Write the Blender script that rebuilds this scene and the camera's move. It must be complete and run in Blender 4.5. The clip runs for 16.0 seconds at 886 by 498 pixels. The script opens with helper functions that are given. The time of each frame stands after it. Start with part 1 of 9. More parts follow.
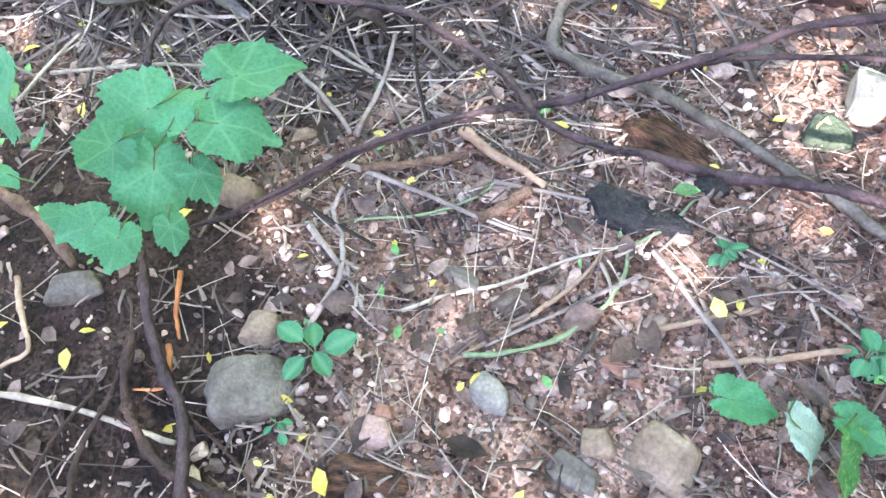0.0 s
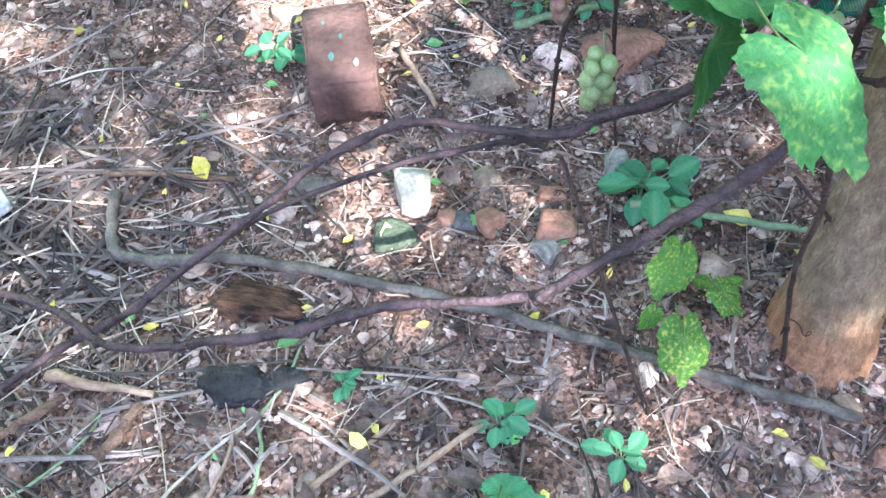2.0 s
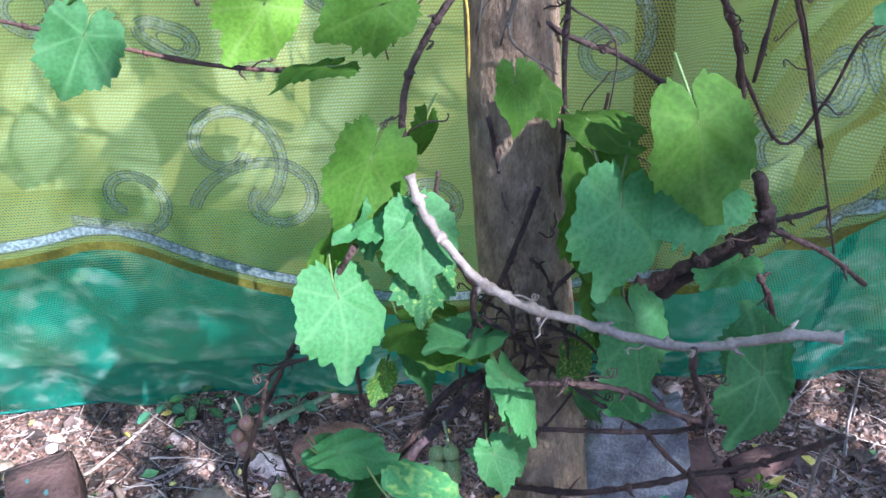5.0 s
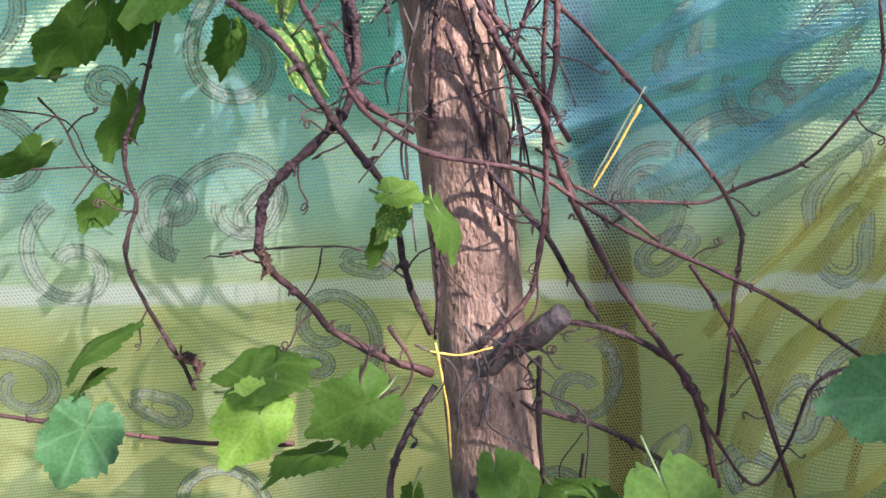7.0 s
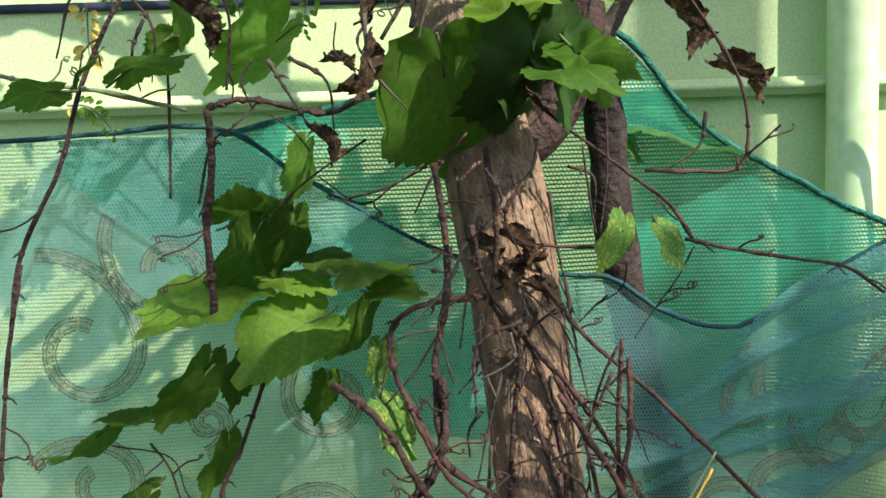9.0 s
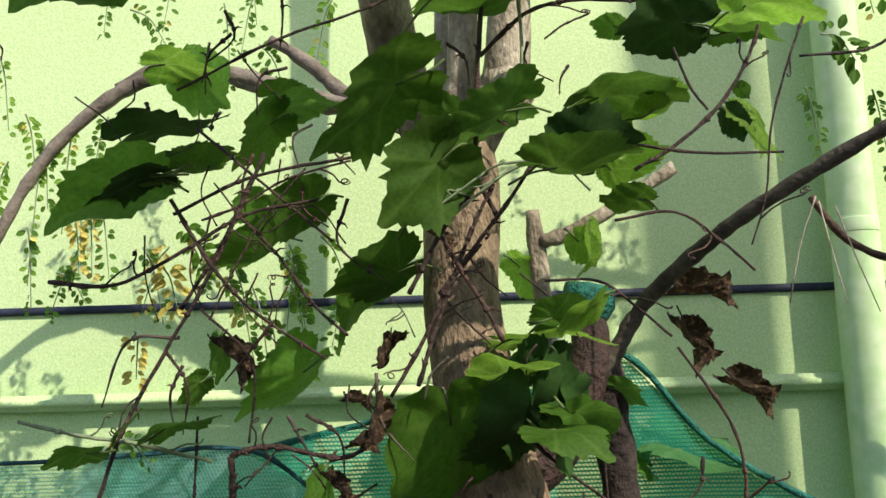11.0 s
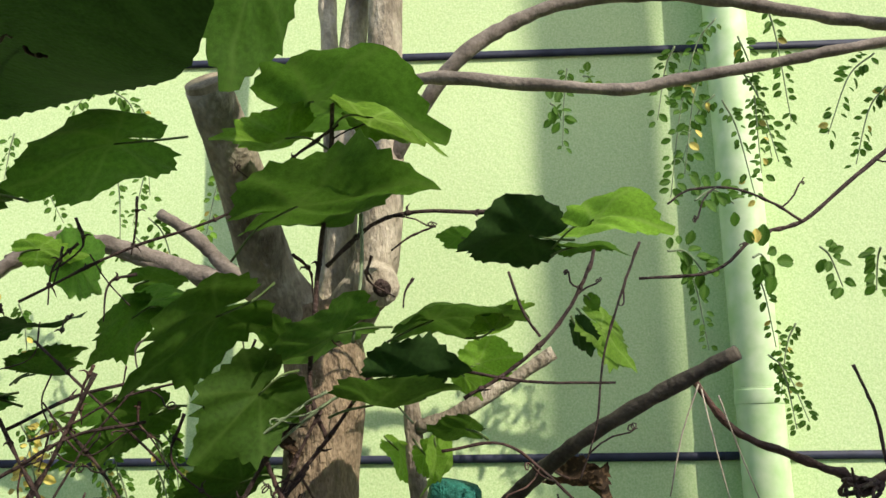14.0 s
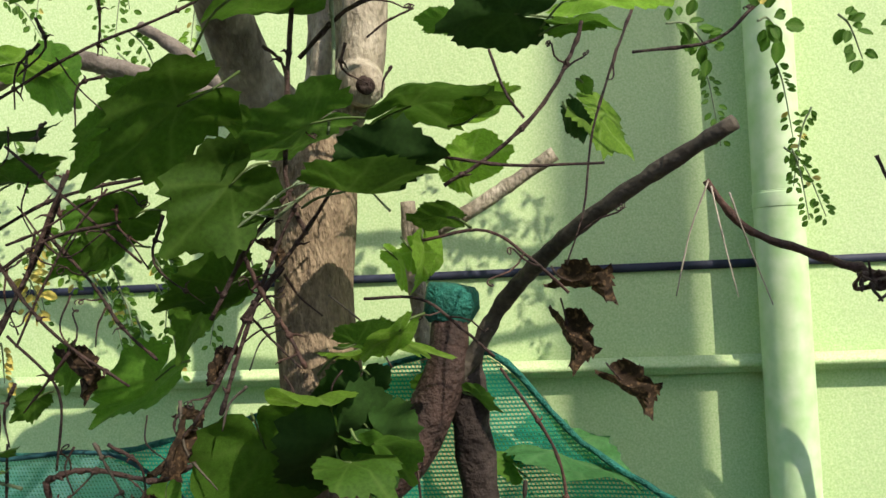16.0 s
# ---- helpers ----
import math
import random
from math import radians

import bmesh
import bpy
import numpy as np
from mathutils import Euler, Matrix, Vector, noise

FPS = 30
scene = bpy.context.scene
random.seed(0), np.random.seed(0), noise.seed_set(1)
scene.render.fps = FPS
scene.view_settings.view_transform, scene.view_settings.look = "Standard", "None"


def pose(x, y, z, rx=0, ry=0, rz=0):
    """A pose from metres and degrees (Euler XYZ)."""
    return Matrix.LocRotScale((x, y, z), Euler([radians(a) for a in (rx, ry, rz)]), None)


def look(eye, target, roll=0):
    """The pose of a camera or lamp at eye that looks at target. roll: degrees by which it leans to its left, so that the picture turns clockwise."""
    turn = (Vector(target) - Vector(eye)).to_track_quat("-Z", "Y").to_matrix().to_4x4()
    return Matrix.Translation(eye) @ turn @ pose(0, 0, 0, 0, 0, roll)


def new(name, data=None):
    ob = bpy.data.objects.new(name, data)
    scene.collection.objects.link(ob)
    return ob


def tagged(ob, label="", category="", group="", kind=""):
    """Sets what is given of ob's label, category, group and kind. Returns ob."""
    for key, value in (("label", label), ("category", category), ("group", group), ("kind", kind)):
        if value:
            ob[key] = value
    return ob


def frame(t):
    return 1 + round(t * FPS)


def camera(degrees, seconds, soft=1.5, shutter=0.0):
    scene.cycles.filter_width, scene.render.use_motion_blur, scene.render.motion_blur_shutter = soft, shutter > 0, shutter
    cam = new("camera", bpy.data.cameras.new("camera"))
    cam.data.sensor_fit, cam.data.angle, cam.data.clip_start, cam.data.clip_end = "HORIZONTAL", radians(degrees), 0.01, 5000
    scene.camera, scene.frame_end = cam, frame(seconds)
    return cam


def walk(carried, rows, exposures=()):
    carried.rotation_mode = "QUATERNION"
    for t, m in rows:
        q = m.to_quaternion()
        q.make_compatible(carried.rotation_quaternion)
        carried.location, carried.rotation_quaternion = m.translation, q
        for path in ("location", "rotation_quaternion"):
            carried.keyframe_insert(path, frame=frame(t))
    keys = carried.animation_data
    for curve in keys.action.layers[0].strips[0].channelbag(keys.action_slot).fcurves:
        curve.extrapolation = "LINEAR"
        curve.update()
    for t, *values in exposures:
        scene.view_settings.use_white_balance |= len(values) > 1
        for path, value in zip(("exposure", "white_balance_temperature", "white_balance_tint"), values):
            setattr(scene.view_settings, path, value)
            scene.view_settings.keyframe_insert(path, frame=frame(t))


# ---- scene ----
cam = camera(55.3, 16.0)
PATH = [
    (0, (-0.457, 0.067, 1.044), (-1.239, 0.591, -0.721), -14.3),
    (0.5, (-0.449, 0.097, 1.065), (-1.251, 0.787, -0.632), -13.8),
    (1, (-0.421, 0.133, 1.054), (-1.108, 0.953, -0.636), -12.1),
    (1.5, (-0.377, 0.178, 1.052), (-0.889, 1.11, -0.642), -9.1),
    (2, (-0.329, 0.214, 1.057), (-0.679, 1.234, -0.628), -5.9),
    (2.5, (-0.278, 0.239, 1.058), (-0.489, 1.329, -0.605), -3.4),
    (3, (-0.239, 0.25, 1.067), (-0.365, 1.403, -0.563), -2.0),
    (3.5, (-0.212, 0.254, 1.094), (-0.285, 1.522, -0.45), -1.5),
    (4, (-0.188, 0.263, 1.132), (-0.224, 1.673, -0.286), -1.5),
    (4.2, (-0.192, 0.255, 1.152), (-0.198, 1.725, -0.204), -1.0),
    (6.3, (-0.183, 0.288, 1.319), (-0.022, 2.043, 0.372), -1.7),
    (6.5, (-0.185, 0.287, 1.33), (-0.012, 2.083, 0.467), -1.8),
    (7, (-0.188, 0.281, 1.363), (-0.025, 2.148, 0.665), -2.3),
    (7.5, (-0.191, 0.274, 1.4), (-0.065, 2.183, 0.815), -2.4),
    (8, (-0.196, 0.269, 1.44), (-0.092, 2.211, 0.973), -2.4),
    (8.5, (-0.206, 0.265, 1.48), (-0.114, 2.233, 1.131), -2.0),
    (9, (-0.209, 0.254, 1.506), (-0.15, 2.243, 1.309), -2.0),
    (9.5, (-0.209, 0.248, 1.531), (-0.144, 2.246, 1.453), -2.4),
    (10, (-0.207, 0.233, 1.573), (-0.148, 2.232, 1.623), -2.5),
    (10.2, (-0.202, 0.224, 1.568), (-0.163, 2.218, 1.713), -2.3),
    (12.3, (-0.101, 0.141, 1.813), (-0.222, 2.1, 2.198), -2.0),
    (12.5, (-0.104, 0.135, 1.821), (-0.214, 2.087, 2.244), -2.2),
    (13, (-0.091, 0.144, 1.82), (-0.173, 2.079, 2.317), -2.2),
    (13.5, (-0.043, 0.159, 1.815), (-0.1, 2.099, 2.296), -1.7),
    (14, (0.028, 0.178, 1.79), (-0.063, 2.127, 2.227), -0.7),
    (14.5, (0.071, 0.189, 1.784), (-0.071, 2.146, 2.172), -0.9),
    (15, (0.085, 0.214, 1.766), (-0.077, 2.183, 2.076), -1.6),
    (15.5, (0.092, 0.23, 1.75), (-0.086, 2.212, 1.951), -2.3),
    (16, (0.083, 0.237, 1.727), (-0.121, 2.223, 1.837), -2.3),
]
walk(cam, [(t, look(eye, target, roll)) for t, eye, target, roll in PATH],
     exposures=[(0.0, 3.47, 6000, 22), (1.5, 3.43, 5750, 17), (2.1, 3.2, 5650, 15), (3.2, 2.92, 5600, 11), (4.2, 2.6, 5150, 10), (6.3, 2.13, 5650, 45), (8.5, 1.55, 6450, 18), (10.0, 0.8, 6900, 12), (16.0, 0.65, 6950, 12)])

# ---- world, sun and sky ----
SUN_DIR = Vector((0.55, -0.60, 0.74)).normalized()
sky_world = bpy.data.worlds.new("sky")
scene.world = sky_world
sky_world.use_nodes = True
sky_tree = sky_world.node_tree
sky_node = sky_tree.nodes.new("ShaderNodeTexSky")
sky_node.sky_type = "NISHITA"
sky_node.sun_disc = False
sky_node.sun_elevation = math.asin(SUN_DIR.z)
sky_node.sun_rotation = math.atan2(SUN_DIR.x, SUN_DIR.y)
sky_tree.links.new(sky_node.outputs[0], sky_tree.nodes["Background"].inputs[0])
sky_tree.nodes["Background"].inputs[1].default_value = 0.15
sun_data = bpy.data.lights.new("sun", "SUN")
sun_data.energy, sun_data.angle, sun_data.color = 3.3, radians(0.55), (1.0, 0.95, 0.86)
sun = new("sun", sun_data)
sun.matrix_world = look(SUN_DIR * 8, (0, 0, 0))


# ---- materials ----
def material(name, stops, scale=20.0, rough=0.8, bump=0.3, bump_scale=None, fine=None, stretch=(1, 1, 1), detail=6.0, sheer=0.0, vary=0.0, spec=0.3):
    """Colour from noise at two scales, with relief; sheer lets light through; vary shifts the tone from piece to piece."""
    m = bpy.data.materials.new(name)
    m.use_nodes = True
    nt = m.node_tree
    n, l = nt.nodes, nt.links
    b = n["Principled BSDF"]
    b.inputs["Roughness"].default_value = rough
    b.inputs["Specular IOR Level"].default_value = spec
    co = n.new("ShaderNodeTexCoord")
    mp = n.new("ShaderNodeMapping")
    mp.inputs["Scale"].default_value = stretch
    l.new(co.outputs["Object"], mp.inputs[0])
    big = n.new("ShaderNodeTexNoise")
    big.inputs["Scale"].default_value, big.inputs["Detail"].default_value = scale, detail
    l.new(mp.outputs[0], big.inputs["Vector"])
    ramp = n.new("ShaderNodeValToRGB")
    el = ramp.color_ramp.elements
    while len(el) < len(stops):
        el.new(0.5)
    for e, (at, c) in zip(el, stops):
        e.position, e.color = at, (*c, 1)
    l.new(big.outputs[0], ramp.inputs[0])
    small = n.new("ShaderNodeTexNoise")
    small.inputs["Scale"].default_value, small.inputs["Detail"].default_value = fine or scale * 7, 5
    l.new(mp.outputs[0], small.inputs["Vector"])
    mix = n.new("ShaderNodeMix")
    mix.data_type, mix.blend_type = "RGBA", "OVERLAY"
    mix.inputs[0].default_value = 0.55
    l.new(ramp.outputs[0], mix.inputs[6])
    l.new(small.outputs[0], mix.inputs[7])
    col = mix.outputs[2]
    if vary:
        info, geo = n.new("ShaderNodeObjectInfo"), n.new("ShaderNodeNewGeometry")
        add = n.new("ShaderNodeMath")
        l.new(info.outputs["Random"], add.inputs[0])
        l.new(geo.outputs["Random Per Island"], add.inputs[1])
        fr = n.new("ShaderNodeMath")
        fr.operation = "FRACT"
        l.new(add.outputs[0], fr.inputs[0])
        rng = n.new("ShaderNodeMapRange")
        rng.inputs[3].default_value, rng.inputs[4].default_value = 1 - vary, 1 + vary
        l.new(fr.outputs[0], rng.inputs[0])
        hsv = n.new("ShaderNodeHueSaturation")
        l.new(rng.outputs[0], hsv.inputs["Value"])
        l.new(col, hsv.inputs["Color"])
        col = hsv.outputs[0]
    l.new(col, b.inputs["Base Color"])
    if bump:
        rel = n.new("ShaderNodeTexNoise")
        rel.inputs["Scale"].default_value, rel.inputs["Detail"].default_value = bump_scale or scale * 3, 8
        l.new(mp.outputs[0], rel.inputs["Vector"])
        bp = n.new("ShaderNodeBump")
        bp.inputs["Strength"].default_value, bp.inputs["Distance"].default_value = bump, 0.01
        l.new(rel.outputs[0], bp.inputs["Height"])
        l.new(bp.outputs[0], b.inputs["Normal"])
    if sheer:
        tr = n.new("ShaderNodeBsdfTranslucent")
        l.new(col, tr.inputs[0])
        ms = n.new("ShaderNodeMixShader")
        ms.inputs[0].default_value = sheer
        l.new(b.outputs[0], ms.inputs[1])
        l.new(tr.outputs[0], ms.inputs[2])
        l.new(ms.outputs[0], n["Material Output"].inputs[0])
    return m


def leaf_material(name, blade, vein, spots=None, rough=0.45, sheer=0.4):
    """A blade with paler veins (from the mesh's vein attribute), blotches and thin translucency."""
    m = material(name, [(0.3, [c * 0.8 for c in blade]), (0.7, [c * 1.2 for c in blade])], scale=18, rough=rough, bump=0.25, bump_scale=90, sheer=sheer, vary=0.22, spec=0.4)
    nt = m.node_tree
    n, l = nt.nodes, nt.links
    b = n["Principled BSDF"]
    src = b.inputs["Base Color"].links[0].from_socket
    at = n.new("ShaderNodeAttribute")
    at.attribute_name = "vein"
    mv = n.new("ShaderNodeMix")
    mv.data_type = "RGBA"
    mv.inputs[7].default_value = (*vein, 1)
    l.new(at.outputs["Fac"], mv.inputs[0])
    l.new(src, mv.inputs[6])
    out = mv.outputs[2]
    if spots:
        sp = n.new("ShaderNodeTexNoise")
        sp.inputs["Scale"].default_value, sp.inputs["Detail"].default_value = 11, 5
        l.new(n["Texture Coordinate"].outputs["Object"], sp.inputs["Vector"])
        rp = n.new("ShaderNodeValToRGB")
        rp.color_ramp.elements[0].position, rp.color_ramp.elements[1].position = 0.52, 0.70
        l.new(sp.outputs[0], rp.inputs[0])
        mx = n.new("ShaderNodeMix")
        mx.data_type = "RGBA"
        mx.inputs[7].default_value = (*spots, 1)
        l.new(rp.outputs[0], mx.inputs[0])
        l.new(out, mx.inputs[6])
        out = mx.outputs[2]
    for node in n:
        if node.bl_idname == "ShaderNodeBsdfTranslucent":
            l.new(out, node.inputs[0])
    l.new(out, b.inputs["Base Color"])
    b.inputs["Specular IOR Level"].default_value = 0.2
    return m


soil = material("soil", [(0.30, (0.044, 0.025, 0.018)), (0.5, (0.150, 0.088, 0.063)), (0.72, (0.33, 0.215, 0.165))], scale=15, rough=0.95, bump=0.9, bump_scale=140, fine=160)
# crisp grains, and a dark patch painting shade and damp earth under the young plant
_n, _l = soil.node_tree.nodes, soil.node_tree.links
_grain = _n.new("ShaderNodeTexVoronoi")
_grain.inputs["Scale"].default_value = 190
_l.new(_n["Texture Coordinate"].outputs["Object"], _grain.inputs["Vector"])
_tone = _n.new("ShaderNodeMapRange")
_tone.inputs[3].default_value, _tone.inputs[4].default_value = 0.3, 1.95
_grey = _n.new("ShaderNodeSeparateColor")
_l.new(_grain.outputs["Color"], _grey.inputs[0])
_l.new(_grey.outputs[0], _tone.inputs[0])
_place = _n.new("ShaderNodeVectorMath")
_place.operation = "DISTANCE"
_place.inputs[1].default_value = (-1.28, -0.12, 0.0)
_rim_noise = _n.new("ShaderNodeTexNoise")
_rim_noise.inputs["Scale"].default_value = 6
_l.new(_n["Texture Coordinate"].outputs["Object"], _rim_noise.inputs["Vector"])
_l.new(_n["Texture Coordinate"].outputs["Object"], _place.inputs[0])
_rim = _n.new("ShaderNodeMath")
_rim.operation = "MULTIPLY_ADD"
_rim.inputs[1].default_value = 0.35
_l.new(_rim_noise.outputs[0], _rim.inputs[0])
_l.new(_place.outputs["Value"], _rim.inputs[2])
_damp_shade = _n.new("ShaderNodeMapRange")
_damp_shade.inputs[1].default_value, _damp_shade.inputs[2].default_value = 0.52, 0.70
_damp_shade.inputs[3].default_value, _damp_shade.inputs[4].default_value = 0.16, 1.0
_l.new(_rim.outputs[0], _damp_shade.inputs[0])
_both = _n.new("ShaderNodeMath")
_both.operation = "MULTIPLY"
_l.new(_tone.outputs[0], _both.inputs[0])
_l.new(_damp_shade.outputs[0], _both.inputs[1])
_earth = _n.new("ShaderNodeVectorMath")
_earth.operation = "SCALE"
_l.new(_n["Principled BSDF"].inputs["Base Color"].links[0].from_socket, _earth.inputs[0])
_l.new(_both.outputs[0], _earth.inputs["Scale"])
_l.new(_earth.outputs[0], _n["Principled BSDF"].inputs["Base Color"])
gravel_mat = material("gravel", [(0.3, (0.18, 0.12, 0.095)), (0.5, (0.33, 0.235, 0.19)), (0.75, (0.55, 0.45, 0.38))], scale=45, rough=0.9, bump=0.5, vary=0.8)
stone_grey = material("stone_grey", [(0.3, (0.075, 0.064, 0.053)), (0.7, (0.19, 0.165, 0.14))], scale=26, rough=0.85, bump=0.6)
stone_tan = material("stone_tan", [(0.3, (0.15, 0.105, 0.072)), (0.7, (0.31, 0.235, 0.17))], scale=26, rough=0.9, bump=0.6)
stone_pale = material("stone_pale", [(0.3, (0.16, 0.145, 0.125)), (0.7, (0.34, 0.315, 0.28))], scale=30, rough=0.9, bump=0.5)
stone_pink = material("stone_pink", [(0.3, (0.26, 0.16, 0.13)), (0.7, (0.42, 0.30, 0.26))], scale=30, rough=0.9, bump=0.5)
stone_red = material("stone_red", [(0.3, (0.20, 0.095, 0.065)), (0.7, (0.36, 0.20, 0.14))], scale=24, rough=0.92, bump=0.6)
stone_white = material("stone_white", [(0.3, (0.24, 0.22, 0.18)), (0.7, (0.46, 0.43, 0.37))], scale=22, rough=0.9, bump=0.7)
stone_green = material("stone_green", [(0.3, (0.03, 0.042, 0.028)), (0.7, (0.075, 0.095, 0.06))], scale=30, rough=0.95, bump=0.7)
stone_dark = material("stone_dark", [(0.3, (0.05, 0.048, 0.05)), (0.7, (0.14, 0.13, 0.13))], scale=30, rough=0.85, bump=0.6)
slab_mat = material("slab", [(0.30, (0.075, 0.076, 0.080)), (0.5, (0.135, 0.138, 0.142)), (0.70, (0.25, 0.25, 0.255))], scale=30, rough=0.85, bump=0.6, bump_scale=170, fine=260, detail=10)
char = material("char", [(0.3, (0.012, 0.012, 0.014)), (0.7, (0.05, 0.045, 0.045))], scale=40, rough=0.7, bump=0.9)
coir = material("coir", [(0.36, (0.016, 0.010, 0.008)), (0.64, (0.135, 0.070, 0.042))], scale=34, stretch=(1, 3.2, 3.2), rough=0.95, bump=1.0)
paper_white = material("paper", [(0.3, (0.19, 0.18, 0.17)), (0.7, (0.36, 0.35, 0.33))], scale=14, rough=0.9, bump=0.3)
brick_mat = material("brick", [(0.3, (0.070, 0.039, 0.032)), (0.7, (0.140, 0.080, 0.066))], scale=14, rough=0.92, bump=0.55, bump_scale=120)
paint_teal = material("paint_teal", [(0.3, (0.04, 0.11, 0.10)), (0.7, (0.10, 0.20, 0.18))], scale=90, rough=0.8, bump=0.2)
bark_runner = material("bark_runner", [(0.3, (0.020, 0.013, 0.014)), (0.7, (0.078, 0.048, 0.052))], scale=35, rough=0.55, bump=0.6, bump_scale=160, stretch=(1, 1, 1))
pole_wood = material("pole_wood", [(0.3, (0.018, 0.013, 0.011)), (0.7, (0.06, 0.045, 0.038))], scale=30, rough=0.9, bump=0.8)
bark_vine = material("bark_vine", [(0.3, (0.017, 0.011, 0.009)), (0.7, (0.072, 0.042, 0.033))], scale=35, rough=0.7, bump=0.7, bump_scale=160)
bark_red = material("bark_red", [(0.3, (0.026, 0.014, 0.011)), (0.7, (0.105, 0.052, 0.038))], scale=30, rough=0.65, bump=0.5, bump_scale=150)
bark_grey = material("bark_grey", [(0.3, (0.11, 0.09, 0.072)), (0.7, (0.26, 0.22, 0.18))], scale=35, rough=0.8, bump=0.3, bump_scale=140)
bark_brown = material("bark_brown", [(0.3, (0.09, 0.055, 0.038)), (0.7, (0.22, 0.14, 0.10))], scale=30, rough=0.9, bump=0.8, bump_scale=130)
bark_dark = material("bark_dark", [(0.3, (0.038, 0.032, 0.024)), (0.7, (0.11, 0.093, 0.070))], scale=30, rough=0.9, bump=0.4, bump_scale=130)
bark_weathered = material("bark_weathered", [(0.3, (0.062, 0.052, 0.044)), (0.7, (0.18, 0.155, 0.130))], scale=30, rough=0.9, bump=0.5, bump_scale=130)
wood_pale = material("wood_pale", [(0.3, (0.24, 0.155, 0.105)), (0.7, (0.46, 0.33, 0.24))], scale=22, rough=0.9, bump=0.5, vary=0.2)
wood_grey = material("wood_grey", [(0.3, (0.16, 0.13, 0.115)), (0.7, (0.34, 0.28, 0.25))], scale=22, rough=0.95, bump=0.5, vary=0.2)
wood_orange = material("wood_orange", [(0.3, (0.26, 0.085, 0.03)), (0.7, (0.48, 0.20, 0.08))], scale=25, rough=0.8, bump=0.5)
straw = material("straw", [(0.3, (0.20, 0.16, 0.125)), (0.7, (0.56, 0.49, 0.40))], scale=20, rough=0.9, bump=0.2, vary=0.35)
stem_green = material("stem_green", [(0.3, (0.13, 0.18, 0.09)), (0.7, (0.25, 0.31, 0.18))], scale=20, rough=0.6, bump=0.2)
petiole_green = material("petiole_green", [(0.3, (0.05, 0.085, 0.022)), (0.7, (0.11, 0.16, 0.05))], scale=20, rough=0.6, bump=0.2)
twine_yellow = material("twine_yellow", [(0.3, (0.55, 0.36, 0.05)), (0.7, (0.72, 0.52, 0.10))], scale=60, rough=0.7, bump=0.3)
twig_mat = material("twigs", [(0.3, (0.040, 0.030, 0.026)), (0.55, (0.12, 0.092, 0.08)), (0.75, (0.33, 0.27, 0.22))], scale=3, rough=0.95, bump=0.3, vary=0.7)
heap_brown = material("heap_brown", [(0.3, (0.035, 0.027, 0.024)), (0.55, (0.105, 0.086, 0.076)), (0.8, (0.235, 0.20, 0.172))], scale=3, rough=0.95, bump=0.4, vary=0.7)
dead_grey = material("dead_grey", [(0.3, (0.15, 0.135, 0.13)), (0.7, (0.30, 0.275, 0.26))], scale=26, rough=0.85, bump=0.5, vary=0.25)
dead_brown = material("dead_brown", [(0.3, (0.06, 0.044, 0.038)), (0.7, (0.15, 0.115, 0.10))], scale=26, rough=0.85, bump=0.5, vary=0.25)
litter_brown = material("litter_brown", [(0.3, (0.05, 0.035, 0.03)), (0.7, (0.20, 0.14, 0.115))], scale=30, rough=0.9, bump=0.5, vary=0.75)
chip_mat = material("chips", [(0.3, (0.09, 0.07, 0.06)), (0.7, (0.34, 0.27, 0.22))], scale=8, rough=0.95, bump=0.4, vary=0.8)
litter_yellow = material("litter_yellow", [(0.3, (0.52, 0.42, 0.06)), (0.7, (0.72, 0.62, 0.20))], scale=30, rough=0.6, bump=0.2, vary=0.25, sheer=0.2)
litter_green = material("litter_green", [(0.3, (0.10, 0.28, 0.08)), (0.7, (0.22, 0.42, 0.16))], scale=30, rough=0.6, bump=0.2, vary=0.3, sheer=0.2)
trunk_bark = material("trunk_bark", [(0.32, (0.148, 0.118, 0.086)), (0.5, (0.215, 0.174, 0.128)), (0.70, (0.31, 0.258, 0.192))], scale=64, rough=0.92, bump=1.0, bump_scale=150, stretch=(1.3, 1.3, 0.55), fine=330, detail=9)
# bark: grey below, red-brown where it peels, smooth and pale above; the foot is worn to bare wood
_n, _l = trunk_bark.node_tree.nodes, trunk_bark.node_tree.links
_sep = _n.new("ShaderNodeSeparateXYZ")
_l.new(_n["Texture Coordinate"].outputs["Object"], _sep.inputs[0])
_patch = _n.new("ShaderNodeTexNoise")
_patch.inputs["Scale"].default_value, _patch.inputs["Detail"].default_value = 22, 6
_l.new(_n["Texture Coordinate"].outputs["Object"], _patch.inputs["Vector"])
_jit = _n.new("ShaderNodeMath")
_jit.operation = "MULTIPLY_ADD"
_jit.inputs[1].default_value = 0.16
_l.new(_patch.outputs[0], _jit.inputs[0])
_l.new(_sep.outputs[2], _jit.inputs[2])
_high = _n.new("ShaderNodeMapRange")
_high.inputs[1].default_value, _high.inputs[2].default_value = 0.0, 2.0
_l.new(_jit.outputs[0], _high.inputs[0])
_tint = _n.new("ShaderNodeValToRGB")
_tint_el = _tint.color_ramp.elements
while len(_tint_el) < 6:
    _tint_el.new(0.5)
for _e, (_at, _c) in zip(_tint_el, ((0.060, (1.55, 0.98, 0.72)), (0.100, (0.95, 0.86, 0.75)), (0.40, (0.95, 0.87, 0.78)), (0.48, (1.04, 0.88, 0.74)), (0.76, (1.14, 0.93, 0.78)), (0.86, (1.16, 1.06, 0.92)))):
    _e.position, _e.color = _at, (*_c, 1)
_l.new(_high.outputs[0], _tint.inputs[0])
_dyed = _n.new("ShaderNodeVectorMath")
_dyed.operation = "MULTIPLY"
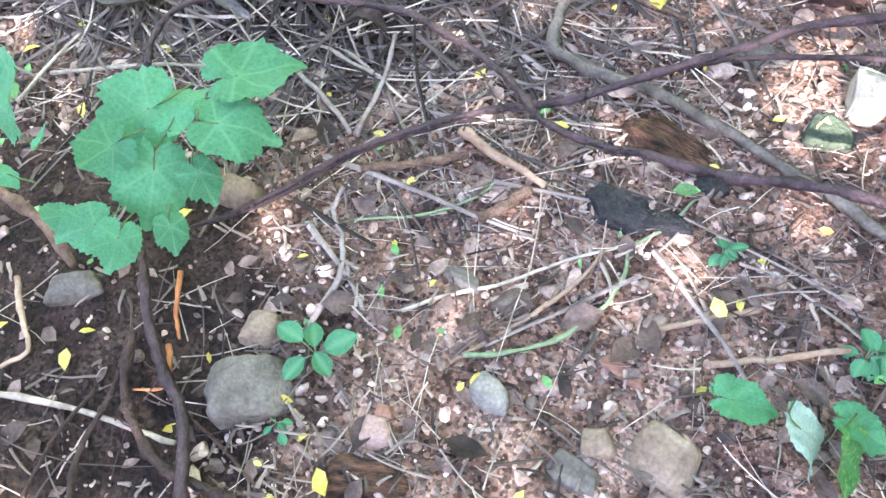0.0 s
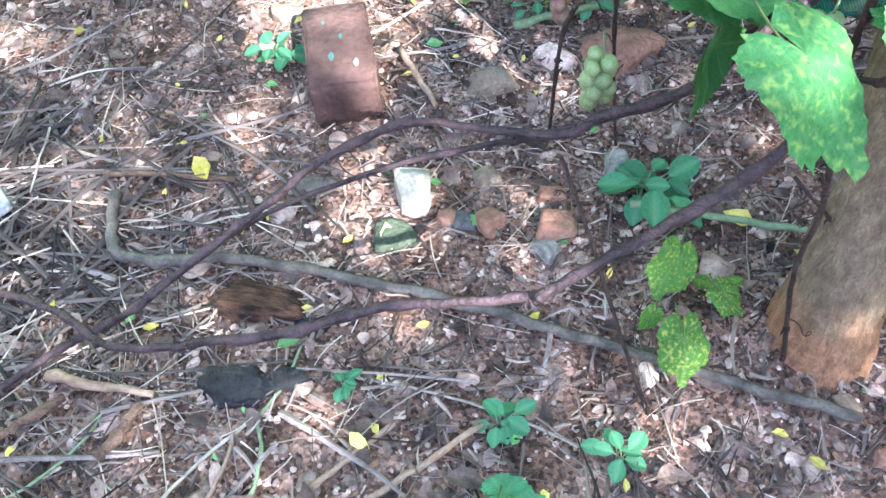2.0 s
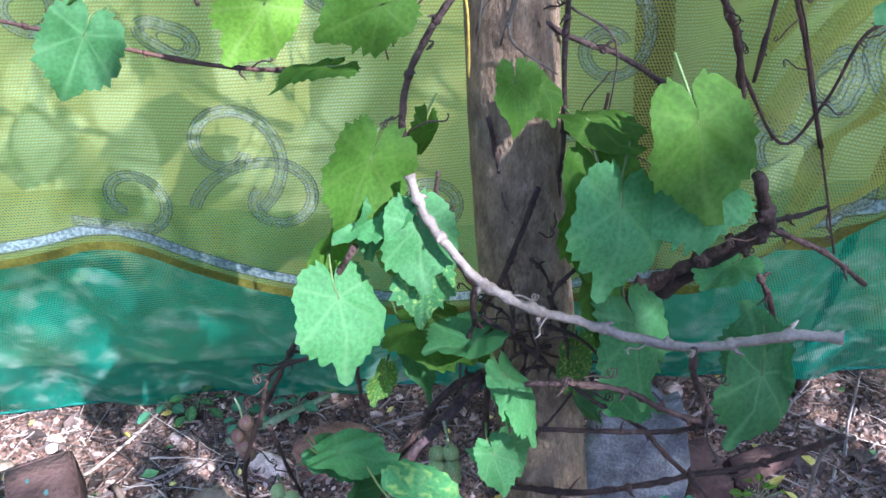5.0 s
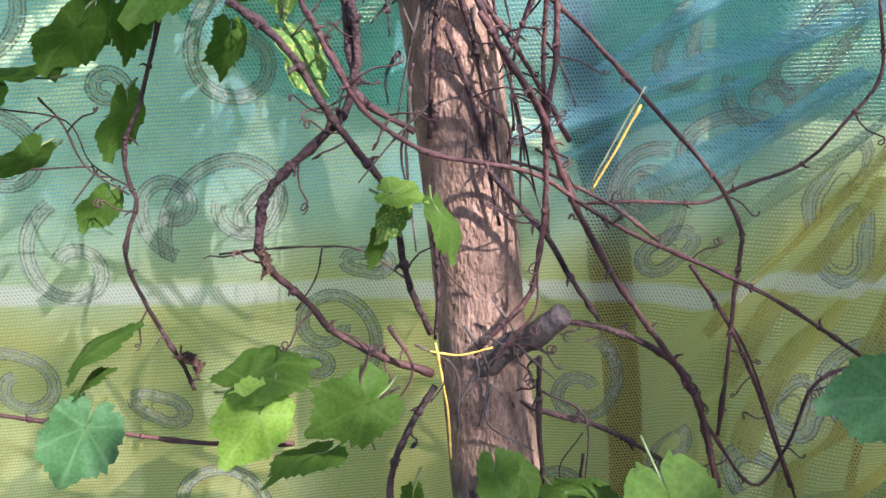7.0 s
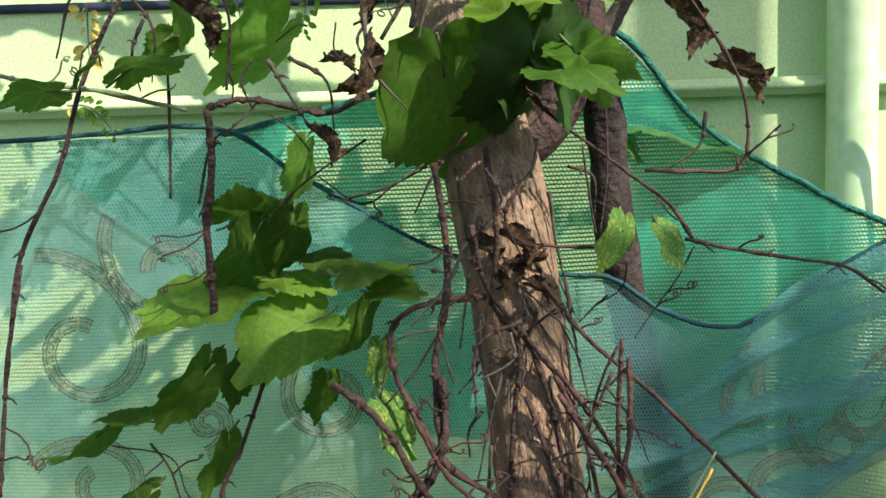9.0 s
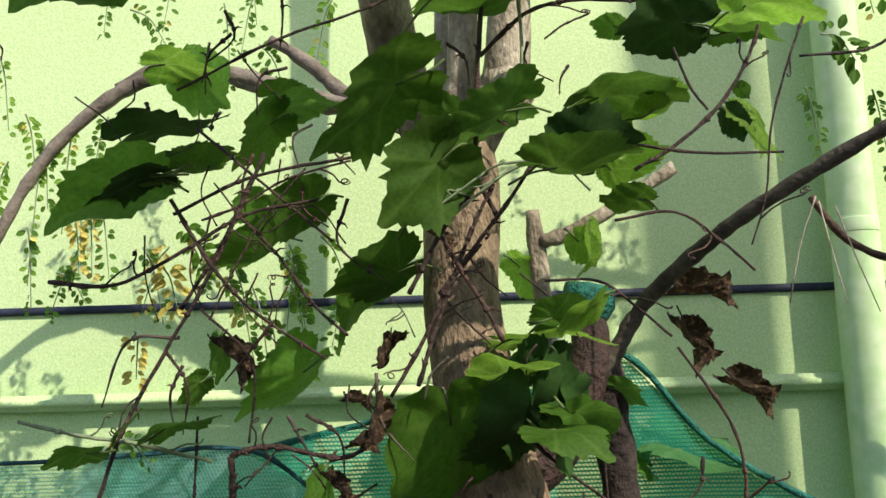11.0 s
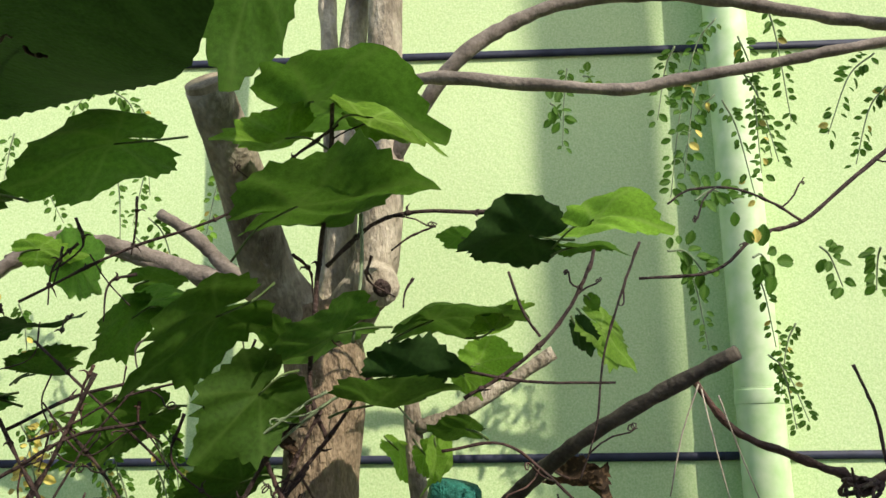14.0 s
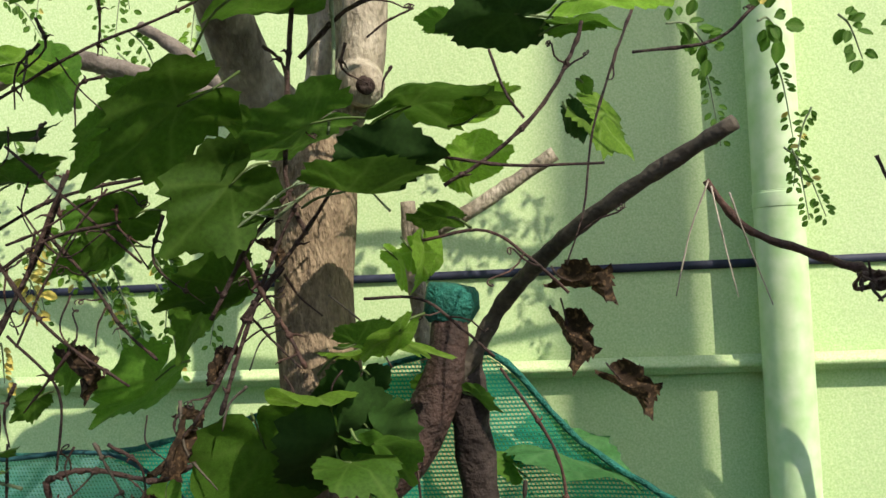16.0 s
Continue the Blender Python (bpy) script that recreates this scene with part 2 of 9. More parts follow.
_l.new(_n["Principled BSDF"].inputs["Base Color"].links[0].from_socket, _dyed.inputs[0])
_l.new(_tint.outputs[0], _dyed.inputs[1])
_l.new(_dyed.outputs[0], _n["Principled BSDF"].inputs["Base Color"])
limb_bark = material("limb_bark", [(0.32, (0.115, 0.093, 0.064)), (0.5, (0.275, 0.235, 0.170)), (0.68, (0.47, 0.415, 0.315))], scale=17, rough=0.85, bump=0.8, bump_scale=95, stretch=(1.5, 1.5, 0.8))
cut_wood = material("cut_wood", [(0.3, (0.20, 0.155, 0.105)), (0.7, (0.38, 0.31, 0.22))], scale=40, rough=0.8, bump=0.3)
leaf_green = leaf_material("leaf_green", (0.09, 0.205, 0.030), (0.16, 0.29, 0.06), sheer=0.55)
leaf_low = leaf_material("leaf_low", (0.062, 0.185, 0.060), (0.13, 0.28, 0.11), sheer=0.38)
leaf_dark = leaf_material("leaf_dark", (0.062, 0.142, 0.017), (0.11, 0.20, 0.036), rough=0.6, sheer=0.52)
# two thick, darker leaf copies with the crown's shade put into the blade colour
leaf_thick_shade = leaf_material("leaf_thick_shade", (0.026, 0.070, 0.012), (0.04, 0.095, 0.02), rough=0.8, sheer=0.14)
leaf_broad_shade = leaf_material("leaf_broad_shade", (0.026, 0.074, 0.011), (0.034, 0.088, 0.016), rough=0.85, sheer=0.18)
leaf_plant = leaf_material("leaf_plant", (0.095, 0.300, 0.150), (0.18, 0.40, 0.22), rough=0.55)
leaf_pale = leaf_material("leaf_pale", (0.062, 0.205, 0.065), (0.14, 0.30, 0.12), spots=(0.26, 0.42, 0.11), rough=0.55)
leaf_wilt = leaf_material("leaf_wilt", (0.36, 0.50, 0.42), (0.5, 0.6, 0.5), rough=0.7, sheer=0.3)
# brighter copy of the green leaf, with sunlight put into its colour
leaf_sunlit = leaf_material("leaf_sunlit", (0.19, 0.36, 0.045), (0.32, 0.48, 0.12), sheer=0.58)
leaf_spot = leaf_material("leaf_spot", (0.09, 0.23, 0.045), (0.2, 0.34, 0.1), spots=(0.42, 0.46, 0.09))
leaf_dry = leaf_material("leaf_dry", (0.040, 0.025, 0.014), (0.05, 0.032, 0.02), spots=(0.17, 0.105, 0.055), rough=0.8, sheer=0.2)
grape_green = material("grape_green", [(0.3, (0.26, 0.36, 0.14)), (0.7, (0.44, 0.52, 0.26))], scale=60, rough=0.28, bump=0.05, sheer=0.35, vary=0.15)
grape_red = material("grape_red", [(0.35, (0.15, 0.045, 0.06)), (0.65, (0.30, 0.21, 0.13))], scale=60, rough=0.4, bump=0.05, sheer=0.15, vary=0.3)
cap_cloth = material("cap_cloth", [(0.3, (0.006, 0.085, 0.062)), (0.7, (0.018, 0.17, 0.125))], scale=60, rough=0.7, bump=0.7, bump_scale=200)
wall_paint = material("wall_paint", [(0.3, (0.49, 0.64, 0.31)), (0.7, (0.55, 0.70, 0.36))], scale=1.2, rough=0.8, bump=0.11, bump_scale=130, fine=320, detail=2)
pipe_paint = material("pipe_paint", [(0.3, (0.55, 0.73, 0.40)), (0.7, (0.60, 0.77, 0.45))], scale=4, rough=0.45, bump=0.1, fine=40)
band_paint = material("band_paint", [(0.3, (0.018, 0.022, 0.04)), (0.7, (0.035, 0.04, 0.065))], scale=8, rough=0.6, bump=0.3)


def mesh_cloth(name, colour, rows_per_metre, openness, sheer, hole, thin, dash):
    """A knitted net: fine rows of loops with small holes between them."""
    m = material(name, colour, scale=3, rough=0.6, bump=0.2, bump_scale=300, fine=30, sheer=sheer)
    nt = m.node_tree
    n, l = nt.nodes, nt.links
    top = n["Material Output"].inputs[0].links[0].from_socket
    co = n["Texture Coordinate"]
    sep = n.new("ShaderNodeSeparateXYZ")
    l.new(co.outputs["Object"], sep.inputs[0])

    def wave(axis, k):
        a = n.new("ShaderNodeMath")
        a.operation = "MULTIPLY"
        a.inputs[1].default_value = k
        l.new(sep.outputs[axis], a.inputs[0])
        s = n.new("ShaderNodeMath")
        s.operation = "SINE"
        l.new(a.outputs[0], s.inputs[0])
        return s.outputs[0]

    zig = n.new("ShaderNodeMath")
    zig.operation = "MULTIPLY_ADD"
    l.new(wave(0, rows_per_metre * 4.76), zig.inputs[0])
    zig.inputs[1].default_value = 0.35
    rise = n.new("ShaderNodeMath")
    rise.operation = "MULTIPLY"
    rise.inputs[1].default_value = rows_per_metre * 6.283
    l.new(sep.outputs[2], rise.inputs[0])
    l.new(rise.outputs[0], zig.inputs[2])
    w = n.new("ShaderNodeMath")
    w.operation = "SINE"
    w.label = "weave"
    l.new(zig.outputs[0], w.inputs[0])
    gap = n.new("ShaderNodeMapRange")
    gap.inputs[1].default_value, gap.inputs[2].default_value = hole, hole + 0.5
    gap.inputs[3].default_value, gap.inputs[4].default_value = thin, openness
    l.new(w.outputs[0], gap.inputs[0])
    loops = n.new("ShaderNodeMapRange")
    loops.inputs[1].default_value, loops.inputs[2].default_value = -0.75, 0.0
    loops.inputs[3].default_value, loops.inputs[4].default_value = dash, 1.0
    step = n.new("ShaderNodeMath")
    step.operation = "MULTIPLY"
    step.inputs[1].default_value = rows_per_metre * math.pi
    l.new(sep.outputs[2], step.inputs[0])
    shift = n.new("ShaderNodeMath")
    shift.operation = "MULTIPLY_ADD"
    shift.inputs[1].default_value = rows_per_metre * 6.6
    l.new(sep.outputs[0], shift.inputs[0])
    l.new(step.outputs[0], shift.inputs[2])
    bricked = n.new("ShaderNodeMath")
    bricked.operation = "SINE"
    l.new(shift.outputs[0], bricked.inputs[0])
    l.new(bricked.outputs[0], loops.inputs[0])
    dot = n.new("ShaderNodeMath")
    dot.operation = "MULTIPLY"
    l.new(gap.outputs[0], dot.inputs[0])
    l.new(loops.outputs[0], dot.inputs[1])
    clear = n.new("ShaderNodeBsdfTransparent")
    mx = n.new("ShaderNodeMixShader")
    l.new(dot.outputs[0], mx.inputs[0])
    l.new(top, mx.inputs[1])
    l.new(clear.outputs[0], mx.inputs[2])
    l.new(mx.outputs[0], n["Material Output"].inputs[0])
    return m


def add_weave(m, low):
    """Darkens the thread between the rows of loops."""
    n, l = m.node_tree.nodes, m.node_tree.links
    wave_out = [k for k in n if k.bl_idname == "ShaderNodeMath" and k.label == "weave"][0].outputs[0]
    rng = n.new("ShaderNodeMapRange")
    rng.inputs[1].default_value, rng.inputs[2].default_value = -1.0, 0.0
    rng.inputs[3].default_value, rng.inputs[4].default_value = low, 1.0
    l.new(wave_out, rng.inputs[0])
    src = n["Principled BSDF"].inputs["Base Color"].links[0].from_socket
    mul = n.new("ShaderNodeVectorMath")
    mul.operation = "SCALE"
    l.new(src, mul.inputs[0])
    l.new(rng.outputs[0], mul.inputs["Scale"])
    l.new(mul.outputs[0], n["Principled BSDF"].inputs["Base Color"])
    for node in n:
        if node.bl_idname == "ShaderNodeBsdfTranslucent":
            l.new(mul.outputs[0], node.inputs[0])


net_mat = mesh_cloth("net_green", [(0.3, (0.018, 0.31, 0.21)), (0.7, (0.036, 0.48, 0.34))], 200, 0.55, 0.5, -0.3, 0.05, 0.35)
sari_mat = mesh_cloth("sari_cloth", [(0.3, (0.26, 0.63, 0.64)), (0.7, (0.38, 0.76, 0.77))], 230, 0.66, 0.70, -0.25, 0.26, 0.62)
# the dyed lower field of the sari and its pale woven stripe
_n, _l = sari_mat.node_tree.nodes, sari_mat.node_tree.links
_sep = _n.new("ShaderNodeSeparateXYZ")
_l.new(_n["Texture Coordinate"].outputs["Object"], _sep.inputs[0])
_wob = _n.new("ShaderNodeTexNoise")
_wob.inputs["Scale"].default_value = 5
_l.new(_n["Texture Coordinate"].outputs["Object"], _wob.inputs["Vector"])
_lift = _n.new("ShaderNodeMath")
_lift.operation = "MULTIPLY_ADD"
_l.new(_wob.outputs[0], _lift.inputs[0])
_lift.inputs[1].default_value = 0.16
_slope = _n.new("ShaderNodeMapRange")
_slope.inputs[1].default_value, _slope.inputs[2].default_value = 0.20, 0.50
_slope.inputs[3].default_value, _slope.inputs[4].default_value = 0.0, -0.16
_l.new(_sep.outputs[0], _slope.inputs[0])
_fall = _n.new("ShaderNodeMath")
_l.new(_slope.outputs[0], _fall.inputs[0])
_l.new(_sep.outputs[2], _fall.inputs[1])
_l.new(_fall.outputs[0], _lift.inputs[2])
_field = _n.new("ShaderNodeMapRange")
_field.inputs[1].default_value, _field.inputs[2].default_value = 1.04, 1.19
_l.new(_lift.outputs[0], _field.inputs[0])
_dye = _n.new("ShaderNodeMix")
_dye.data_type = "RGBA"
_dye.inputs[6].default_value = (0.54, 0.53, 0.14, 1)
_old = _n["Principled BSDF"].inputs["Base Color"].links[0].from_socket
_l.new(_field.outputs[0], _dye.inputs[0])
_l.new(_old, _dye.inputs[7])
_str = _n.new("ShaderNodeMath")
_str.operation = "SUBTRACT"
_tilt = _n.new("ShaderNodeMath")
_tilt.operation = "MULTIPLY_ADD"
_tilt.inputs[1].default_value = 0.0751
_l.new(_sep.outputs[0], _tilt.inputs[0])
_l.new(_sep.outputs[2], _tilt.inputs[2])
_l.new(_tilt.outputs[0], _str.inputs[0])
_str.inputs[1].default_value = 0.9556
_abs = _n.new("ShaderNodeMath")
_abs.operation = "ABSOLUTE"
_l.new(_str.outputs[0], _abs.inputs[0])
_edge = _n.new("ShaderNodeMapRange")
_edge.inputs[1].default_value, _edge.inputs[2].default_value = 0.009, 0.016
_edge.inputs[3].default_value, _edge.inputs[4].default_value = 0.72, 0.0
_l.new(_abs.outputs[0], _edge.inputs[0])
_pale = _n.new("ShaderNodeMix")
_pale.data_type = "RGBA"
_pale.inputs[7].default_value = (0.88, 0.90, 0.86, 1)
_l.new(_edge.outputs[0], _pale.inputs[0])
_l.new(_dye.outputs[2], _pale.inputs[6])
_l.new(_pale.outputs[2], _n["Principled BSDF"].inputs["Base Color"])
for _node in _n:
    if _node.bl_idname == "ShaderNodeBsdfTranslucent":
        _l.new(_pale.outputs[2], _node.inputs[0])
add_weave(sari_mat, 0.58)
# pale dust and bits of leaf caught in the low folds of the net
_n, _l = net_mat.node_tree.nodes, net_mat.node_tree.links
_sep = _n.new("ShaderNodeSeparateXYZ")
_l.new(_n["Texture Coordinate"].outputs["Object"], _sep.inputs[0])
_low = _n.new("ShaderNodeMapRange")
_low.inputs[1].default_value, _low.inputs[2].default_value = 0.6, 0.35
_l.new(_sep.outputs[2], _low.inputs[0])
_fleck = _n.new("ShaderNodeTexNoise")
_fleck.inputs["Scale"].default_value, _fleck.inputs["Detail"].default_value = 22, 10
_l.new(_n["Texture Coordinate"].outputs["Object"], _fleck.inputs["Vector"])
_cut = _n.new("ShaderNodeMapRange")
_cut.inputs[1].default_value, _cut.inputs[2].default_value = 0.50, 0.78
_l.new(_fleck.outputs[0], _cut.inputs[0])
_amt = _n.new("ShaderNodeMath")
_amt.operation = "MULTIPLY"
_l.new(_low.outputs[0], _amt.inputs[0])
_l.new(_cut.outputs[0], _amt.inputs[1])
_dust = _n.new("ShaderNodeMix")
_dust.data_type = "RGBA"
_dust.inputs[7].default_value = (0.60, 0.78, 0.66, 1)
_l.new(_amt.outputs[0], _dust.inputs[0])
_l.new(_n["Principled BSDF"].inputs["Base Color"].links[0].from_socket, _dust.inputs[6])
_l.new(_dust.outputs[2], _n["Principled BSDF"].inputs["Base Color"])
add_weave(net_mat, 0.5)


def sparse(m, lo, hi, grain):
    """Lets the cloth show between the dots of a print."""
    n, l = m.node_tree.nodes, m.node_tree.links
    top = n["Material Output"].inputs[0].links[0].from_socket
    dots = n.new("ShaderNodeTexNoise")
    dots.inputs["Scale"].default_value, dots.inputs["Detail"].default_value = grain, 1
    l.new(n["Texture Coordinate"].outputs["Object"], dots.inputs["Vector"])
    cut = n.new("ShaderNodeMapRange")
    cut.inputs[1].default_value, cut.inputs[2].default_value = 0.44, 0.56
    cut.inputs[3].default_value, cut.inputs[4].default_value = lo, hi
    l.new(dots.outputs[0], cut.inputs[0])
    clear = n.new("ShaderNodeBsdfTransparent")
    mx = n.new("ShaderNodeMixShader")
    l.new(cut.outputs[0], mx.inputs[0])
    l.new(top, mx.inputs[1])
    l.new(clear.outputs[0], mx.inputs[2])
    l.new(mx.outputs[0], n["Material Output"].inputs[0])
    return m


print_mat = sparse(material("print", [(0.3, (0.26, 0.32, 0.23)), (0.7, (0.40, 0.46, 0.35))], scale=260, rough=0.8, bump=0.0, fine=900, sheer=0.45), 0.25, 0.85, 330)
print_dark = sparse(material("print_dark", [(0.3, (0.07, 0.085, 0.075)), (0.7, (0.16, 0.17, 0.145))], scale=260, rough=0.8, bump=0.0, fine=900, sheer=0.35), 0.1, 0.8, 600)
border_print = material("border_print", [(0.40, (0.16, 0.22, 0.22)), (0.6, (0.34, 0.42, 0.40))], scale=200, rough=0.8, bump=0.0, fine=900, sheer=0.4, detail=1.0)
hem_mat = material("hem", [(0.3, (0.010, 0.055, 0.06)), (0.7, (0.025, 0.11, 0.12))], scale=30, rough=0.7, bump=0.4, sheer=0.2)
hem_yellow = material("hem_yellow", [(0.3, (0.10, 0.10, 0.012)), (0.7, (0.19, 0.18, 0.03))], scale=30, rough=0.7, bump=0.3, sheer=0.4)


# ---- builders ----
def to_object(name, bm, mat, parent=None, smooth=True, label=""):
    me = bpy.data.meshes.new(name)
    bm.to_mesh(me)
    bm.free()
    if smooth:
        me.polygons.foreach_set("use_smooth", [True] * len(me.polygons))
    me.materials.append(mat)
    ob = new(name, me)
    if parent:
        ob.parent = parent
    if label:
        tagged(ob, label)
    return ob


def part(name, bm, mat, parent, label=""):
    return to_object(name, bm, mat, parent, True, label)


def empty(name, label, category, at=(0, 0, 0), group=""):
    ob = new(name)
    ob.location = at
    return tagged(ob, label, category, group)


def smooth_line(pts, per=5):
    """A Catmull-Rom line through the points."""
    p = [Vector(q) for q in pts]
    p = [p[0] * 2 - p[1], *p, p[-1] * 2 - p[-2]]
    line = []
    for i in range(1, len(p) - 2):
        a, b, c, d = p[i - 1:i + 3]
        for k in range(per):
            s = k / per
            line.append(0.5 * (2 * b + (c - a) * s + (2 * a - 5 * b + 4 * c - d) * s * s + (3 * b - a - 3 * c + d) * s ** 3))
    return line + [p[-2]]


def add_tube(bm, line, radii, sides=7, rng=None, knobs=0.0, wobble=0.0):
    """A closed tube along a line, with swollen nodes and a slightly crooked course."""
    rings = []
    side = None
    for i, q in enumerate(line):
        d = (line[min(i + 1, len(line) - 1)] - line[max(i - 1, 0)]).normalized()
        if side is None:
            side = d.orthogonal().normalized()
        side = (side - d * side.dot(d)).normalized()
        up = d.cross(side)
        r = radii[i]
        if rng:
            r *= 1 + rng.uniform(-0.12, 0.12) + (knobs if rng.random() < 0.13 else 0)
            if 0 < i < len(line) - 1:
                q = q + (side * rng.uniform(-1, 1) + up * rng.uniform(-1, 1)) * r * wobble
        rings.append([bm.verts.new(q + (side * math.cos(a) + up * math.sin(a)) * r) for a in (2 * math.pi * k / sides for k in range(sides))])
    for a, b in zip(rings, rings[1:]):
        for k in range(sides):
            bm.faces.new((a[k], a[(k + 1) % sides], b[(k + 1) % sides], b[k]))
    bm.faces.new(rings[0][::-1])
    bm.faces.new(rings[-1])


def tapered(n, r0, r1):
    return [r0 + (r1 - r0) * i / max(1, n - 1) for i in range(n)]


def leaf_mesh(seed, lobes, teeth, fold, curl, turns=64, broad=0.78):
    """A vine leaf: lobed, toothed outline, folded along the midrib, veins marked in an attribute; tip along +y, face up."""
    rng = random.Random(seed)
    rings = 5
    bite = [rng.uniform(0.15, 1.5) if rng.random() < 0.8 else 0.0 for _ in range(turns)]
    nick = rng.randrange(8, 56)
    keys = [(0, 1.06), (13, 0.90), (30, 0.90 - 0.13 * lobes), (50, 0.88), (62, 0.84), (85, 0.80 - 0.13 * lobes), (112, 0.68), (150, 0.54), (170, 0.38), (180, 0.10)]

    if broad != 0.78:
        keys = [(0, 0.92), (25, 0.93), (60, 0.98), (100, 0.95), (140, 0.85), (170, 0.6), (180, 0.3)]

    def reach(a):
        a = abs(a)
        for (a0, r0), (a1, r1) in zip(keys, keys[1:]):
            if a <= a1:
                s = (a - a0) / (a1 - a0)
                s = s * s * (3 - 2 * s)
                return r0 + (r1 - r0) * s
        return 0.1
    bm = bmesh.new()
    phase = rng.uniform(0, 6)
    tw = rng.uniform(-0.2, 0.2)

    def surface(x, y):
        r = math.hypot(x, y)
        return fold * abs(x) - curl * r * r + tw * x * y + 0.07 * math.sin(5 * x + phase) * r + 0.05 * math.sin(6 * y + phase * 2) + 0.02 * math.sin(17 * x + 11 * y + phase)
    centre = bm.verts.new((0, 0, 0))
    loops = []
    for k in range(1, rings + 1):
        ring = []
        for i in range(turns):
            a = -180 + 360 * i / turns
            r = reach(a)
            if k == rings:
                r *= 1 + teeth * 0.75 * ((i % 2) * 2 - 1) * bite[i] + rng.uniform(-0.03, 0.03) * (1 if broad == 0.78 else 0.15) - (0.16 if i == nick else 0)
            r *= (k / rings) ** 0.85
            x, y = broad * r * math.sin(radians(a)), r * math.cos(radians(a))
            ring.append(bm.verts.new((x, y, surface(x, y))))
        loops.append(ring)
    for i in range(turns):
        bm.faces.new((centre, loops[0][i], loops[0][(i + 1) % turns]))
    for a, b in zip(loops, loops[1:]):
        for i in range(turns):
            bm.faces.new((a[i], b[i], b[(i + 1) % turns], a[(i + 1) % turns]))
    me = bpy.data.meshes.new("leaf")
    bm.to_mesh(me)
    bm.free()
    me.polygons.foreach_set("use_smooth", [True] * len(me.polygons))
    vein = me.attributes.new("vein", "FLOAT", "POINT")
    vals = []
    for v in me.vertices:
        a, r = math.degrees(math.atan2(v.co.x, v.co.y)), math.hypot(v.co.x, v.co.y)
        near = min(abs(a - c) for c in (0, 50, -50, 112, -112)) * radians(1) * r
        vals.append(max(0.0, 1 - near / 0.03) * 0.55)
    vein.data.foreach_set("value", vals)
    me.materials.append(leaf_green)
    return me


LEAF_MESHES = [leaf_mesh(3, 0.55, 0.05, 0.18, 0.16), leaf_mesh(8, 0.75, 0.06, 0.10, 0.22), leaf_mesh(15, 0.35, 0.045, 0.26, 0.10), leaf_mesh(21, 0.9, 0.06, 0.14, 0.28), leaf_mesh(34, 0.5, 0.055, -0.06, 0.2), leaf_mesh(40, 0.2, 0.05, 0.3, 0.3), leaf_mesh(47, 0.65, 0.07, 0.05, 0.05), leaf_mesh(52, 0.45, 0.06, 0.35, -0.1)]
DRY_LEAF = leaf_mesh(71, 0.7, 0.07, 0.2, 0.3)
for v in DRY_LEAF.vertices:
    c = v.co.copy()
    bend = 3.4 * c.x + 0.8 * c.y
    crush = noise.noise_vector(c * 3.1) * 0.16 + noise.noise_vector(c * 8.0) * 0.05
    v.co = Vector((0.27 * math.sin(bend), c.y * 0.85, 0.27 * (1 - math.cos(bend)) + 0.25 * math.sin(2.5 * c.y))) + crush
LEAF_MESHES.append(leaf_mesh(60, 0.15, 0.012, 0.05, 0.06, 190, 0.44))
LEAF_BY_MATERIAL = {}
leaf_rng = random.Random(77)
holder = None


def begin_plant(name, label, category, at):
    """The thing that the next leaves and stems belong to."""
    global holder
    holder = empty(name, label, category, at)
    return holder


def leaf(base, tip, normal, size, mat, stalk=True):
    """A leaf by its stalk end, the way of its tip, its upper side and its size."""
    k = leaf_rng.randrange(len(LEAF_MESHES) - 1)
    if size > 0.16:
        k = len(LEAF_MESHES) - 1
    key = (k, mat.name)
    if key not in LEAF_BY_MATERIAL:
        me = (DRY_LEAF if mat is leaf_dry else LEAF_MESHES[k]).copy()
        me.materials[0] = mat
        LEAF_BY_MATERIAL[key] = me
    y, z = Vector(tip).normalized(), Vector(normal)
    z = (z - y * z.dot(y)).normalized()
    x = y.cross(z)
    ob = new("leaf", LEAF_BY_MATERIAL[key])
    m = Matrix((x, y, z)).transposed().to_4x4()
    m.translation = Vector(base) - holder.location
    ob.matrix_basis = m @ Matrix.Diagonal((size, size, size, 1))
    ob.parent = holder
    if mat in (leaf_dry, leaf_spot, leaf_sunlit):
        tagged(ob, {"leaf_dry": "curled brown dry leaf", "leaf_spot": "green leaf with yellow blotches", "leaf_sunlit": "yellow-green leaf with sunlight put into its colour"}[mat.name])
    if stalk:
        b = Vector(base) - holder.location
        bm = bmesh.new()
        end = b - y * size * 0.55 + Vector((leaf_rng.uniform(-0.1, 0.1), 0.25, leaf_rng.uniform(-0.25, 0.05))) * size
        line = smooth_line([b + y * size * 0.02, b - y * size * 0.3 - z * size * 0.06, end], 4)
        add_tube(bm, line, tapered(len(line), 0.0011, 0.0014), 5)
        part("petiole", bm, petiole_green if mat is not leaf_dry else bark_vine, holder)
    return ob


stem_rng = random.Random(5)


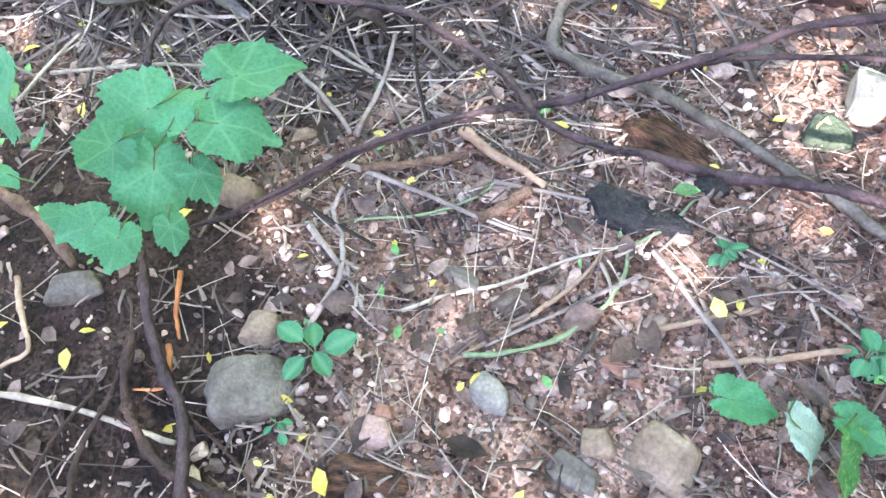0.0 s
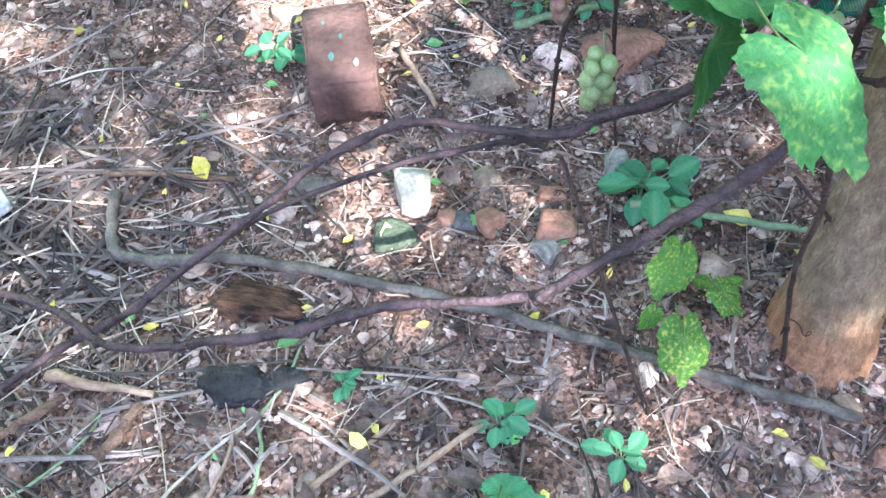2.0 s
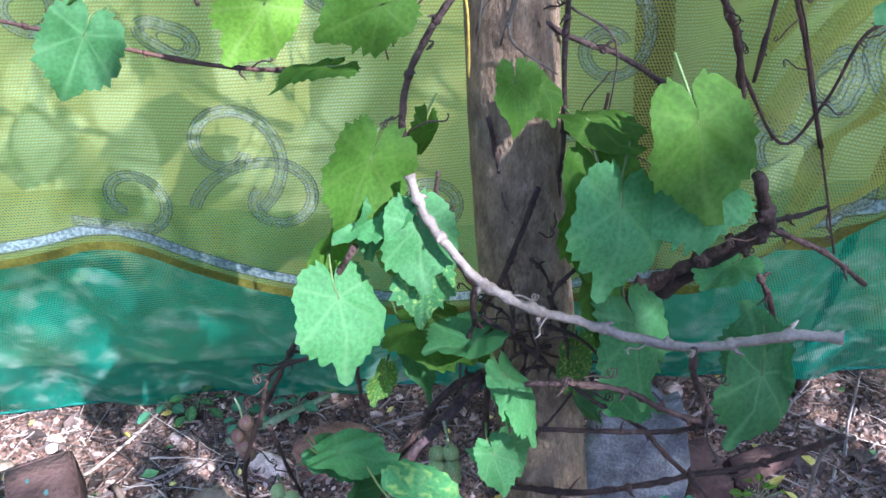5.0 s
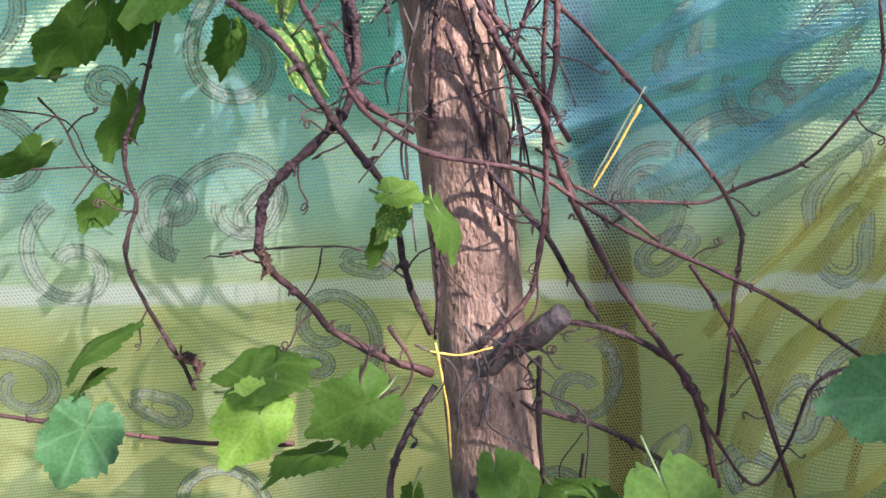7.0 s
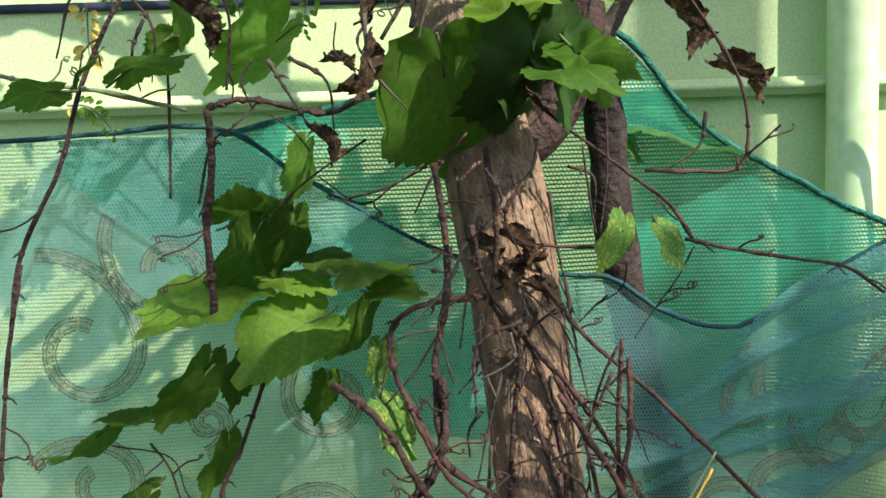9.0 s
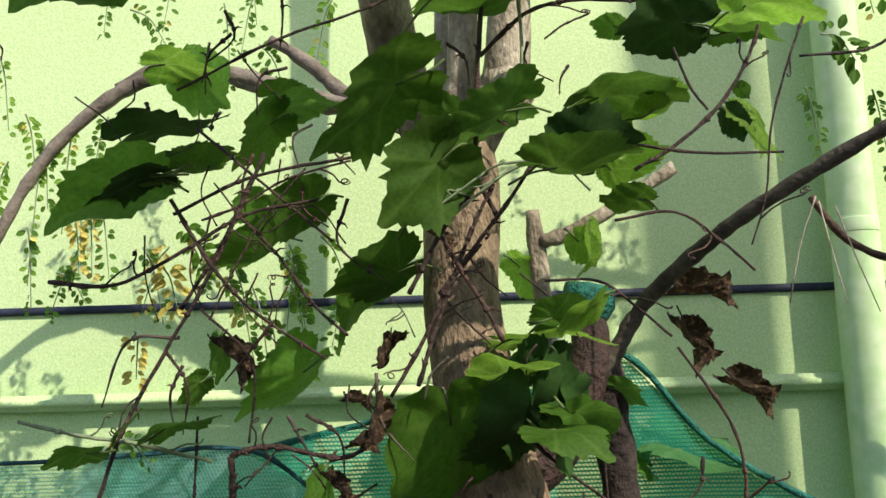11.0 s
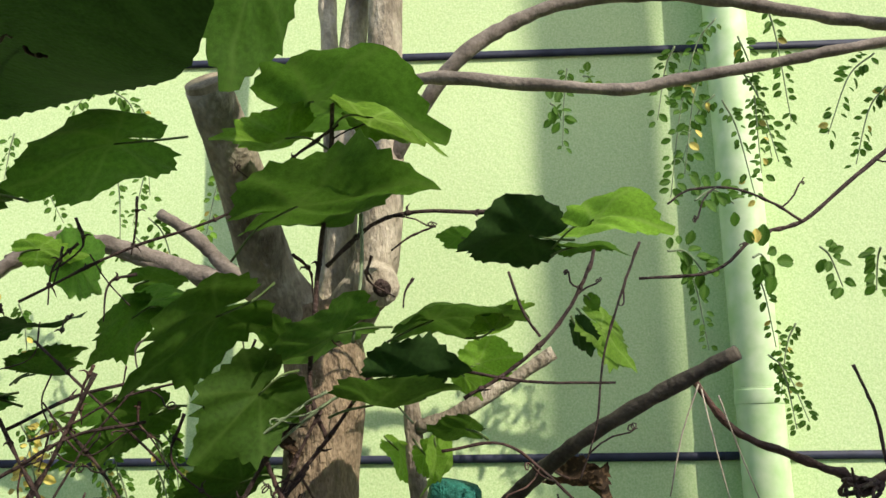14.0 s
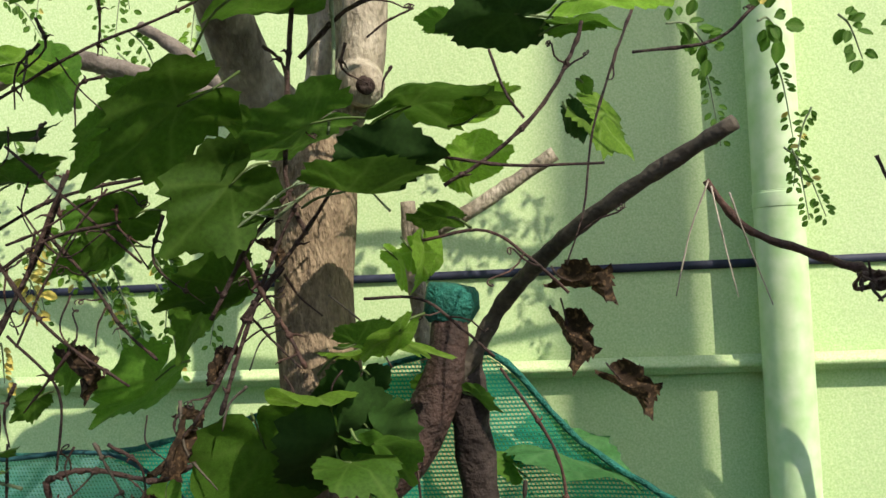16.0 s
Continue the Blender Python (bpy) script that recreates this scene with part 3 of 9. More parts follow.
def stem(pts, r0, r1, mat):
    at = holder.location
    line = smooth_line([Vector(p) - at for p in pts], 6)
    bm = bmesh.new()
    add_tube(bm, line, tapered(len(line), r0, r1), 8, stem_rng, 0.4 if r0 < 0.01 else 0.08, 0.2 if r0 < 0.01 else 0.08)
    if holder.name.startswith("grape_vine") and 0.0016 < r0 < 0.008 and mat is not twine_yellow:
        for i in range(stem_rng.randrange(2, 6), len(line) - 2, 7):
            along_ = (line[i + 1] - line[i]).normalized()
            out_ = (along_.orthogonal().normalized() * stem_rng.choice((-1, 1)) + Vector((stem_rng.uniform(-0.6, 0.6), -0.3, stem_rng.uniform(-0.4, 0.6)))).normalized()
            node = line[i]
            add_tube(bm, [node - along_ * r0 * 1.4, node - along_ * r0 * 0.5, node + along_ * r0 * 0.5, node + along_ * r0 * 1.4], [r0 * 0.9, r0 * 1.45, r0 * 1.45, r0 * 0.9], 7)
            spur = stem_rng.uniform(0.004, 0.011)
            add_tube(bm, [node, node + out_ * (r0 + spur * 0.5), node + out_ * (r0 + spur) + along_ * spur * 0.4], [r0 * 0.8, r0 * 0.55, r0 * 0.2], 5)
    made = part("stem", bm, mat, holder)
    if holder.name.startswith("grape_vine") and len(line) > 18 and mat is not twine_yellow:
        for _ in range(2 if r0 < 0.003 else 4):
            tendril(line[stem_rng.randrange(3, len(line) - 3)], mat)
    return made


def tendril(at, mat):
    """A dry tendril: a thin stalk that ends in a small coil."""
    a, up = stem_rng.uniform(0, 6.28), stem_rng.uniform(-0.8, 0.8)
    d = Vector((math.cos(a), -0.4 + 0.3 * math.sin(a), up)).normalized()
    w = d.orthogonal().normalized()
    ln, coil, turns_ = stem_rng.uniform(0.015, 0.05), stem_rng.uniform(0.002, 0.005), stem_rng.uniform(0.6, 2.2)
    pts = [at + d * ln * s + w * 0.15 * ln * math.sin(3 * s) for s in (0, 0.3, 0.6, 1)]
    e = pts[-1]
    for k in range(1, 12):
        th = 2 * math.pi * turns_ * k / 11
        pts.append(e + d * coil * math.sin(th) * (1 - 0.03 * k) + w * coil * (1 - math.cos(th)) + d * 0.0006 * k)
    bm = bmesh.new()
    add_tube(bm, pts, tapered(len(pts), 0.0010, 0.0005), 5)
    part("tendril", bm, mat, holder)


def stick(pts, r0, r1, mat, label, name="stick"):
    at = Vector(pts[len(pts) // 2])
    line = smooth_line([Vector(p) - at for p in pts], 5)
    bm = bmesh.new()
    add_tube(bm, line, tapered(len(line), r0, r1), 7, stem_rng, 0.25, 0.35)
    ob = to_object(name, bm, mat)
    ob.location = (at.x, at.y, at.z)
    return tagged(ob, label, name.replace("_", " "))


stone_rng = random.Random(9)


def ground_height(x, y):
    """The uneven soil."""
    p = Vector((x * 1.3, y * 1.3, 0.3))
    return 0.016 * noise.noise(p) + 0.008 * noise.noise(p * 4) + 0.003 * noise.noise(p * 15) - 0.004


def stone(at, size, mat, label, name="stone"):
    """A broken stone: flat facets meeting at worn edges, rough all over, half sunk in the soil."""
    bm = bmesh.new()
    bmesh.ops.create_icosphere(bm, subdivisions=4, radius=1)
    o = Vector([stone_rng.uniform(0, 50) for _ in range(3)])
    soft = name not in ("stone", "broken_brick") or "round" in label
    cuts = [(Vector(c).normalized(), stone_rng.uniform(0.40, 0.5)) for c in ((1, 0.2, 0.1), (-1, 0.15, 0.1), (0.1, 1, 0.1), (0.15, -1, 0.25), (0.15, 0.1, 1), (0, 0, -1))]
    cuts += [(Vector([stone_rng.uniform(-1, 1) for _ in range(3)]).normalized(), stone_rng.uniform(0.40, 0.56)) for _ in range(9 if soft else 5)]
    for v in bm.verts:
        d = v.co.normalized()
        near = sorted([lim / d.dot(c) for c, lim in cuts if d.dot(c) > 0.05] + [0.9, 1.2])
        r = near[0] - 0.05 * max(0.0, 1 - (near[1] - near[0]) / 0.08)
        p = d * min(r, 0.66)
        p *= 1 + (0.16 if soft else 0.05) * noise.noise(p * 5 + o) + 0.045 * noise.noise(p * 13 + o) + 0.02 * noise.noise(p * 31 + o)
        v.co = Vector((p.x * size[0] * 1.1, p.y * size[1] * 1.1, p.z * size[2] * 1.5))
    ob = to_object(name, bm, mat)
    ob.location = (at[0], at[1], ground_height(*at) + size[2] * 0.28)
    ob.rotation_euler = (stone_rng.uniform(-0.15, 0.15), stone_rng.uniform(-0.15, 0.15), stone_rng.uniform(-0.5, 0.5) + 0.5)
    return tagged(ob, label, name.replace("_", " "), "stones on the soil" if name == "stone" else "")

def chunk(at, size, turn, lean, mat, label, name="stone"):
    """A broken block: flat faces, skewed corners, chipped edges."""
    rng = random.Random(int(at[0] * 1000))
    bm = bmesh.new()
    bmesh.ops.create_cube(bm, size=1)
    for v in bm.verts:
        v.co += Vector([rng.uniform(-0.13, 0.13) for _ in range(3)])
    bmesh.ops.bevel(bm, geom=bm.edges[:], offset=0.05, segments=2, affect="EDGES")
    bmesh.ops.triangulate(bm, faces=bm.faces[:])
    bmesh.ops.subdivide_edges(bm, edges=bm.edges[:], cuts=3, use_grid_fill=True)
    o = Vector((at[0] * 31, at[1] * 31, 2))
    for v in bm.verts:
        c = v.co + Vector(noise.noise_vector(v.co * 3 + o)) * 0.05 + Vector(noise.noise_vector(v.co * 9 + o)) * 0.03
        v.co = Vector((c.x * size[0], c.y * size[1], c.z * size[2]))
    ob = to_object(name, bm, mat)
    ob.location = (at[0], at[1], ground_height(*at) + size[2] * 0.42)
    ob.rotation_euler = (*lean, turn)
    return tagged(ob, label, name.replace("_", " "), "stones on the soil" if name == "stone" else "")


def curled(a, b, width, mat, label, lift=0.052, roll=0.8):
    """A long dead leaf lying from a to b, its edges rolled up and its midrib bent."""
    rng = random.Random(int((a[0] + b[1]) * 1000))
    bm = bmesh.new()
    along = Vector((b[0] - a[0], b[1] - a[1], 0))
    side = Vector((-along.y, along.x, 0)).normalized()
    rows_ = []
    for i in range(15):
        u = i / 14
        w = width * 0.5 * (math.sin(math.pi * min(1, u * 0.93 + 0.05)) ** 0.7 + 0.06) * (1 + 0.13 * math.sin(u * 17 + a[0] * 50))
        mid = Vector((a[0], a[1], 0)) + along * u + side * (0.012 * math.sin(u * 4 + a[1] * 9))
        z0 = ground_height(mid.x, mid.y) + lift + 0.012 * math.sin(u * 5 + a[0] * 20)
        row = []
        for j in range(7):
            v = j / 3 - 1
            row.append(bm.verts.new(mid + side * (math.sin(v * (0.6 + roll)) / (0.6 + roll) * 1.4 * w) + Vector((0, 0, z0 + w * roll * (1 - math.cos(v * 1.5)) + rng.uniform(-0.0012, 0.0012) - (0.003 if j == 3 else 0)))))
        rows_.append(row)
    for p, q in zip(rows_, rows_[1:]):
        for j in range(6):
            bm.faces.new((p[j], q[j], q[j + 1], p[j + 1]))
    bmesh.ops.solidify(bm, geom=bm.faces[:], thickness=0.0012)
    return tagged(to_object("dead_leaf", bm, mat), label, "leaf", "dead leaves on the heap")


def oval_mesh():
    bm = bmesh.new()
    rows_ = []
    for j in range(5):
        s = j / 4
        w = 0.30 * math.sin(math.pi * min(0.98, s * 0.9 + 0.06)) ** 0.8
        rows_.append([bm.verts.new((x * w, s, 0.10 * abs(x) - 0.25 * (s - 0.3) ** 2 + 0.02)) for x in (-1, -0.5, 0, 0.5, 1)])
    for a, b in zip(rows_, rows_[1:]):
        for i in range(4):
            bm.faces.new((a[i], a[i + 1], b[i + 1], b[i]))
    me = bpy.data.meshes.new("leaflet")
    bm.to_mesh(me)
    bm.free()
    me.polygons.foreach_set("use_smooth", [True] * len(me.polygons))
    v = me.attributes.new("vein", "FLOAT", "POINT")
    v.data.foreach_set("value", [0.7 if abs(q.co.x) < 0.01 else 0.0 for q in me.vertices])
    me.materials.append(leaf_green)
    return me


OVAL = oval_mesh()
OVAL_BY_MATERIAL = {}


def oval(parent, m, mat, name="leaf"):
    if mat.name not in OVAL_BY_MATERIAL:
        me = OVAL.copy()
        me.materials[0] = mat
        OVAL_BY_MATERIAL[mat.name] = me
    ob = new(name, OVAL_BY_MATERIAL[mat.name])
    ob.parent = parent
    ob.matrix_basis = m
    return ob


def sprout(at, count, size, spread, height, mat, label, name="seedling"):
    rng = random.Random(int(abs(at[0] * 7919 + at[1] * 104729)))
    root = empty(name, label, "plant", (at[0], at[1], ground_height(*at)))
    for i in range(count):
        a = 2.4 * i + rng.uniform(-0.3, 0.3)
        rad = spread * (0.12 + 0.5 * (i / count)) * rng.uniform(0.7, 1.1)
        tip = Vector((math.cos(a) * rad, math.sin(a) * rad, height * rng.uniform(0.55, 1.1)))
        bm = bmesh.new()
        line = smooth_line([Vector((0, 0, -0.01)), Vector((tip.x * 0.3, tip.y * 0.3, tip.z * 0.7)), tip], 3)
        add_tube(bm, line, tapered(len(line), 0.0013, 0.0009), 5)
        part("stalk", bm, stem_green, root)
        m = Matrix.Translation(tip) @ Matrix.Rotation(a - math.pi / 2, 4, "Z") @ Matrix.Rotation(rng.uniform(-0.5, 0.25), 4, "X") @ Matrix.Rotation(rng.uniform(-0.4, 0.4), 4, "Y")
        s = size * rng.uniform(0.75, 1.1)
        oval(root, m @ Matrix.Diagonal((s * 1.25, s, s, 1)), mat)
    return root


def joined(name, verts, faces, mat, label, category):
    me = bpy.data.meshes.new(name)
    me.from_pydata(verts, [], faces)
    me.materials.append(mat)
    return tagged(new(name, me), label, category, kind="stuff")


def strip(name, line, width, mat, parent, surf, lift=0.0015):
    """A flat printed line that lies on a hanging cloth; line in (x, z)."""
    bm = bmesh.new()
    prev = None
    for i, (x, z) in enumerate(line):
        x0, z0 = line[max(0, i - 1)]
        x1, z1 = line[min(len(line) - 1, i + 1)]
        dx, dz = x1 - x0, z1 - z0
        k = math.hypot(dx, dz) or 1
        nx, nz = -dz / k * width / 2, dx / k * width / 2
        pair = [bm.verts.new((x + s * nx, surf(x + s * nx, z + s * nz) - lift, z + s * nz)) for s in (-1, 1)]
        if prev:
            bm.faces.new((prev[0], prev[1], pair[1], pair[0]))
        prev = pair
    return part(name, bm, mat, parent)


# ---- ground ----
def build_ground():
    """One sheet: fine round the tree, coarse out to the horizon."""
    def axis(lo, hi, step, far):
        inner = [lo + i * step for i in range(int(round((hi - lo) / step)) + 1)]
        out_ = [0.3, 1, 3, 8, 20, 60, far]
        return [lo - o for o in reversed(out_)] + inner + [hi + o for o in out_]
    xs, ys = axis(-2.2, 1.0, 0.02, 250), axis(-0.5, 1.6, 0.02, 250)
    verts = [(x, y, ground_height(x, y) if -3 < x < 2 and -2 < y < 3 else 0) for y in ys for x in xs]
    w = len(xs)
    faces = [(j * w + i, j * w + i + 1, (j + 1) * w + i + 1, (j + 1) * w + i) for j in range(len(ys) - 1) for i in range(w - 1)]
    me = bpy.data.meshes.new("ground")
    me.from_pydata(verts, [], faces)
    me.polygons.foreach_set("use_smooth", [True] * len(me.polygons))
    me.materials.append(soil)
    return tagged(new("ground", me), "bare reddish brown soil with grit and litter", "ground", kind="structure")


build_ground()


def ledge_box(bm, a, b):
    m = bmesh.ops.create_cube(bm, size=1)
    for v in m["verts"]:
        v.co = Vector([(p + q) / 2 + c * (q - p) for p, q, c in zip(a, b, v.co)])


# ---- house wall with its bands, ledge and rain pipe ----
WALL_Y = 1.56
bm = bmesh.new()
ledge_box(bm, (-6, WALL_Y, -0.2), (6, WALL_Y + 0.2, 4.6))
wall = tagged(to_object("wall_north", bm, wall_paint, smooth=False), "light green rough-plastered house wall in sun", "wall", kind="structure")
bm = bmesh.new()
ledge_box(bm, (-6, WALL_Y - 0.03, 1.596), (6, WALL_Y - 0.002, 1.622))
bmesh.ops.bevel(bm, geom=bm.edges[:], offset=0.008, segments=3, affect="EDGES")
part("ledge", bm, wall_paint, wall, "rounded plaster ledge along the wall")
for z in (1.758, 2.447, 3.14):
    bm = bmesh.new()
    ledge_box(bm, (-6, WALL_Y - 0.005, z - 0.0065), (6, WALL_Y - 0.002, z + 0.0065))
    part("groove_band", bm, band_paint, wall, "thin dark blue painted groove line")
# three unseen walls, added to block low sky light and bounce some back
blocker_plaster = material("blocker_plaster", [(0.3, (0.29, 0.27, 0.24)), (0.7, (0.41, 0.39, 0.35))], scale=2.5, rough=0.9, bump=0.4, bump_scale=60, fine=90)
for blocker_name, blocker_a, blocker_b in (("blocker_south", (-4.2, -3.4, -0.2), (4.0, -3.2, 2.4)), ("blocker_west", (-4.2, -3.197, -0.2), (-4.0, WALL_Y - 0.003, 2.4)), ("blocker_east", (3.8, -3.197, -0.2), (4.0, WALL_Y - 0.003, 2.4))):
    bm = bmesh.new()
    ledge_box(bm, blocker_a, blocker_b)
    tagged(to_object(blocker_name, bm, blocker_plaster, smooth=False), "plain pale wall added out of view to block and bounce light", "wall", kind="structure")
pipe = empty("rain_pipe", "light green painted rain pipe on the wall", "pipe", (0.447, WALL_Y - 0.048, 0))
bm = bmesh.new()
add_tube(bm, [Vector((0, 0, z)) for z in (-0.05, -0.049, 1.859, 1.86)], [0.0355] * 4, 32)
part("lower_pipe", bm, pipe_paint, pipe)
bm = bmesh.new()
add_tube(bm, [Vector((0, 0, z)) for z in (1.835, 1.8355, 1.8365, 1.855, 1.8565, 1.858)], [0.0356, 0.0364, 0.0366, 0.0366, 0.0362, 0.0352], 32)
part("socket", bm, pipe_paint, pipe)
bm = bmesh.new()
add_tube(bm, [Vector((0, 0, z)) for z in (1.86, 1.861, 4.499, 4.5)], [0.0350] * 4, 32)
part("upper_pipe", bm, pipe_paint, pipe)


# ---- net and sari hung between the posts ----
def between(keys, x):
    if x <= keys[0][0]:
        return keys[0][1]
    for (a, p), (b, q) in zip(keys, keys[1:]):
        if x <= b:
            s = (x - a) / (b - a)
            return p + (q - p) * s
    return keys[-1][1]


NET_TOP = [(-0.62, 1.545), (-0.44, 1.55), (-0.27, 1.586), (-0.085, 1.646), (0.03, 1.655), (0.134, 1.545), (0.241, 1.477), (0.355, 1.419), (0.6, 1.33), (1.4, 1.30)]
SARI_TOP = [(-1.6, 1.54), (-0.68, 1.548), (-0.44, 1.557), (-0.34, 1.501), (-0.177, 1.406), (-0.048, 1.379), (0.01, 1.372), (0.067, 1.333), (0.144, 1.311), (0.244, 1.335), (0.325, 1.388), (0.6, 1.52), (1.4, 1.60)]
SARI_FOOT = [(-1.6, 0.45), (-0.79, 0.514), (-0.62, 0.54), (-0.55, 0.534), (-0.48, 0.505), (-0.345, 0.45), (-0.1, 0.40), (0.13, 0.43), (0.21, 0.45), (0.31, 0.485), (0.40, 0.505), (0.54, 0.54), (1.4, 0.6)]


def sari_y(x, z):
    """The hanging sari: gentle folds, deeper where it sags on the right."""
    right = min(1.0, max(0.0, (x - 0.02) / 0.25))
    sag = right * 0.030 * math.sin(17 * (x * 0.75 - z * 0.66) + 0.8) + right * 0.017 * math.sin(47 * (x * 0.7 - z * 0.72) + 2 * math.sin(5 * z)) + right * 0.008 * math.sin(96 * (x * 0.62 - z * 0.78))
    ridge = -0.020 * math.exp(-((z - 1.152 - (x - 0.008) * 0.308) / 0.016) ** 2) * min(1.0, max(0.0, (x - -0.012) / 0.05))
    left = (1 - right) * (0.008 * math.sin(9 * x + 3 * z) + 0.004 * math.sin(23 * x - 6 * z))
    on_pole = math.exp(-((x - between([(0.62, 0.14), (1.03, 0.095), (1.23, 0.057), (1.40, 0.023)], z)) / 0.045) ** 2)
    return 1.205 + (sag + left) * (1 - on_pole) - 0.004 * on_pole + ridge


def net_y(x, z):
    base = 1.26 + 0.17 * max(0.0, (0.55 - z) / 0.55) ** 1.3
    return base + 0.012 * math.sin(8 * x + 5 * z) + 0.008 * math.sin(19 * x - 9 * z) + (0.01 * math.sin(30 * x + 14 * z) if z < 0.5 else 0)


def hanging(name, top, foot, surf, mat, parent, x0, x1, nx, nz, ripple=0.0):
    bm = bmesh.new()
    grid = []
    for i in range(nx + 1):
        x = x0 + (x1 - x0) * i / nx
        t, f = between(top, x), between(foot, x)
        col = []
        for j in range(nz + 1):
            z = f + (t - f) * j / nz
            col.append(bm.verts.new((x, surf(x, z), z + (ripple * math.sin(13 * x) * (1 - j / nz)))))
        grid.append(col)
    for a, b in zip(grid, grid[1:]):
        for j in range(nz):
            bm.faces.new((a[j], b[j], b[j + 1], a[j + 1]))
    return part(name, bm, mat, parent)


NET_HANG = [(-0.62, 1.50), (-0.46, 1.38), (-0.30, 1.20), (0.1, 1.14), (0.6, 1.12), (1.4, 1.08)]
NET_LOW_TOP = [(-1.6, 0.63), (-0.6, 0.61), (-0.2, 0.52), (0.05, 0.50), (0.4, 0.57), (1.4, 0.66)]
net = empty("shade_net", "green knitted shade net hung from a pole", "net")
NET_FOOT = [(-1.6, 0.01), (-1.1, 0.03), (-0.6, 0.015), (-0.2, 0.05), (0.4, 0.03), (1.4, 0.02)]
hanging("net_sheet", NET_TOP, NET_HANG, net_y, net_mat, net, -0.62, 1.4, 110, 24)
low_net = empty("low_net", "green knitted net strip along the foot of the screen", "net")
bm = bmesh.new()
line = smooth_line([(x, net_y(x, z) - 0.002, z + 0.002) for x, z in NET_FOOT], 6)
add_tube(bm, line, [0.0032] * len(line), 7, random.Random(9), 0.3, 0.3)
part("foot_hem", bm, cap_cloth, low_net, "gathered dark green foot hem")
hanging("net_strip", NET_LOW_TOP, NET_FOOT, net_y, net_mat, low_net, -1.6, 1.4, 150, 34)
bm = bmesh.new()
line = smooth_line([(x, net_y(x, z) - 0.003, z) for x, z in NET_TOP], 6)
add_tube(bm, line, [0.0040] * len(line), 8, stem_rng, 0.3, 0.3)
part("rolled_hem", bm, cap_cloth, net, "rolled dark green top hem")
sari = empty("sari", "teal and olive printed sari hung as a screen", "cloth")
hanging("sari_field", SARI_TOP, SARI_FOOT, sari_y, sari_mat, sari, -1.6, 1.4, 170, 60)
bm = bmesh.new()
line = smooth_line([(x, sari_y(x, z) - 0.003, z) for x, z in SARI_TOP], 8)
add_tube(bm, line, [0.0028] * len(line), 8, stem_rng, 0.3, 0.3)
part("top_hem", bm, hem_mat, sari, "dark teal rolled top hem")


def foot_line(rise):
    pts = smooth_line([(x, 0, z + rise) for x, z in SARI_FOOT], 10)
    return [(p.x, p.z) for p in pts]


strip("foot_border", foot_line(0.006), 0.014, hem_yellow, sari, sari_y, 0.003)
strip("printed_border", foot_line(0.032), 0.015, border_print, sari, sari_y)
strip("border_line", foot_line(0.041), 0.0022, print_dark, sari, sari_y, 0.0022)
strip("border_line", foot_line(0.023), 0.0022, print_dark, sari, sari_y, 0.0022)


def banded(ok, name):
    """A printed band: faint dotted filling, two thin dark edges and a broken middle line."""
    strip(name, ok, 0.014, print_mat, sari, sari_y)
    for off in (0.0075, 0.0035, -0.0035, -0.0075):
        edge = []
        for i, (x, z) in enumerate(ok):
            x0, z0 = ok[max(0, i - 1)]
            x1, z1 = ok[min(len(ok) - 1, i + 1)]
            k = math.hypot(x1 - x0, z1 - z0) or 1
            edge.append((x - (z1 - z0) / k * off, z + (x1 - x0) / k * off))
        strip("outline_print", edge, 0.0019 if abs(off) > 0.005 else 0.0012, print_dark, sari, sari_y, 0.0022)


def scroll(cx, cz, size, turn, sense, coils=0.85, tail=1.0):
    """A printed scroll: a spiral head with a long sweeping tail."""
    size *= 1.2
    pts = []
    for i in range(40):
        s = i / 39
        a = turn + sense * (2 * math.pi * coils) * (1 - s)
        r = size * (0.45 + 0.55 * s)
        pts.append((cx + r * math.cos(a), cz + r * math.sin(a)))
    ex, ez = pts[-1]
    px_, pz_ = pts[-2]
    d = math.atan2(ez - pz_, ex - px_)
    for i in range(1, 20):
        d += -sense * 0.075
        ex, ez = ex + math.cos(d) * size * 0.13 * tail, ez + math.sin(d) * size * 0.13 * tail
        pts.append((ex, ez))
    ok = [(x, z) for x, z in pts if between(SARI_FOOT, x) + 0.05 < z < between(SARI_TOP, x) - 0.02]
    if len(ok) >= 8:
        banded(ok, "scroll_print")


def paisley(cx, cz, size, turn):
    """A printed teardrop ring with a smaller one inside."""
    for k in (1.0, 0.5):
        pts = []
        for i in range(29):
            a = 2 * math.pi * i / 28
            r = k * size * (0.55 + 0.65 * max(0, math.cos(a)) ** 5)
            u, w = r * math.cos(a), 0.8 * r * math.sin(a)
            pts.append((cx + u * math.cos(turn) - w * math.sin(turn), cz + u * math.sin(turn) + w * math.cos(turn)))
        if k == 1.0:
            banded(pts, "paisley_print")
        else:
            strip("paisley_print", pts, 0.002, print_dark, sari, sari_y, 0.002)


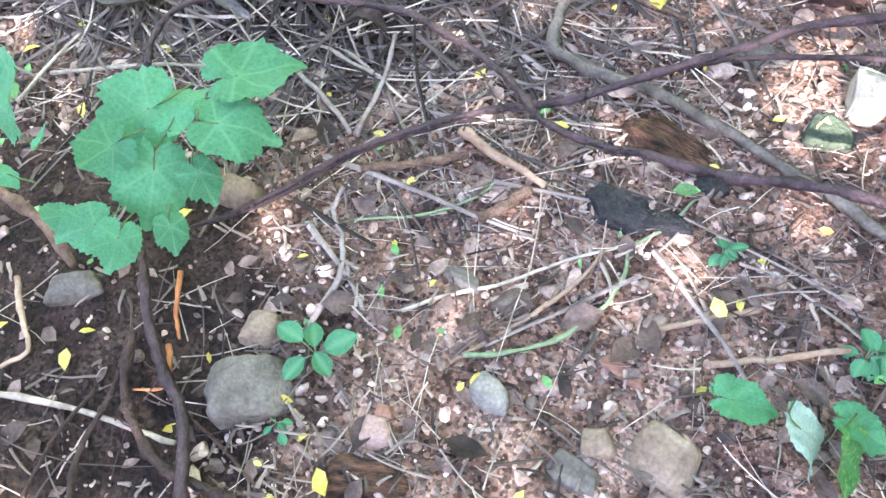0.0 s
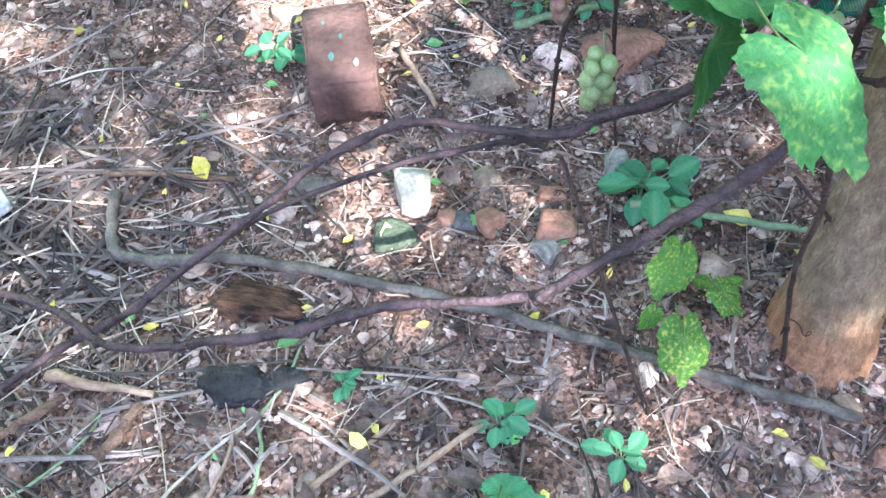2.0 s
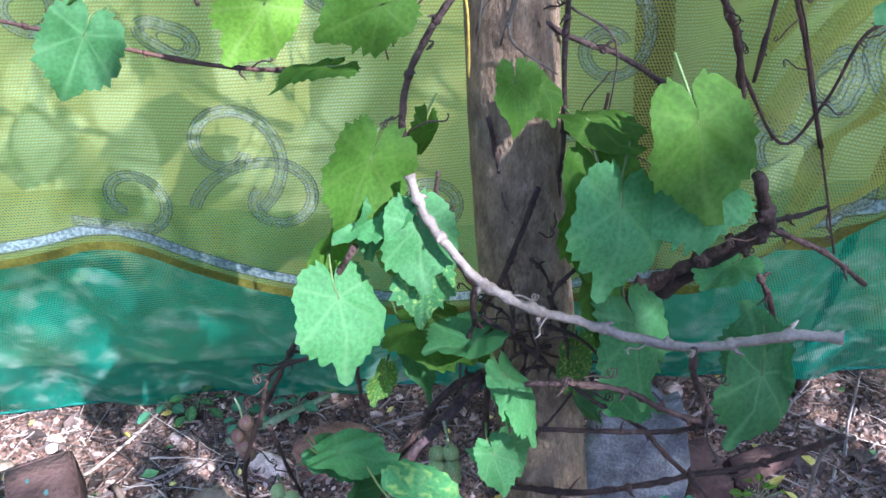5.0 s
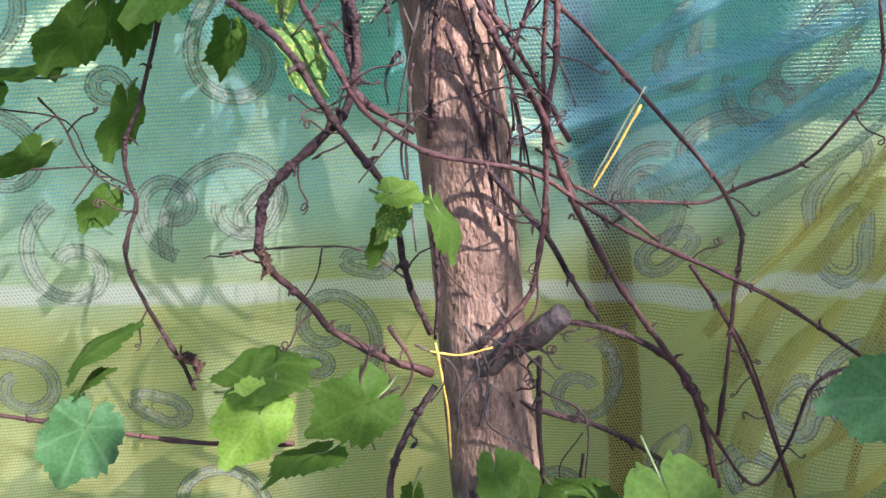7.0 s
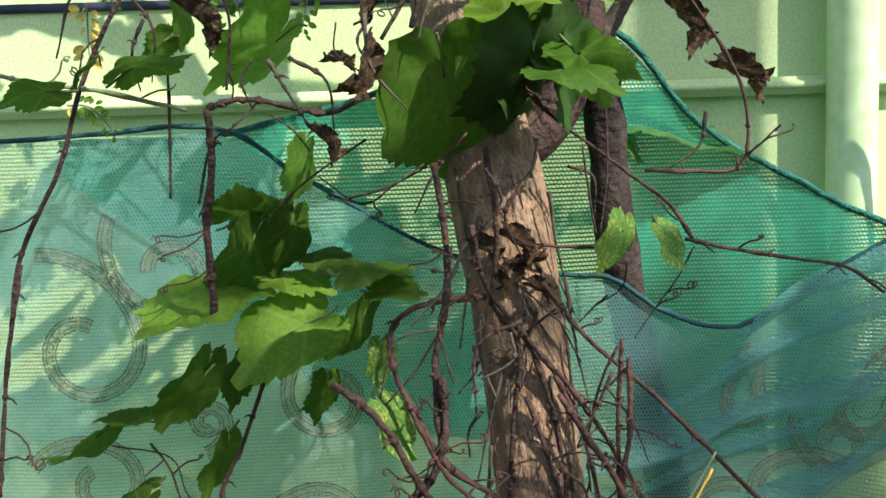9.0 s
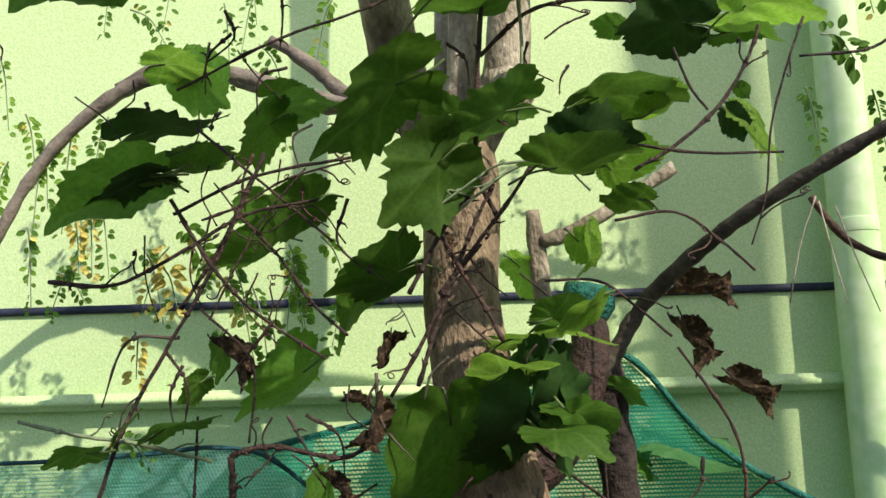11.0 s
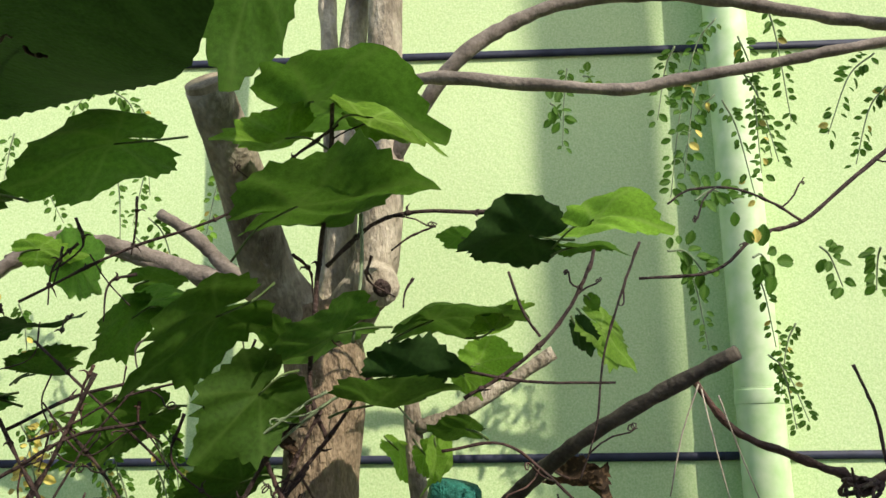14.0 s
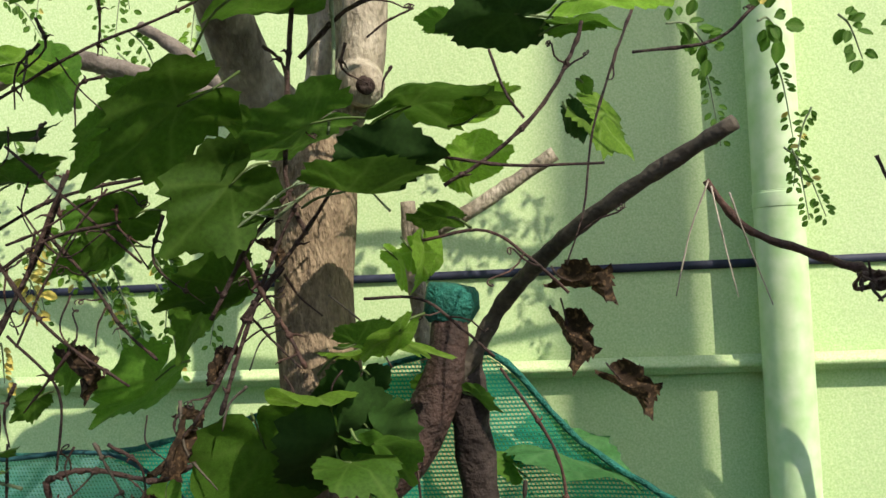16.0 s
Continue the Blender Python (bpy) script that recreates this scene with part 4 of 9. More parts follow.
for s in ((-0.408, 0.705, 0.045, 0.4, 1), (-0.607, 0.883, 0.032, 1.0, -1), (0.123, 1.074, 0.026, 2.6, 1), (0.402, 0.569, 0.037, 5.6, -1), (0.264, 1.171, 0.024, 4.2, 1),
          (0.291, 0.668, 0.027, 1.2, 1), (0.193, 0.704, 0.030, 3.6, -1), (-0.331, 1.088, 0.045, 2.0, -1), (-0.545, 0.624, 0.041, 5.2, 1), (-0.523, 1.027, 0.034, 3.4, 1),
          (0.060, 0.812, 0.033, 5.9, -1), (-0.248, 0.930, 0.033, 0.8, 1), (-0.358, 0.620, 0.046, 1.5, -1), (0.432, 0.778, 0.041, 2.4, 1), (0.026, 0.660, 0.039, 4.6, 1),
          (-0.158, 0.587, 0.040, 2.2, -1), (-0.584, 1.314, 0.052, 0.3, -1), (-0.317, 1.247, 0.041, 2.8, 1), (-0.574, 1.160, 0.036, 1.2, -1), (0.133, 1.068, 0.026, 0.5, 1),
          (-0.455, 1.224, 0.016, 0.0, 1), (-0.408, 1.093, 0.026, 3.0, -1), (0.211, 1.108, 0.036, 2.0, 1), (-0.489, 1.398, 0.038, 4.0, 1)):
    scroll(*s)
for s in ((-0.445, 0.840, 0.037, 2.7), (0.149, 0.993, 0.039, 0.6), (-0.187, 1.003, 0.030, 3.0), (0.345, 1.054, 0.062, 1.1), (0.400, 0.962, 0.054, 1.2),
          (-0.266, 0.879, 0.027, 2.6), (0.302, 1.217, 0.070, 0.9), (0.167, 1.220, 0.049, 1.3), (-0.318, 1.074, 0.034, 0.9), (0.343, 0.752, 0.040, 0.9)):
    paisley(*s)

# pleats gathered where the sari sags
def pleat(x0, z0, x1, z1, width):
    b = bmesh.new()
    k = math.hypot(x1 - x0, z1 - z0)
    nx, nz = -(z1 - z0) / k, (x1 - x0) / k
    grid = []
    for i in range(33):
        u = -0.12 + 1.24 * i / 32
        w = width * (0.7 + 0.3 * math.sin(3.1 * u)) * (1 + 0.15 * math.sin(9 * u + 40 * x0))
        row = []
        for j in range(9):
            v = j / 4 - 1
            x = x0 + (x1 - x0) * u + nx * v * w * 0.55 + 0.004 * math.sin(7 * u)
            z = z0 + (z1 - z0) * u + nz * v * w * 0.55
            row.append(b.verts.new((x, sari_y(x, z) - 0.003 - 0.6 * width * math.cos(v * 1.45), z)))
        grid.append(row)
    for p, q in zip(grid, grid[1:]):
        for j in range(8):
            b.faces.new((p[j], q[j], q[j + 1], p[j + 1]))
    part("pleat", b, sari_mat, sari)


for fold_ in ((0.414, 1.109, 0.237, 0.904, 0.028), (0.429, 1.035, 0.268, 0.831, 0.024), (0.443, 0.963, 0.295, 0.728, 0.033),
              (0.460, 0.878, 0.326, 0.606, 0.027), (0.343, 1.175, 0.135, 1.050, 0.023), (0.225, 1.192, 0.041, 1.123, 0.017),
              (0.403, 1.166, 0.206, 1.001, 0.019), (0.006, 1.155, 0.346, 1.261, 0.020), (0.342, 1.334, 0.091, 1.227, 0.019),
              (0.351, 1.187, 0.140, 1.087, 0.025), (0.339, 1.385, 0.168, 1.302, 0.022)):
    pleat(*fold_)

# ---- pole behind the sari ----
pole = empty("net_pole", "weathered dark wooden pole holding up the net", "pole", (0.14, 1.222, 0))
bm = bmesh.new()
line = smooth_line([(0.03, 0.012, -0.05), (0.0, 0.012, 0.62), (-0.045, 0.016, 1.03), (-0.083, 0.012, 1.23), (-0.117, 0.004, 1.40), (-0.135, 0.0, 1.60), (-0.14, 0.0, 1.66)], 6)
add_tube(bm, line, tapered(len(line), 0.026, 0.021), 14, stem_rng, 0.05, 0.06)
part("pole_shaft", bm, pole_wood, pole)

# ---- tree ----
tree = empty("tree", "young tree with pruned pale brown trunk wound with vines", "tree", (-0.012, 0.828, 0))


def limb(name, pts, r0, r1, mat, sides=16, knobs=0.05, wobble=0.05, per=8):
    line_ = smooth_line([Vector(p) - tree.location for p in pts], per)
    b = bmesh.new()
    add_tube(b, line_, tapered(len(line_), r0, r1) if not isinstance(r0, list) else [between(r0, (q + tree.location).z) for q in line_], sides, None if isinstance(r0, list) or r0 > 0.02 else stem_rng, knobs, wobble)
    if name == "trunk":
        for v in b.verts:
            low = max(0.0, 1 - v.co.z / 0.12)
            out_ = Vector((v.co.x, v.co.y, 0))
            v.co += out_ * (0.28 * low * low * (0.6 + noise.noise(Vector((math.atan2(v.co.y, v.co.x) * 1.6, 0, 4)))) if low else 0)
    for v in b.verts:
        v.co += Vector((0.6, -1, 0)) * (0.003 * noise.noise(Vector((v.co.x * 40, v.co.y * 40, v.co.z * 9))) + 0.0018 * noise.noise(v.co * 70))
    return part(name, b, mat, tree)


limb("trunk", [(-0.012, 0.818, -0.06), (-0.012, 0.826, 0.0), (-0.022, 0.852, 0.12), (-0.027, 0.905, 0.30), (-0.045, 0.96, 0.5), (-0.068, 1.0, 0.70), (-0.082, 1.02, 0.885), (-0.09, 1.045, 1.06), (-0.1, 1.07, 1.23), (-0.11, 1.10, 1.35), (-0.125, 1.14, 1.48), (-0.15, 1.17, 1.60), (-0.165, 1.19, 1.72), (-0.163, 1.20, 1.83), (-0.168, 1.205, 1.92), (-0.175, 1.205, 1.95)],
     [(-0.06, 0.062), (0.0, 0.063), (0.12, 0.058), (0.3, 0.053), (0.7, 0.049), (1.06, 0.043), (1.3, 0.044), (1.48, 0.052), (1.6, 0.048), (1.75, 0.045), (1.88, 0.05), (1.95, 0.04)], 0, trunk_bark, 26, 0.02, 0.03, 10)
limb("limb", [(-0.170, 1.21, 1.88), (-0.200, 1.20, 1.94), (-0.230, 1.175, 1.99), (-0.247, 1.10, 2.085), (-0.264, 1.02, 2.165)], 0.040, 0.025, limb_bark)
limb("cut_end", [(-0.264, 1.021, 2.163), (-0.266, 1.014, 2.170)], 0.0235, 0.0225, cut_wood)
limb("limb", [(-0.160, 1.205, 1.90), (-0.125, 1.195, 1.955), (-0.104, 1.19, 1.99), (-0.093, 1.20, 2.14), (-0.094, 1.21, 2.4), (-0.09, 1.22, 2.9)], 0.034, 0.02, limb_bark)
limb("knot", [(-0.110, 1.195, 1.985), (-0.096, 1.165, 1.968), (-0.089, 1.148, 1.962)], 0.031, 0.021, limb_bark)
limb("knot_hollow", [(-0.0893, 1.149, 1.9622), (-0.0875, 1.1445, 1.9605)], 0.011, 0.008, bark_vine)
limb("limb", [(-0.165, 1.23, 1.94), (-0.156, 1.25, 2.02), (-0.145, 1.25, 2.3), (-0.125, 1.25, 2.5), (-0.11, 1.25, 2.9)], 0.022, 0.015, limb_bark)
limb("limb", [(-0.178, 1.22, 1.92), (-0.178, 1.3, 2.05), (-0.182, 1.3, 2.28), (-0.193, 1.3, 2.5), (-0.2, 1.3, 2.9)], 0.016, 0.011, limb_bark)
for i in range(20):
    a, z0 = stem_rng.uniform(-2.9, 0.1), stem_rng.uniform(1.22, 1.52)
    cx, cy = between([(1.2, -0.1), (1.35, -0.11), (1.48, -0.125), (1.6, -0.15)], z0), between([(1.2, 1.07), (1.35, 1.10), (1.48, 1.14), (1.6, 1.17)], z0)
    ln = stem_rng.uniform(0.05, 0.16)
    a2 = a + stem_rng.uniform(-0.7, 0.7)
    limb("fibre", [(cx + 0.055 * math.cos(a), cy + 0.055 * math.sin(a), z0), (cx + 0.062 * math.cos((a + a2) / 2), cy + 0.06 * math.sin((a + a2) / 2), z0 - ln * 0.5), (cx + 0.005 + stem_rng.uniform(0.052, 0.075) * math.cos(a2), cy - 0.015 + 0.06 * math.sin(a2), z0 - ln)], 0.0020, 0.0008, bark_dark, 6, 0.1, 0.3, 4)
limb("branch", [(-0.19, 1.215, 1.93), (-0.279, 1.28, 1.985), (-0.359, 1.3, 2.012), (-0.456, 1.3, 2.048), (-0.539, 1.3, 2.064), (-0.621, 1.3, 2.039), (-0.70, 1.3, 1.978), (-0.754, 1.3, 1.909), (-0.797, 1.3, 1.825)], 0.016, 0.007, bark_grey)
limb("branch", [(-0.2, 1.22, 1.94), (-0.312, 1.29, 2.014), (-0.365, 1.3, 2.064), (-0.42, 1.3, 2.102)], 0.012, 0.008, bark_grey)
limb("branch", [(-0.2, 1.22, 1.95), (-0.339, 1.29, 2.007), (-0.428, 1.3, 2.03), (-0.494, 1.3, 2.056), (-0.561, 1.3, 2.074), (-0.633, 1.3, 2.04)], 0.010, 0.007, bark_grey)
# stub under the cloth: its shade is put into the dark bark colour
limb("side_limb", [(-0.135, 1.15, 1.50), (-0.07, 1.175, 1.545), (-0.035, 1.19, 1.60), (-0.016, 1.20, 1.65), (-0.014, 1.22, 1.70)], 0.032, 0.021, bark_vine)
limb("branch", [(-0.012, 1.20, 1.625), (0.012, 1.2, 1.655), (0.039, 1.19, 1.70), (0.073, 1.15, 1.741), (0.125, 1.08, 1.785), (0.19, 1.02, 1.826), (0.26, 0.968, 1.864)], 0.0105, 0.0070, bark_dark)
limb("branch", [(-0.06, 1.205, 1.55), (-0.046, 1.29, 1.63), (-0.056, 1.3, 1.68), (-0.063, 1.3, 1.77), (-0.069, 1.3, 1.848)], 0.013, 0.011, limb_bark)
limb("branch", [(-0.06, 1.295, 1.805), (-0.015, 1.29, 1.818), (0.059, 1.29, 1.86), (0.119, 1.29, 1.898)], 0.010, 0.009, limb_bark)
limb("branch", [(-0.093, 1.2, 2.12), (-0.01, 1.15, 2.232), (0.062, 1.15, 2.289), (0.151, 1.15, 2.322), (0.279, 1.15, 2.325), (0.407, 1.15, 2.3), (0.495, 1.15, 2.282), (0.7, 1.15, 2.25)], 0.010, 0.007, bark_grey)
limb("branch", [(-0.095, 1.18, 2.20), (-0.04, 1.11, 2.206), (0.095, 1.1, 2.19), (0.194, 1.1, 2.181), (0.26, 1.1, 2.191), (0.372, 1.1, 2.208), (0.46, 1.1, 2.224), (0.7, 1.1, 2.26)], 0.008, 0.006, bark_grey)

# ---- green cloth tied over the stub ----
bm = bmesh.new()
rngc = random.Random(4)
add_tube(bm, [Vector((0, 0, z)) for z in (-0.022, -0.015, 0.0, 0.018, 0.024, 0.026)], [0.026, 0.031, 0.031, 0.032, 0.030, 0.006], 7, rngc, 0.0, 0.10)
cap = tagged(to_object("green_cloth", bm, cap_cloth), "dark green net cloth tied over a branch stub", "cloth")
cap.location = (-0.014, 1.225, 1.716)
cap.rotation_euler = (0.1, 0.15, 0.3)

# ---- dry bush branch at the wall ----
bush = begin_plant("dry_branch", "bare dry branch with a clump of dead twigs", "branch", (0.56, 1.4, 0))
stem([(0.56, 1.4, 0.0), (0.58, 1.38, 0.8), (0.6, 1.34, 1.5), (0.564, 1.32, 1.724), (0.517, 1.32, 1.728), (0.483, 1.32, 1.739), (0.416, 1.32, 1.765), (0.348, 1.32, 1.798), (0.306, 1.32, 1.858)], 0.008, 0.0045, bark_red)
stem([(0.545, 1.32, 1.73), (0.539, 1.32, 1.76), (0.533, 1.32, 1.816), (0.512, 1.32, 1.878)], 0.003, 0.002, bark_vine)
for i in range(9):
    stem([(0.53, 1.32, 1.728), (0.52 - 0.006 * i, 1.31 - 0.004 * (i % 3), 1.715 + 0.006 * (i % 4)), (0.495 - 0.003 * i + 0.012 * (i % 2), 1.30 - 0.01 * (i % 3), 1.70 + 0.012 * (i % 5))], 0.0045, 0.0015, bark_vine)

# ---- upright stone slab, brick ----
bm = bmesh.new()
bmesh.ops.create_cube(bm, size=1)
bmesh.ops.subdivide_edges(bm, edges=bm.edges[:], cuts=9, use_grid_fill=True)
for v in bm.verts:
    c = v.co
    a = math.atan2(c.z, c.x)
    rim = 1 - 0.10 * max(0, abs(c.x) + abs(c.z) - 0.62) + 0.16 * noise.noise(Vector((math.cos(a) * 1.7, math.sin(a) * 1.7, 2.3)))
    v.co = Vector((c.x * 0.165 * rim * (1 - 0.2 * (c.z + 0.5)), c.y * 0.05, c.z * 0.36 * rim)) + Vector(noise.noise_vector(c * 4)) * 0.012 + Vector(noise.noise_vector(c * 13)) * 0.004
slab = tagged(to_object("stone_slab", bm, slab_mat), "grey rough stone slab standing behind the trunk", "stone")
slab.location, slab.rotation_euler = (0.145, 1.085, 0.13), (radians(-14), 0, radians(-6))

bm = bmesh.new()
bmesh.ops.create_cube(bm, size=1)
bmesh.ops.bevel(bm, geom=bm.edges[:], offset=0.03, segments=2, affect="EDGES")
bmesh.ops.subdivide_edges(bm, edges=bm.edges[:], cuts=4, use_grid_fill=True)
for v in bm.verts:
    c = v.co
    v.co = Vector((c.x * 0.110, c.y * 0.190, c.z * 0.094)) + Vector(noise.noise_vector(c * 6)) * 0.0022 + Vector(noise.noise_vector(c * 19)) * 0.0011
brick = tagged(to_object("brick", bm, brick_mat), "whole dark red clay brick lying on the soil", "brick")
for mark_x, mark_y, mark_r, mark_mat, mark_label in ((-0.012, -0.030, 0.009, paint_teal, "faded teal paint fleck"), (0.006, 0.012, 0.006, paint_teal, "faded teal paint fleck"), (0.026, -0.052, 0.008, paper_white, "white lime fleck"), (-0.020, 0.050, 0.005, paint_teal, "faded teal paint fleck")):
    bm = bmesh.new()
    bmesh.ops.create_circle(bm, cap_ends=True, segments=9, radius=mark_r)
    for v in bm.verts:
        v.co = Vector((mark_x + v.co.x * 0.6 * (1 + 0.5 * noise.noise(v.co * 160)), mark_y + v.co.y * (1 + 0.6 * noise.noise(v.co * 200)), 0.0488))
    part("paint_fleck", bm, mark_mat, brick, mark_label)
brick.location, brick.rotation_euler = (-0.795, 1.152, 0.040), (0, 0, radians(23))

# ---- grape vine ----
begin_plant("grape_vine", "grape vine with bare brown stems and green toothed leaves", "vine", (-0.06, 0.9, 0))
vine = holder
# stems wound round the trunk and across the cloth
stem([(-0.287, 0.970, 1.322), (-0.260, 0.974, 1.299), (-0.237, 0.978, 1.267), (-0.218, 0.981, 1.228), (-0.195, 0.985, 1.192), (-0.175, 0.989, 1.160), (-0.165, 0.992, 1.117), (-0.159, 0.996, 1.066), (-0.140, 1.000, 1.010)], 0.0034, 0.0030, bark_vine)
stem([(-0.192, 1.000, 1.316), (-0.190, 0.997, 1.271), (-0.199, 0.993, 1.237), (-0.214, 0.990, 1.216), (-0.260, 0.987, 1.177), (-0.279, 0.983, 1.154), (-0.288, 0.980, 1.112)], 0.0036, 0.0038, bark_vine)
stem([(-0.288, 0.980, 1.112), (-0.277, 0.984, 1.088), (-0.253, 0.988, 1.059), (-0.228, 0.992, 1.022), (-0.185, 0.996, 0.991), (-0.140, 1.000, 0.967)], 0.0030, 0.0036, bark_red)
stem([(-0.226, 0.970, 1.311), (-0.210, 0.973, 1.270), (-0.190, 0.976, 1.232), (-0.163, 0.979, 1.206), (-0.130, 0.981, 1.187), (-0.086, 0.984, 1.176), (-0.041, 0.987, 1.162), (0.000, 0.990, 1.132)], 0.0020, 0.0023, bark_red)
stem([(0.000, 0.990, 1.132), (0.048, 1.004, 1.097), (0.104, 1.018, 1.065), (0.201, 1.032, 1.010), (0.274, 1.046, 0.959), (0.340, 1.060, 0.909)], 0.0023, 0.0023, bark_red)
stem([(-0.022, 1.000, 1.326), (-0.023, 0.995, 1.262), (-0.032, 0.990, 1.211), (-0.034, 0.985, 1.141), (-0.043, 0.980, 1.074), (-0.057, 0.975, 1.044), (-0.097, 0.970, 1.009)], 0.0023, 0.0027, bark_red)
stem([(-0.091, 0.970, 1.304), (-0.063, 0.976, 1.258), (-0.038, 0.981, 1.218), (-0.024, 0.987, 1.176), (-0.004, 0.992, 1.127), (0.031, 0.998, 1.061), (0.068, 1.003, 1.003), (0.107, 1.009, 0.947), (0.137, 1.014, 0.888), (0.164, 1.020, 0.790)], 0.0026, 0.0030, bark_red)
stem([(-0.095, 1.030, 1.394), (-0.051, 1.040, 1.337), (0.010, 1.050, 1.282), (0.069, 1.060, 1.220), (0.150, 1.060, 1.130), (0.184, 1.060, 1.071), (0.186, 1.060, 1.043), (0.179, 1.050, 0.991), (0.174, 1.040, 0.931), (0.165, 1.030, 0.848)], 0.0023, 0.0023, bark_red)
stem([(0.025, 1.060, 1.109), (0.076, 1.060, 1.107), (0.146, 1.060, 1.102), (0.180, 1.060, 1.116), (0.242, 1.060, 1.135), (0.284, 1.060, 1.178), (0.312, 1.060, 1.221), (0.300, 1.060, 1.290)], 0.0020, 0.0017, bark_red)
stem([(-0.082, 0.980, 1.167), (-0.036, 0.987, 1.109), (-0.008, 0.993, 1.060), (0.022, 1.000, 1.011)], 0.0027, 0.0023, bark_vine)
stem([(-0.098, 0.990, 0.979), (-0.050, 0.997, 1.009), (-0.010, 1.004, 1.010), (0.049, 1.011, 0.988), (0.099, 1.019, 0.954), (0.129, 1.026, 0.916), (0.149, 1.033, 0.866), (0.174, 1.040, 0.775)], 0.0030, 0.0036, bark_vine)
stem([(-0.094, 1.000, 0.970), (-0.065, 0.990, 0.996), (-0.043, 0.980, 1.010), (-0.019, 0.970, 1.036)], 0.0140, 0.0108, bark_dark)
stem([(-0.093, 0.990, 0.962), (-0.038, 1.000, 0.918), (0.022, 1.010, 0.889), (0.075, 1.020, 0.850), (0.121, 1.030, 0.809)], 0.0032, 0.0026, bark_vine)
stem([(0.130, 1.050, 1.039), (0.170, 1.050, 0.979), (0.199, 1.050, 0.923), (0.224, 1.050, 0.865), (0.267, 1.050, 0.757)], 0.0020, 0.0023, bark_red)
stem([(0.333, 1.050, 0.911), (0.280, 1.050, 0.888), (0.256, 1.050, 0.811), (0.220, 1.050, 0.764), (0.153, 1.050, 0.862)], 0.0020, 0.0020, bark_red)
stem([(-0.364, 1.100, 1.312), (-0.393, 1.100, 1.234), (-0.418, 1.100, 1.185), (-0.419, 1.100, 1.145), (-0.416, 1.100, 1.126), (-0.435, 1.100, 1.074), (-0.422, 1.100, 1.015), (-0.398, 1.100, 0.951), (-0.389, 1.100, 0.917)], 0.0020, 0.0024, bark_vine)
stem([(-0.592, 1.080, 0.919), (-0.531, 1.080, 0.902), (-0.429, 1.080, 0.873), (-0.355, 1.080, 0.858), (-0.288, 1.080, 0.852)], 0.0023, 0.0027, bark_red)
stem([(-0.140, 0.970, 0.971), (-0.165, 0.958, 0.939), (-0.185, 0.947, 0.899), (-0.190, 0.935, 0.850), (-0.180, 0.923, 0.798), (-0.156, 0.912, 0.749), (-0.125, 0.900, 0.705)], 0.0032, 0.0032, bark_vine)
stem([(-0.125, 0.900, 0.713), (-0.125, 0.900, 0.659), (-0.094, 0.920, 0.622), (-0.060, 0.940, 0.591)], 0.0032, 0.0036, bark_vine)
stem([(-0.192, 1.030, 1.508), (-0.185, 1.022, 1.451), (-0.184, 1.015, 1.390), (-0.197, 1.008, 1.329), (-0.194, 1.000, 1.247)], 0.0030, 0.0032, bark_vine)
stem([(-0.147, 1.040, 1.382), (-0.179, 1.033, 1.381), (-0.216, 1.026, 1.375), (-0.237, 1.019, 1.355), (-0.234, 1.011, 1.319), (-0.217, 1.004, 1.284), (-0.191, 0.997, 1.237), (-0.146, 0.990, 1.206)], 0.0027, 0.0026, bark_red)
stem([(-0.144, 1.030, 1.521), (-0.136, 1.030, 1.438), (-0.143, 1.030, 1.375)], 0.0023, 0.0027, bark_vine)
stem([(-0.124, 1.030, 1.364), (-0.102, 1.030, 1.320), (-0.084, 1.030, 1.254), (-0.078, 1.030, 1.198)], 0.0023, 0.0023, bark_vine)
stem([(-0.085, 1.020, 1.313), (-0.051, 1.020, 1.266), (-0.025, 1.020, 1.221), (-0.004, 1.020, 1.182)], 0.0023, 0.0023, bark_red)
stem([(-0.160, 1.020, 1.451), (-0.147, 1.022, 1.392), (-0.108, 1.025, 1.340), (-0.078, 1.028, 1.297), (-0.062, 1.030, 1.258)], 0.0023, 0.0023, bark_vine)
stem([(-0.113, 1.020, 1.289), (-0.101, 1.020, 1.252), (-0.086, 1.020, 1.202), (-0.081, 1.020, 1.168)], 0.0023, 0.0023, bark_vine)
stem([(-0.142, 1.030, 1.376), (-0.118, 1.030, 1.329), (-0.125, 1.030, 1.267), (-0.131, 1.030, 1.190)], 0.0023, 0.0023, bark_vine)
stem([(-0.082, 1.000, 1.214), (-0.081, 1.000, 1.166), (-0.073, 1.000, 1.113)], 0.0020, 0.0017, bark_vine)
stem([(-0.134, 1.000, 1.117), (-0.131, 1.000, 1.062), (-0.136, 1.000, 1.004)], 0.0020, 0.0017, bark_vine)
stem([(-0.109, 0.970, 0.850), (-0.095, 0.970, 0.780), (-0.080, 0.970, 0.718), (-0.039, 0.970, 0.744)], 0.0023, 0.0017, bark_vine)
stem([(-0.080, 0.970, 0.718), (-0.090, 0.970, 0.672), (-0.106, 0.970, 0.633)], 0.0023, 0.0023, bark_vine)
stem([(-0.040, 0.980, 0.987), (-0.040, 0.980, 0.915), (-0.034, 0.980, 0.809), (-0.036, 0.980, 0.697)], 0.0026, 0.0023, bark_vine)
stem([(-0.139, 0.960, 1.020), (-0.134, 0.960, 0.981), (-0.130, 0.960, 0.946), (-0.129, 0.960, 0.897)], 0.0011, 0.0010, twine_yellow)
stem([(-0.144, 0.960, 1.012), (-0.117, 0.960, 1.006), (-0.087, 0.960, 1.011)], 0.0010, 0.0010, twine_yellow)
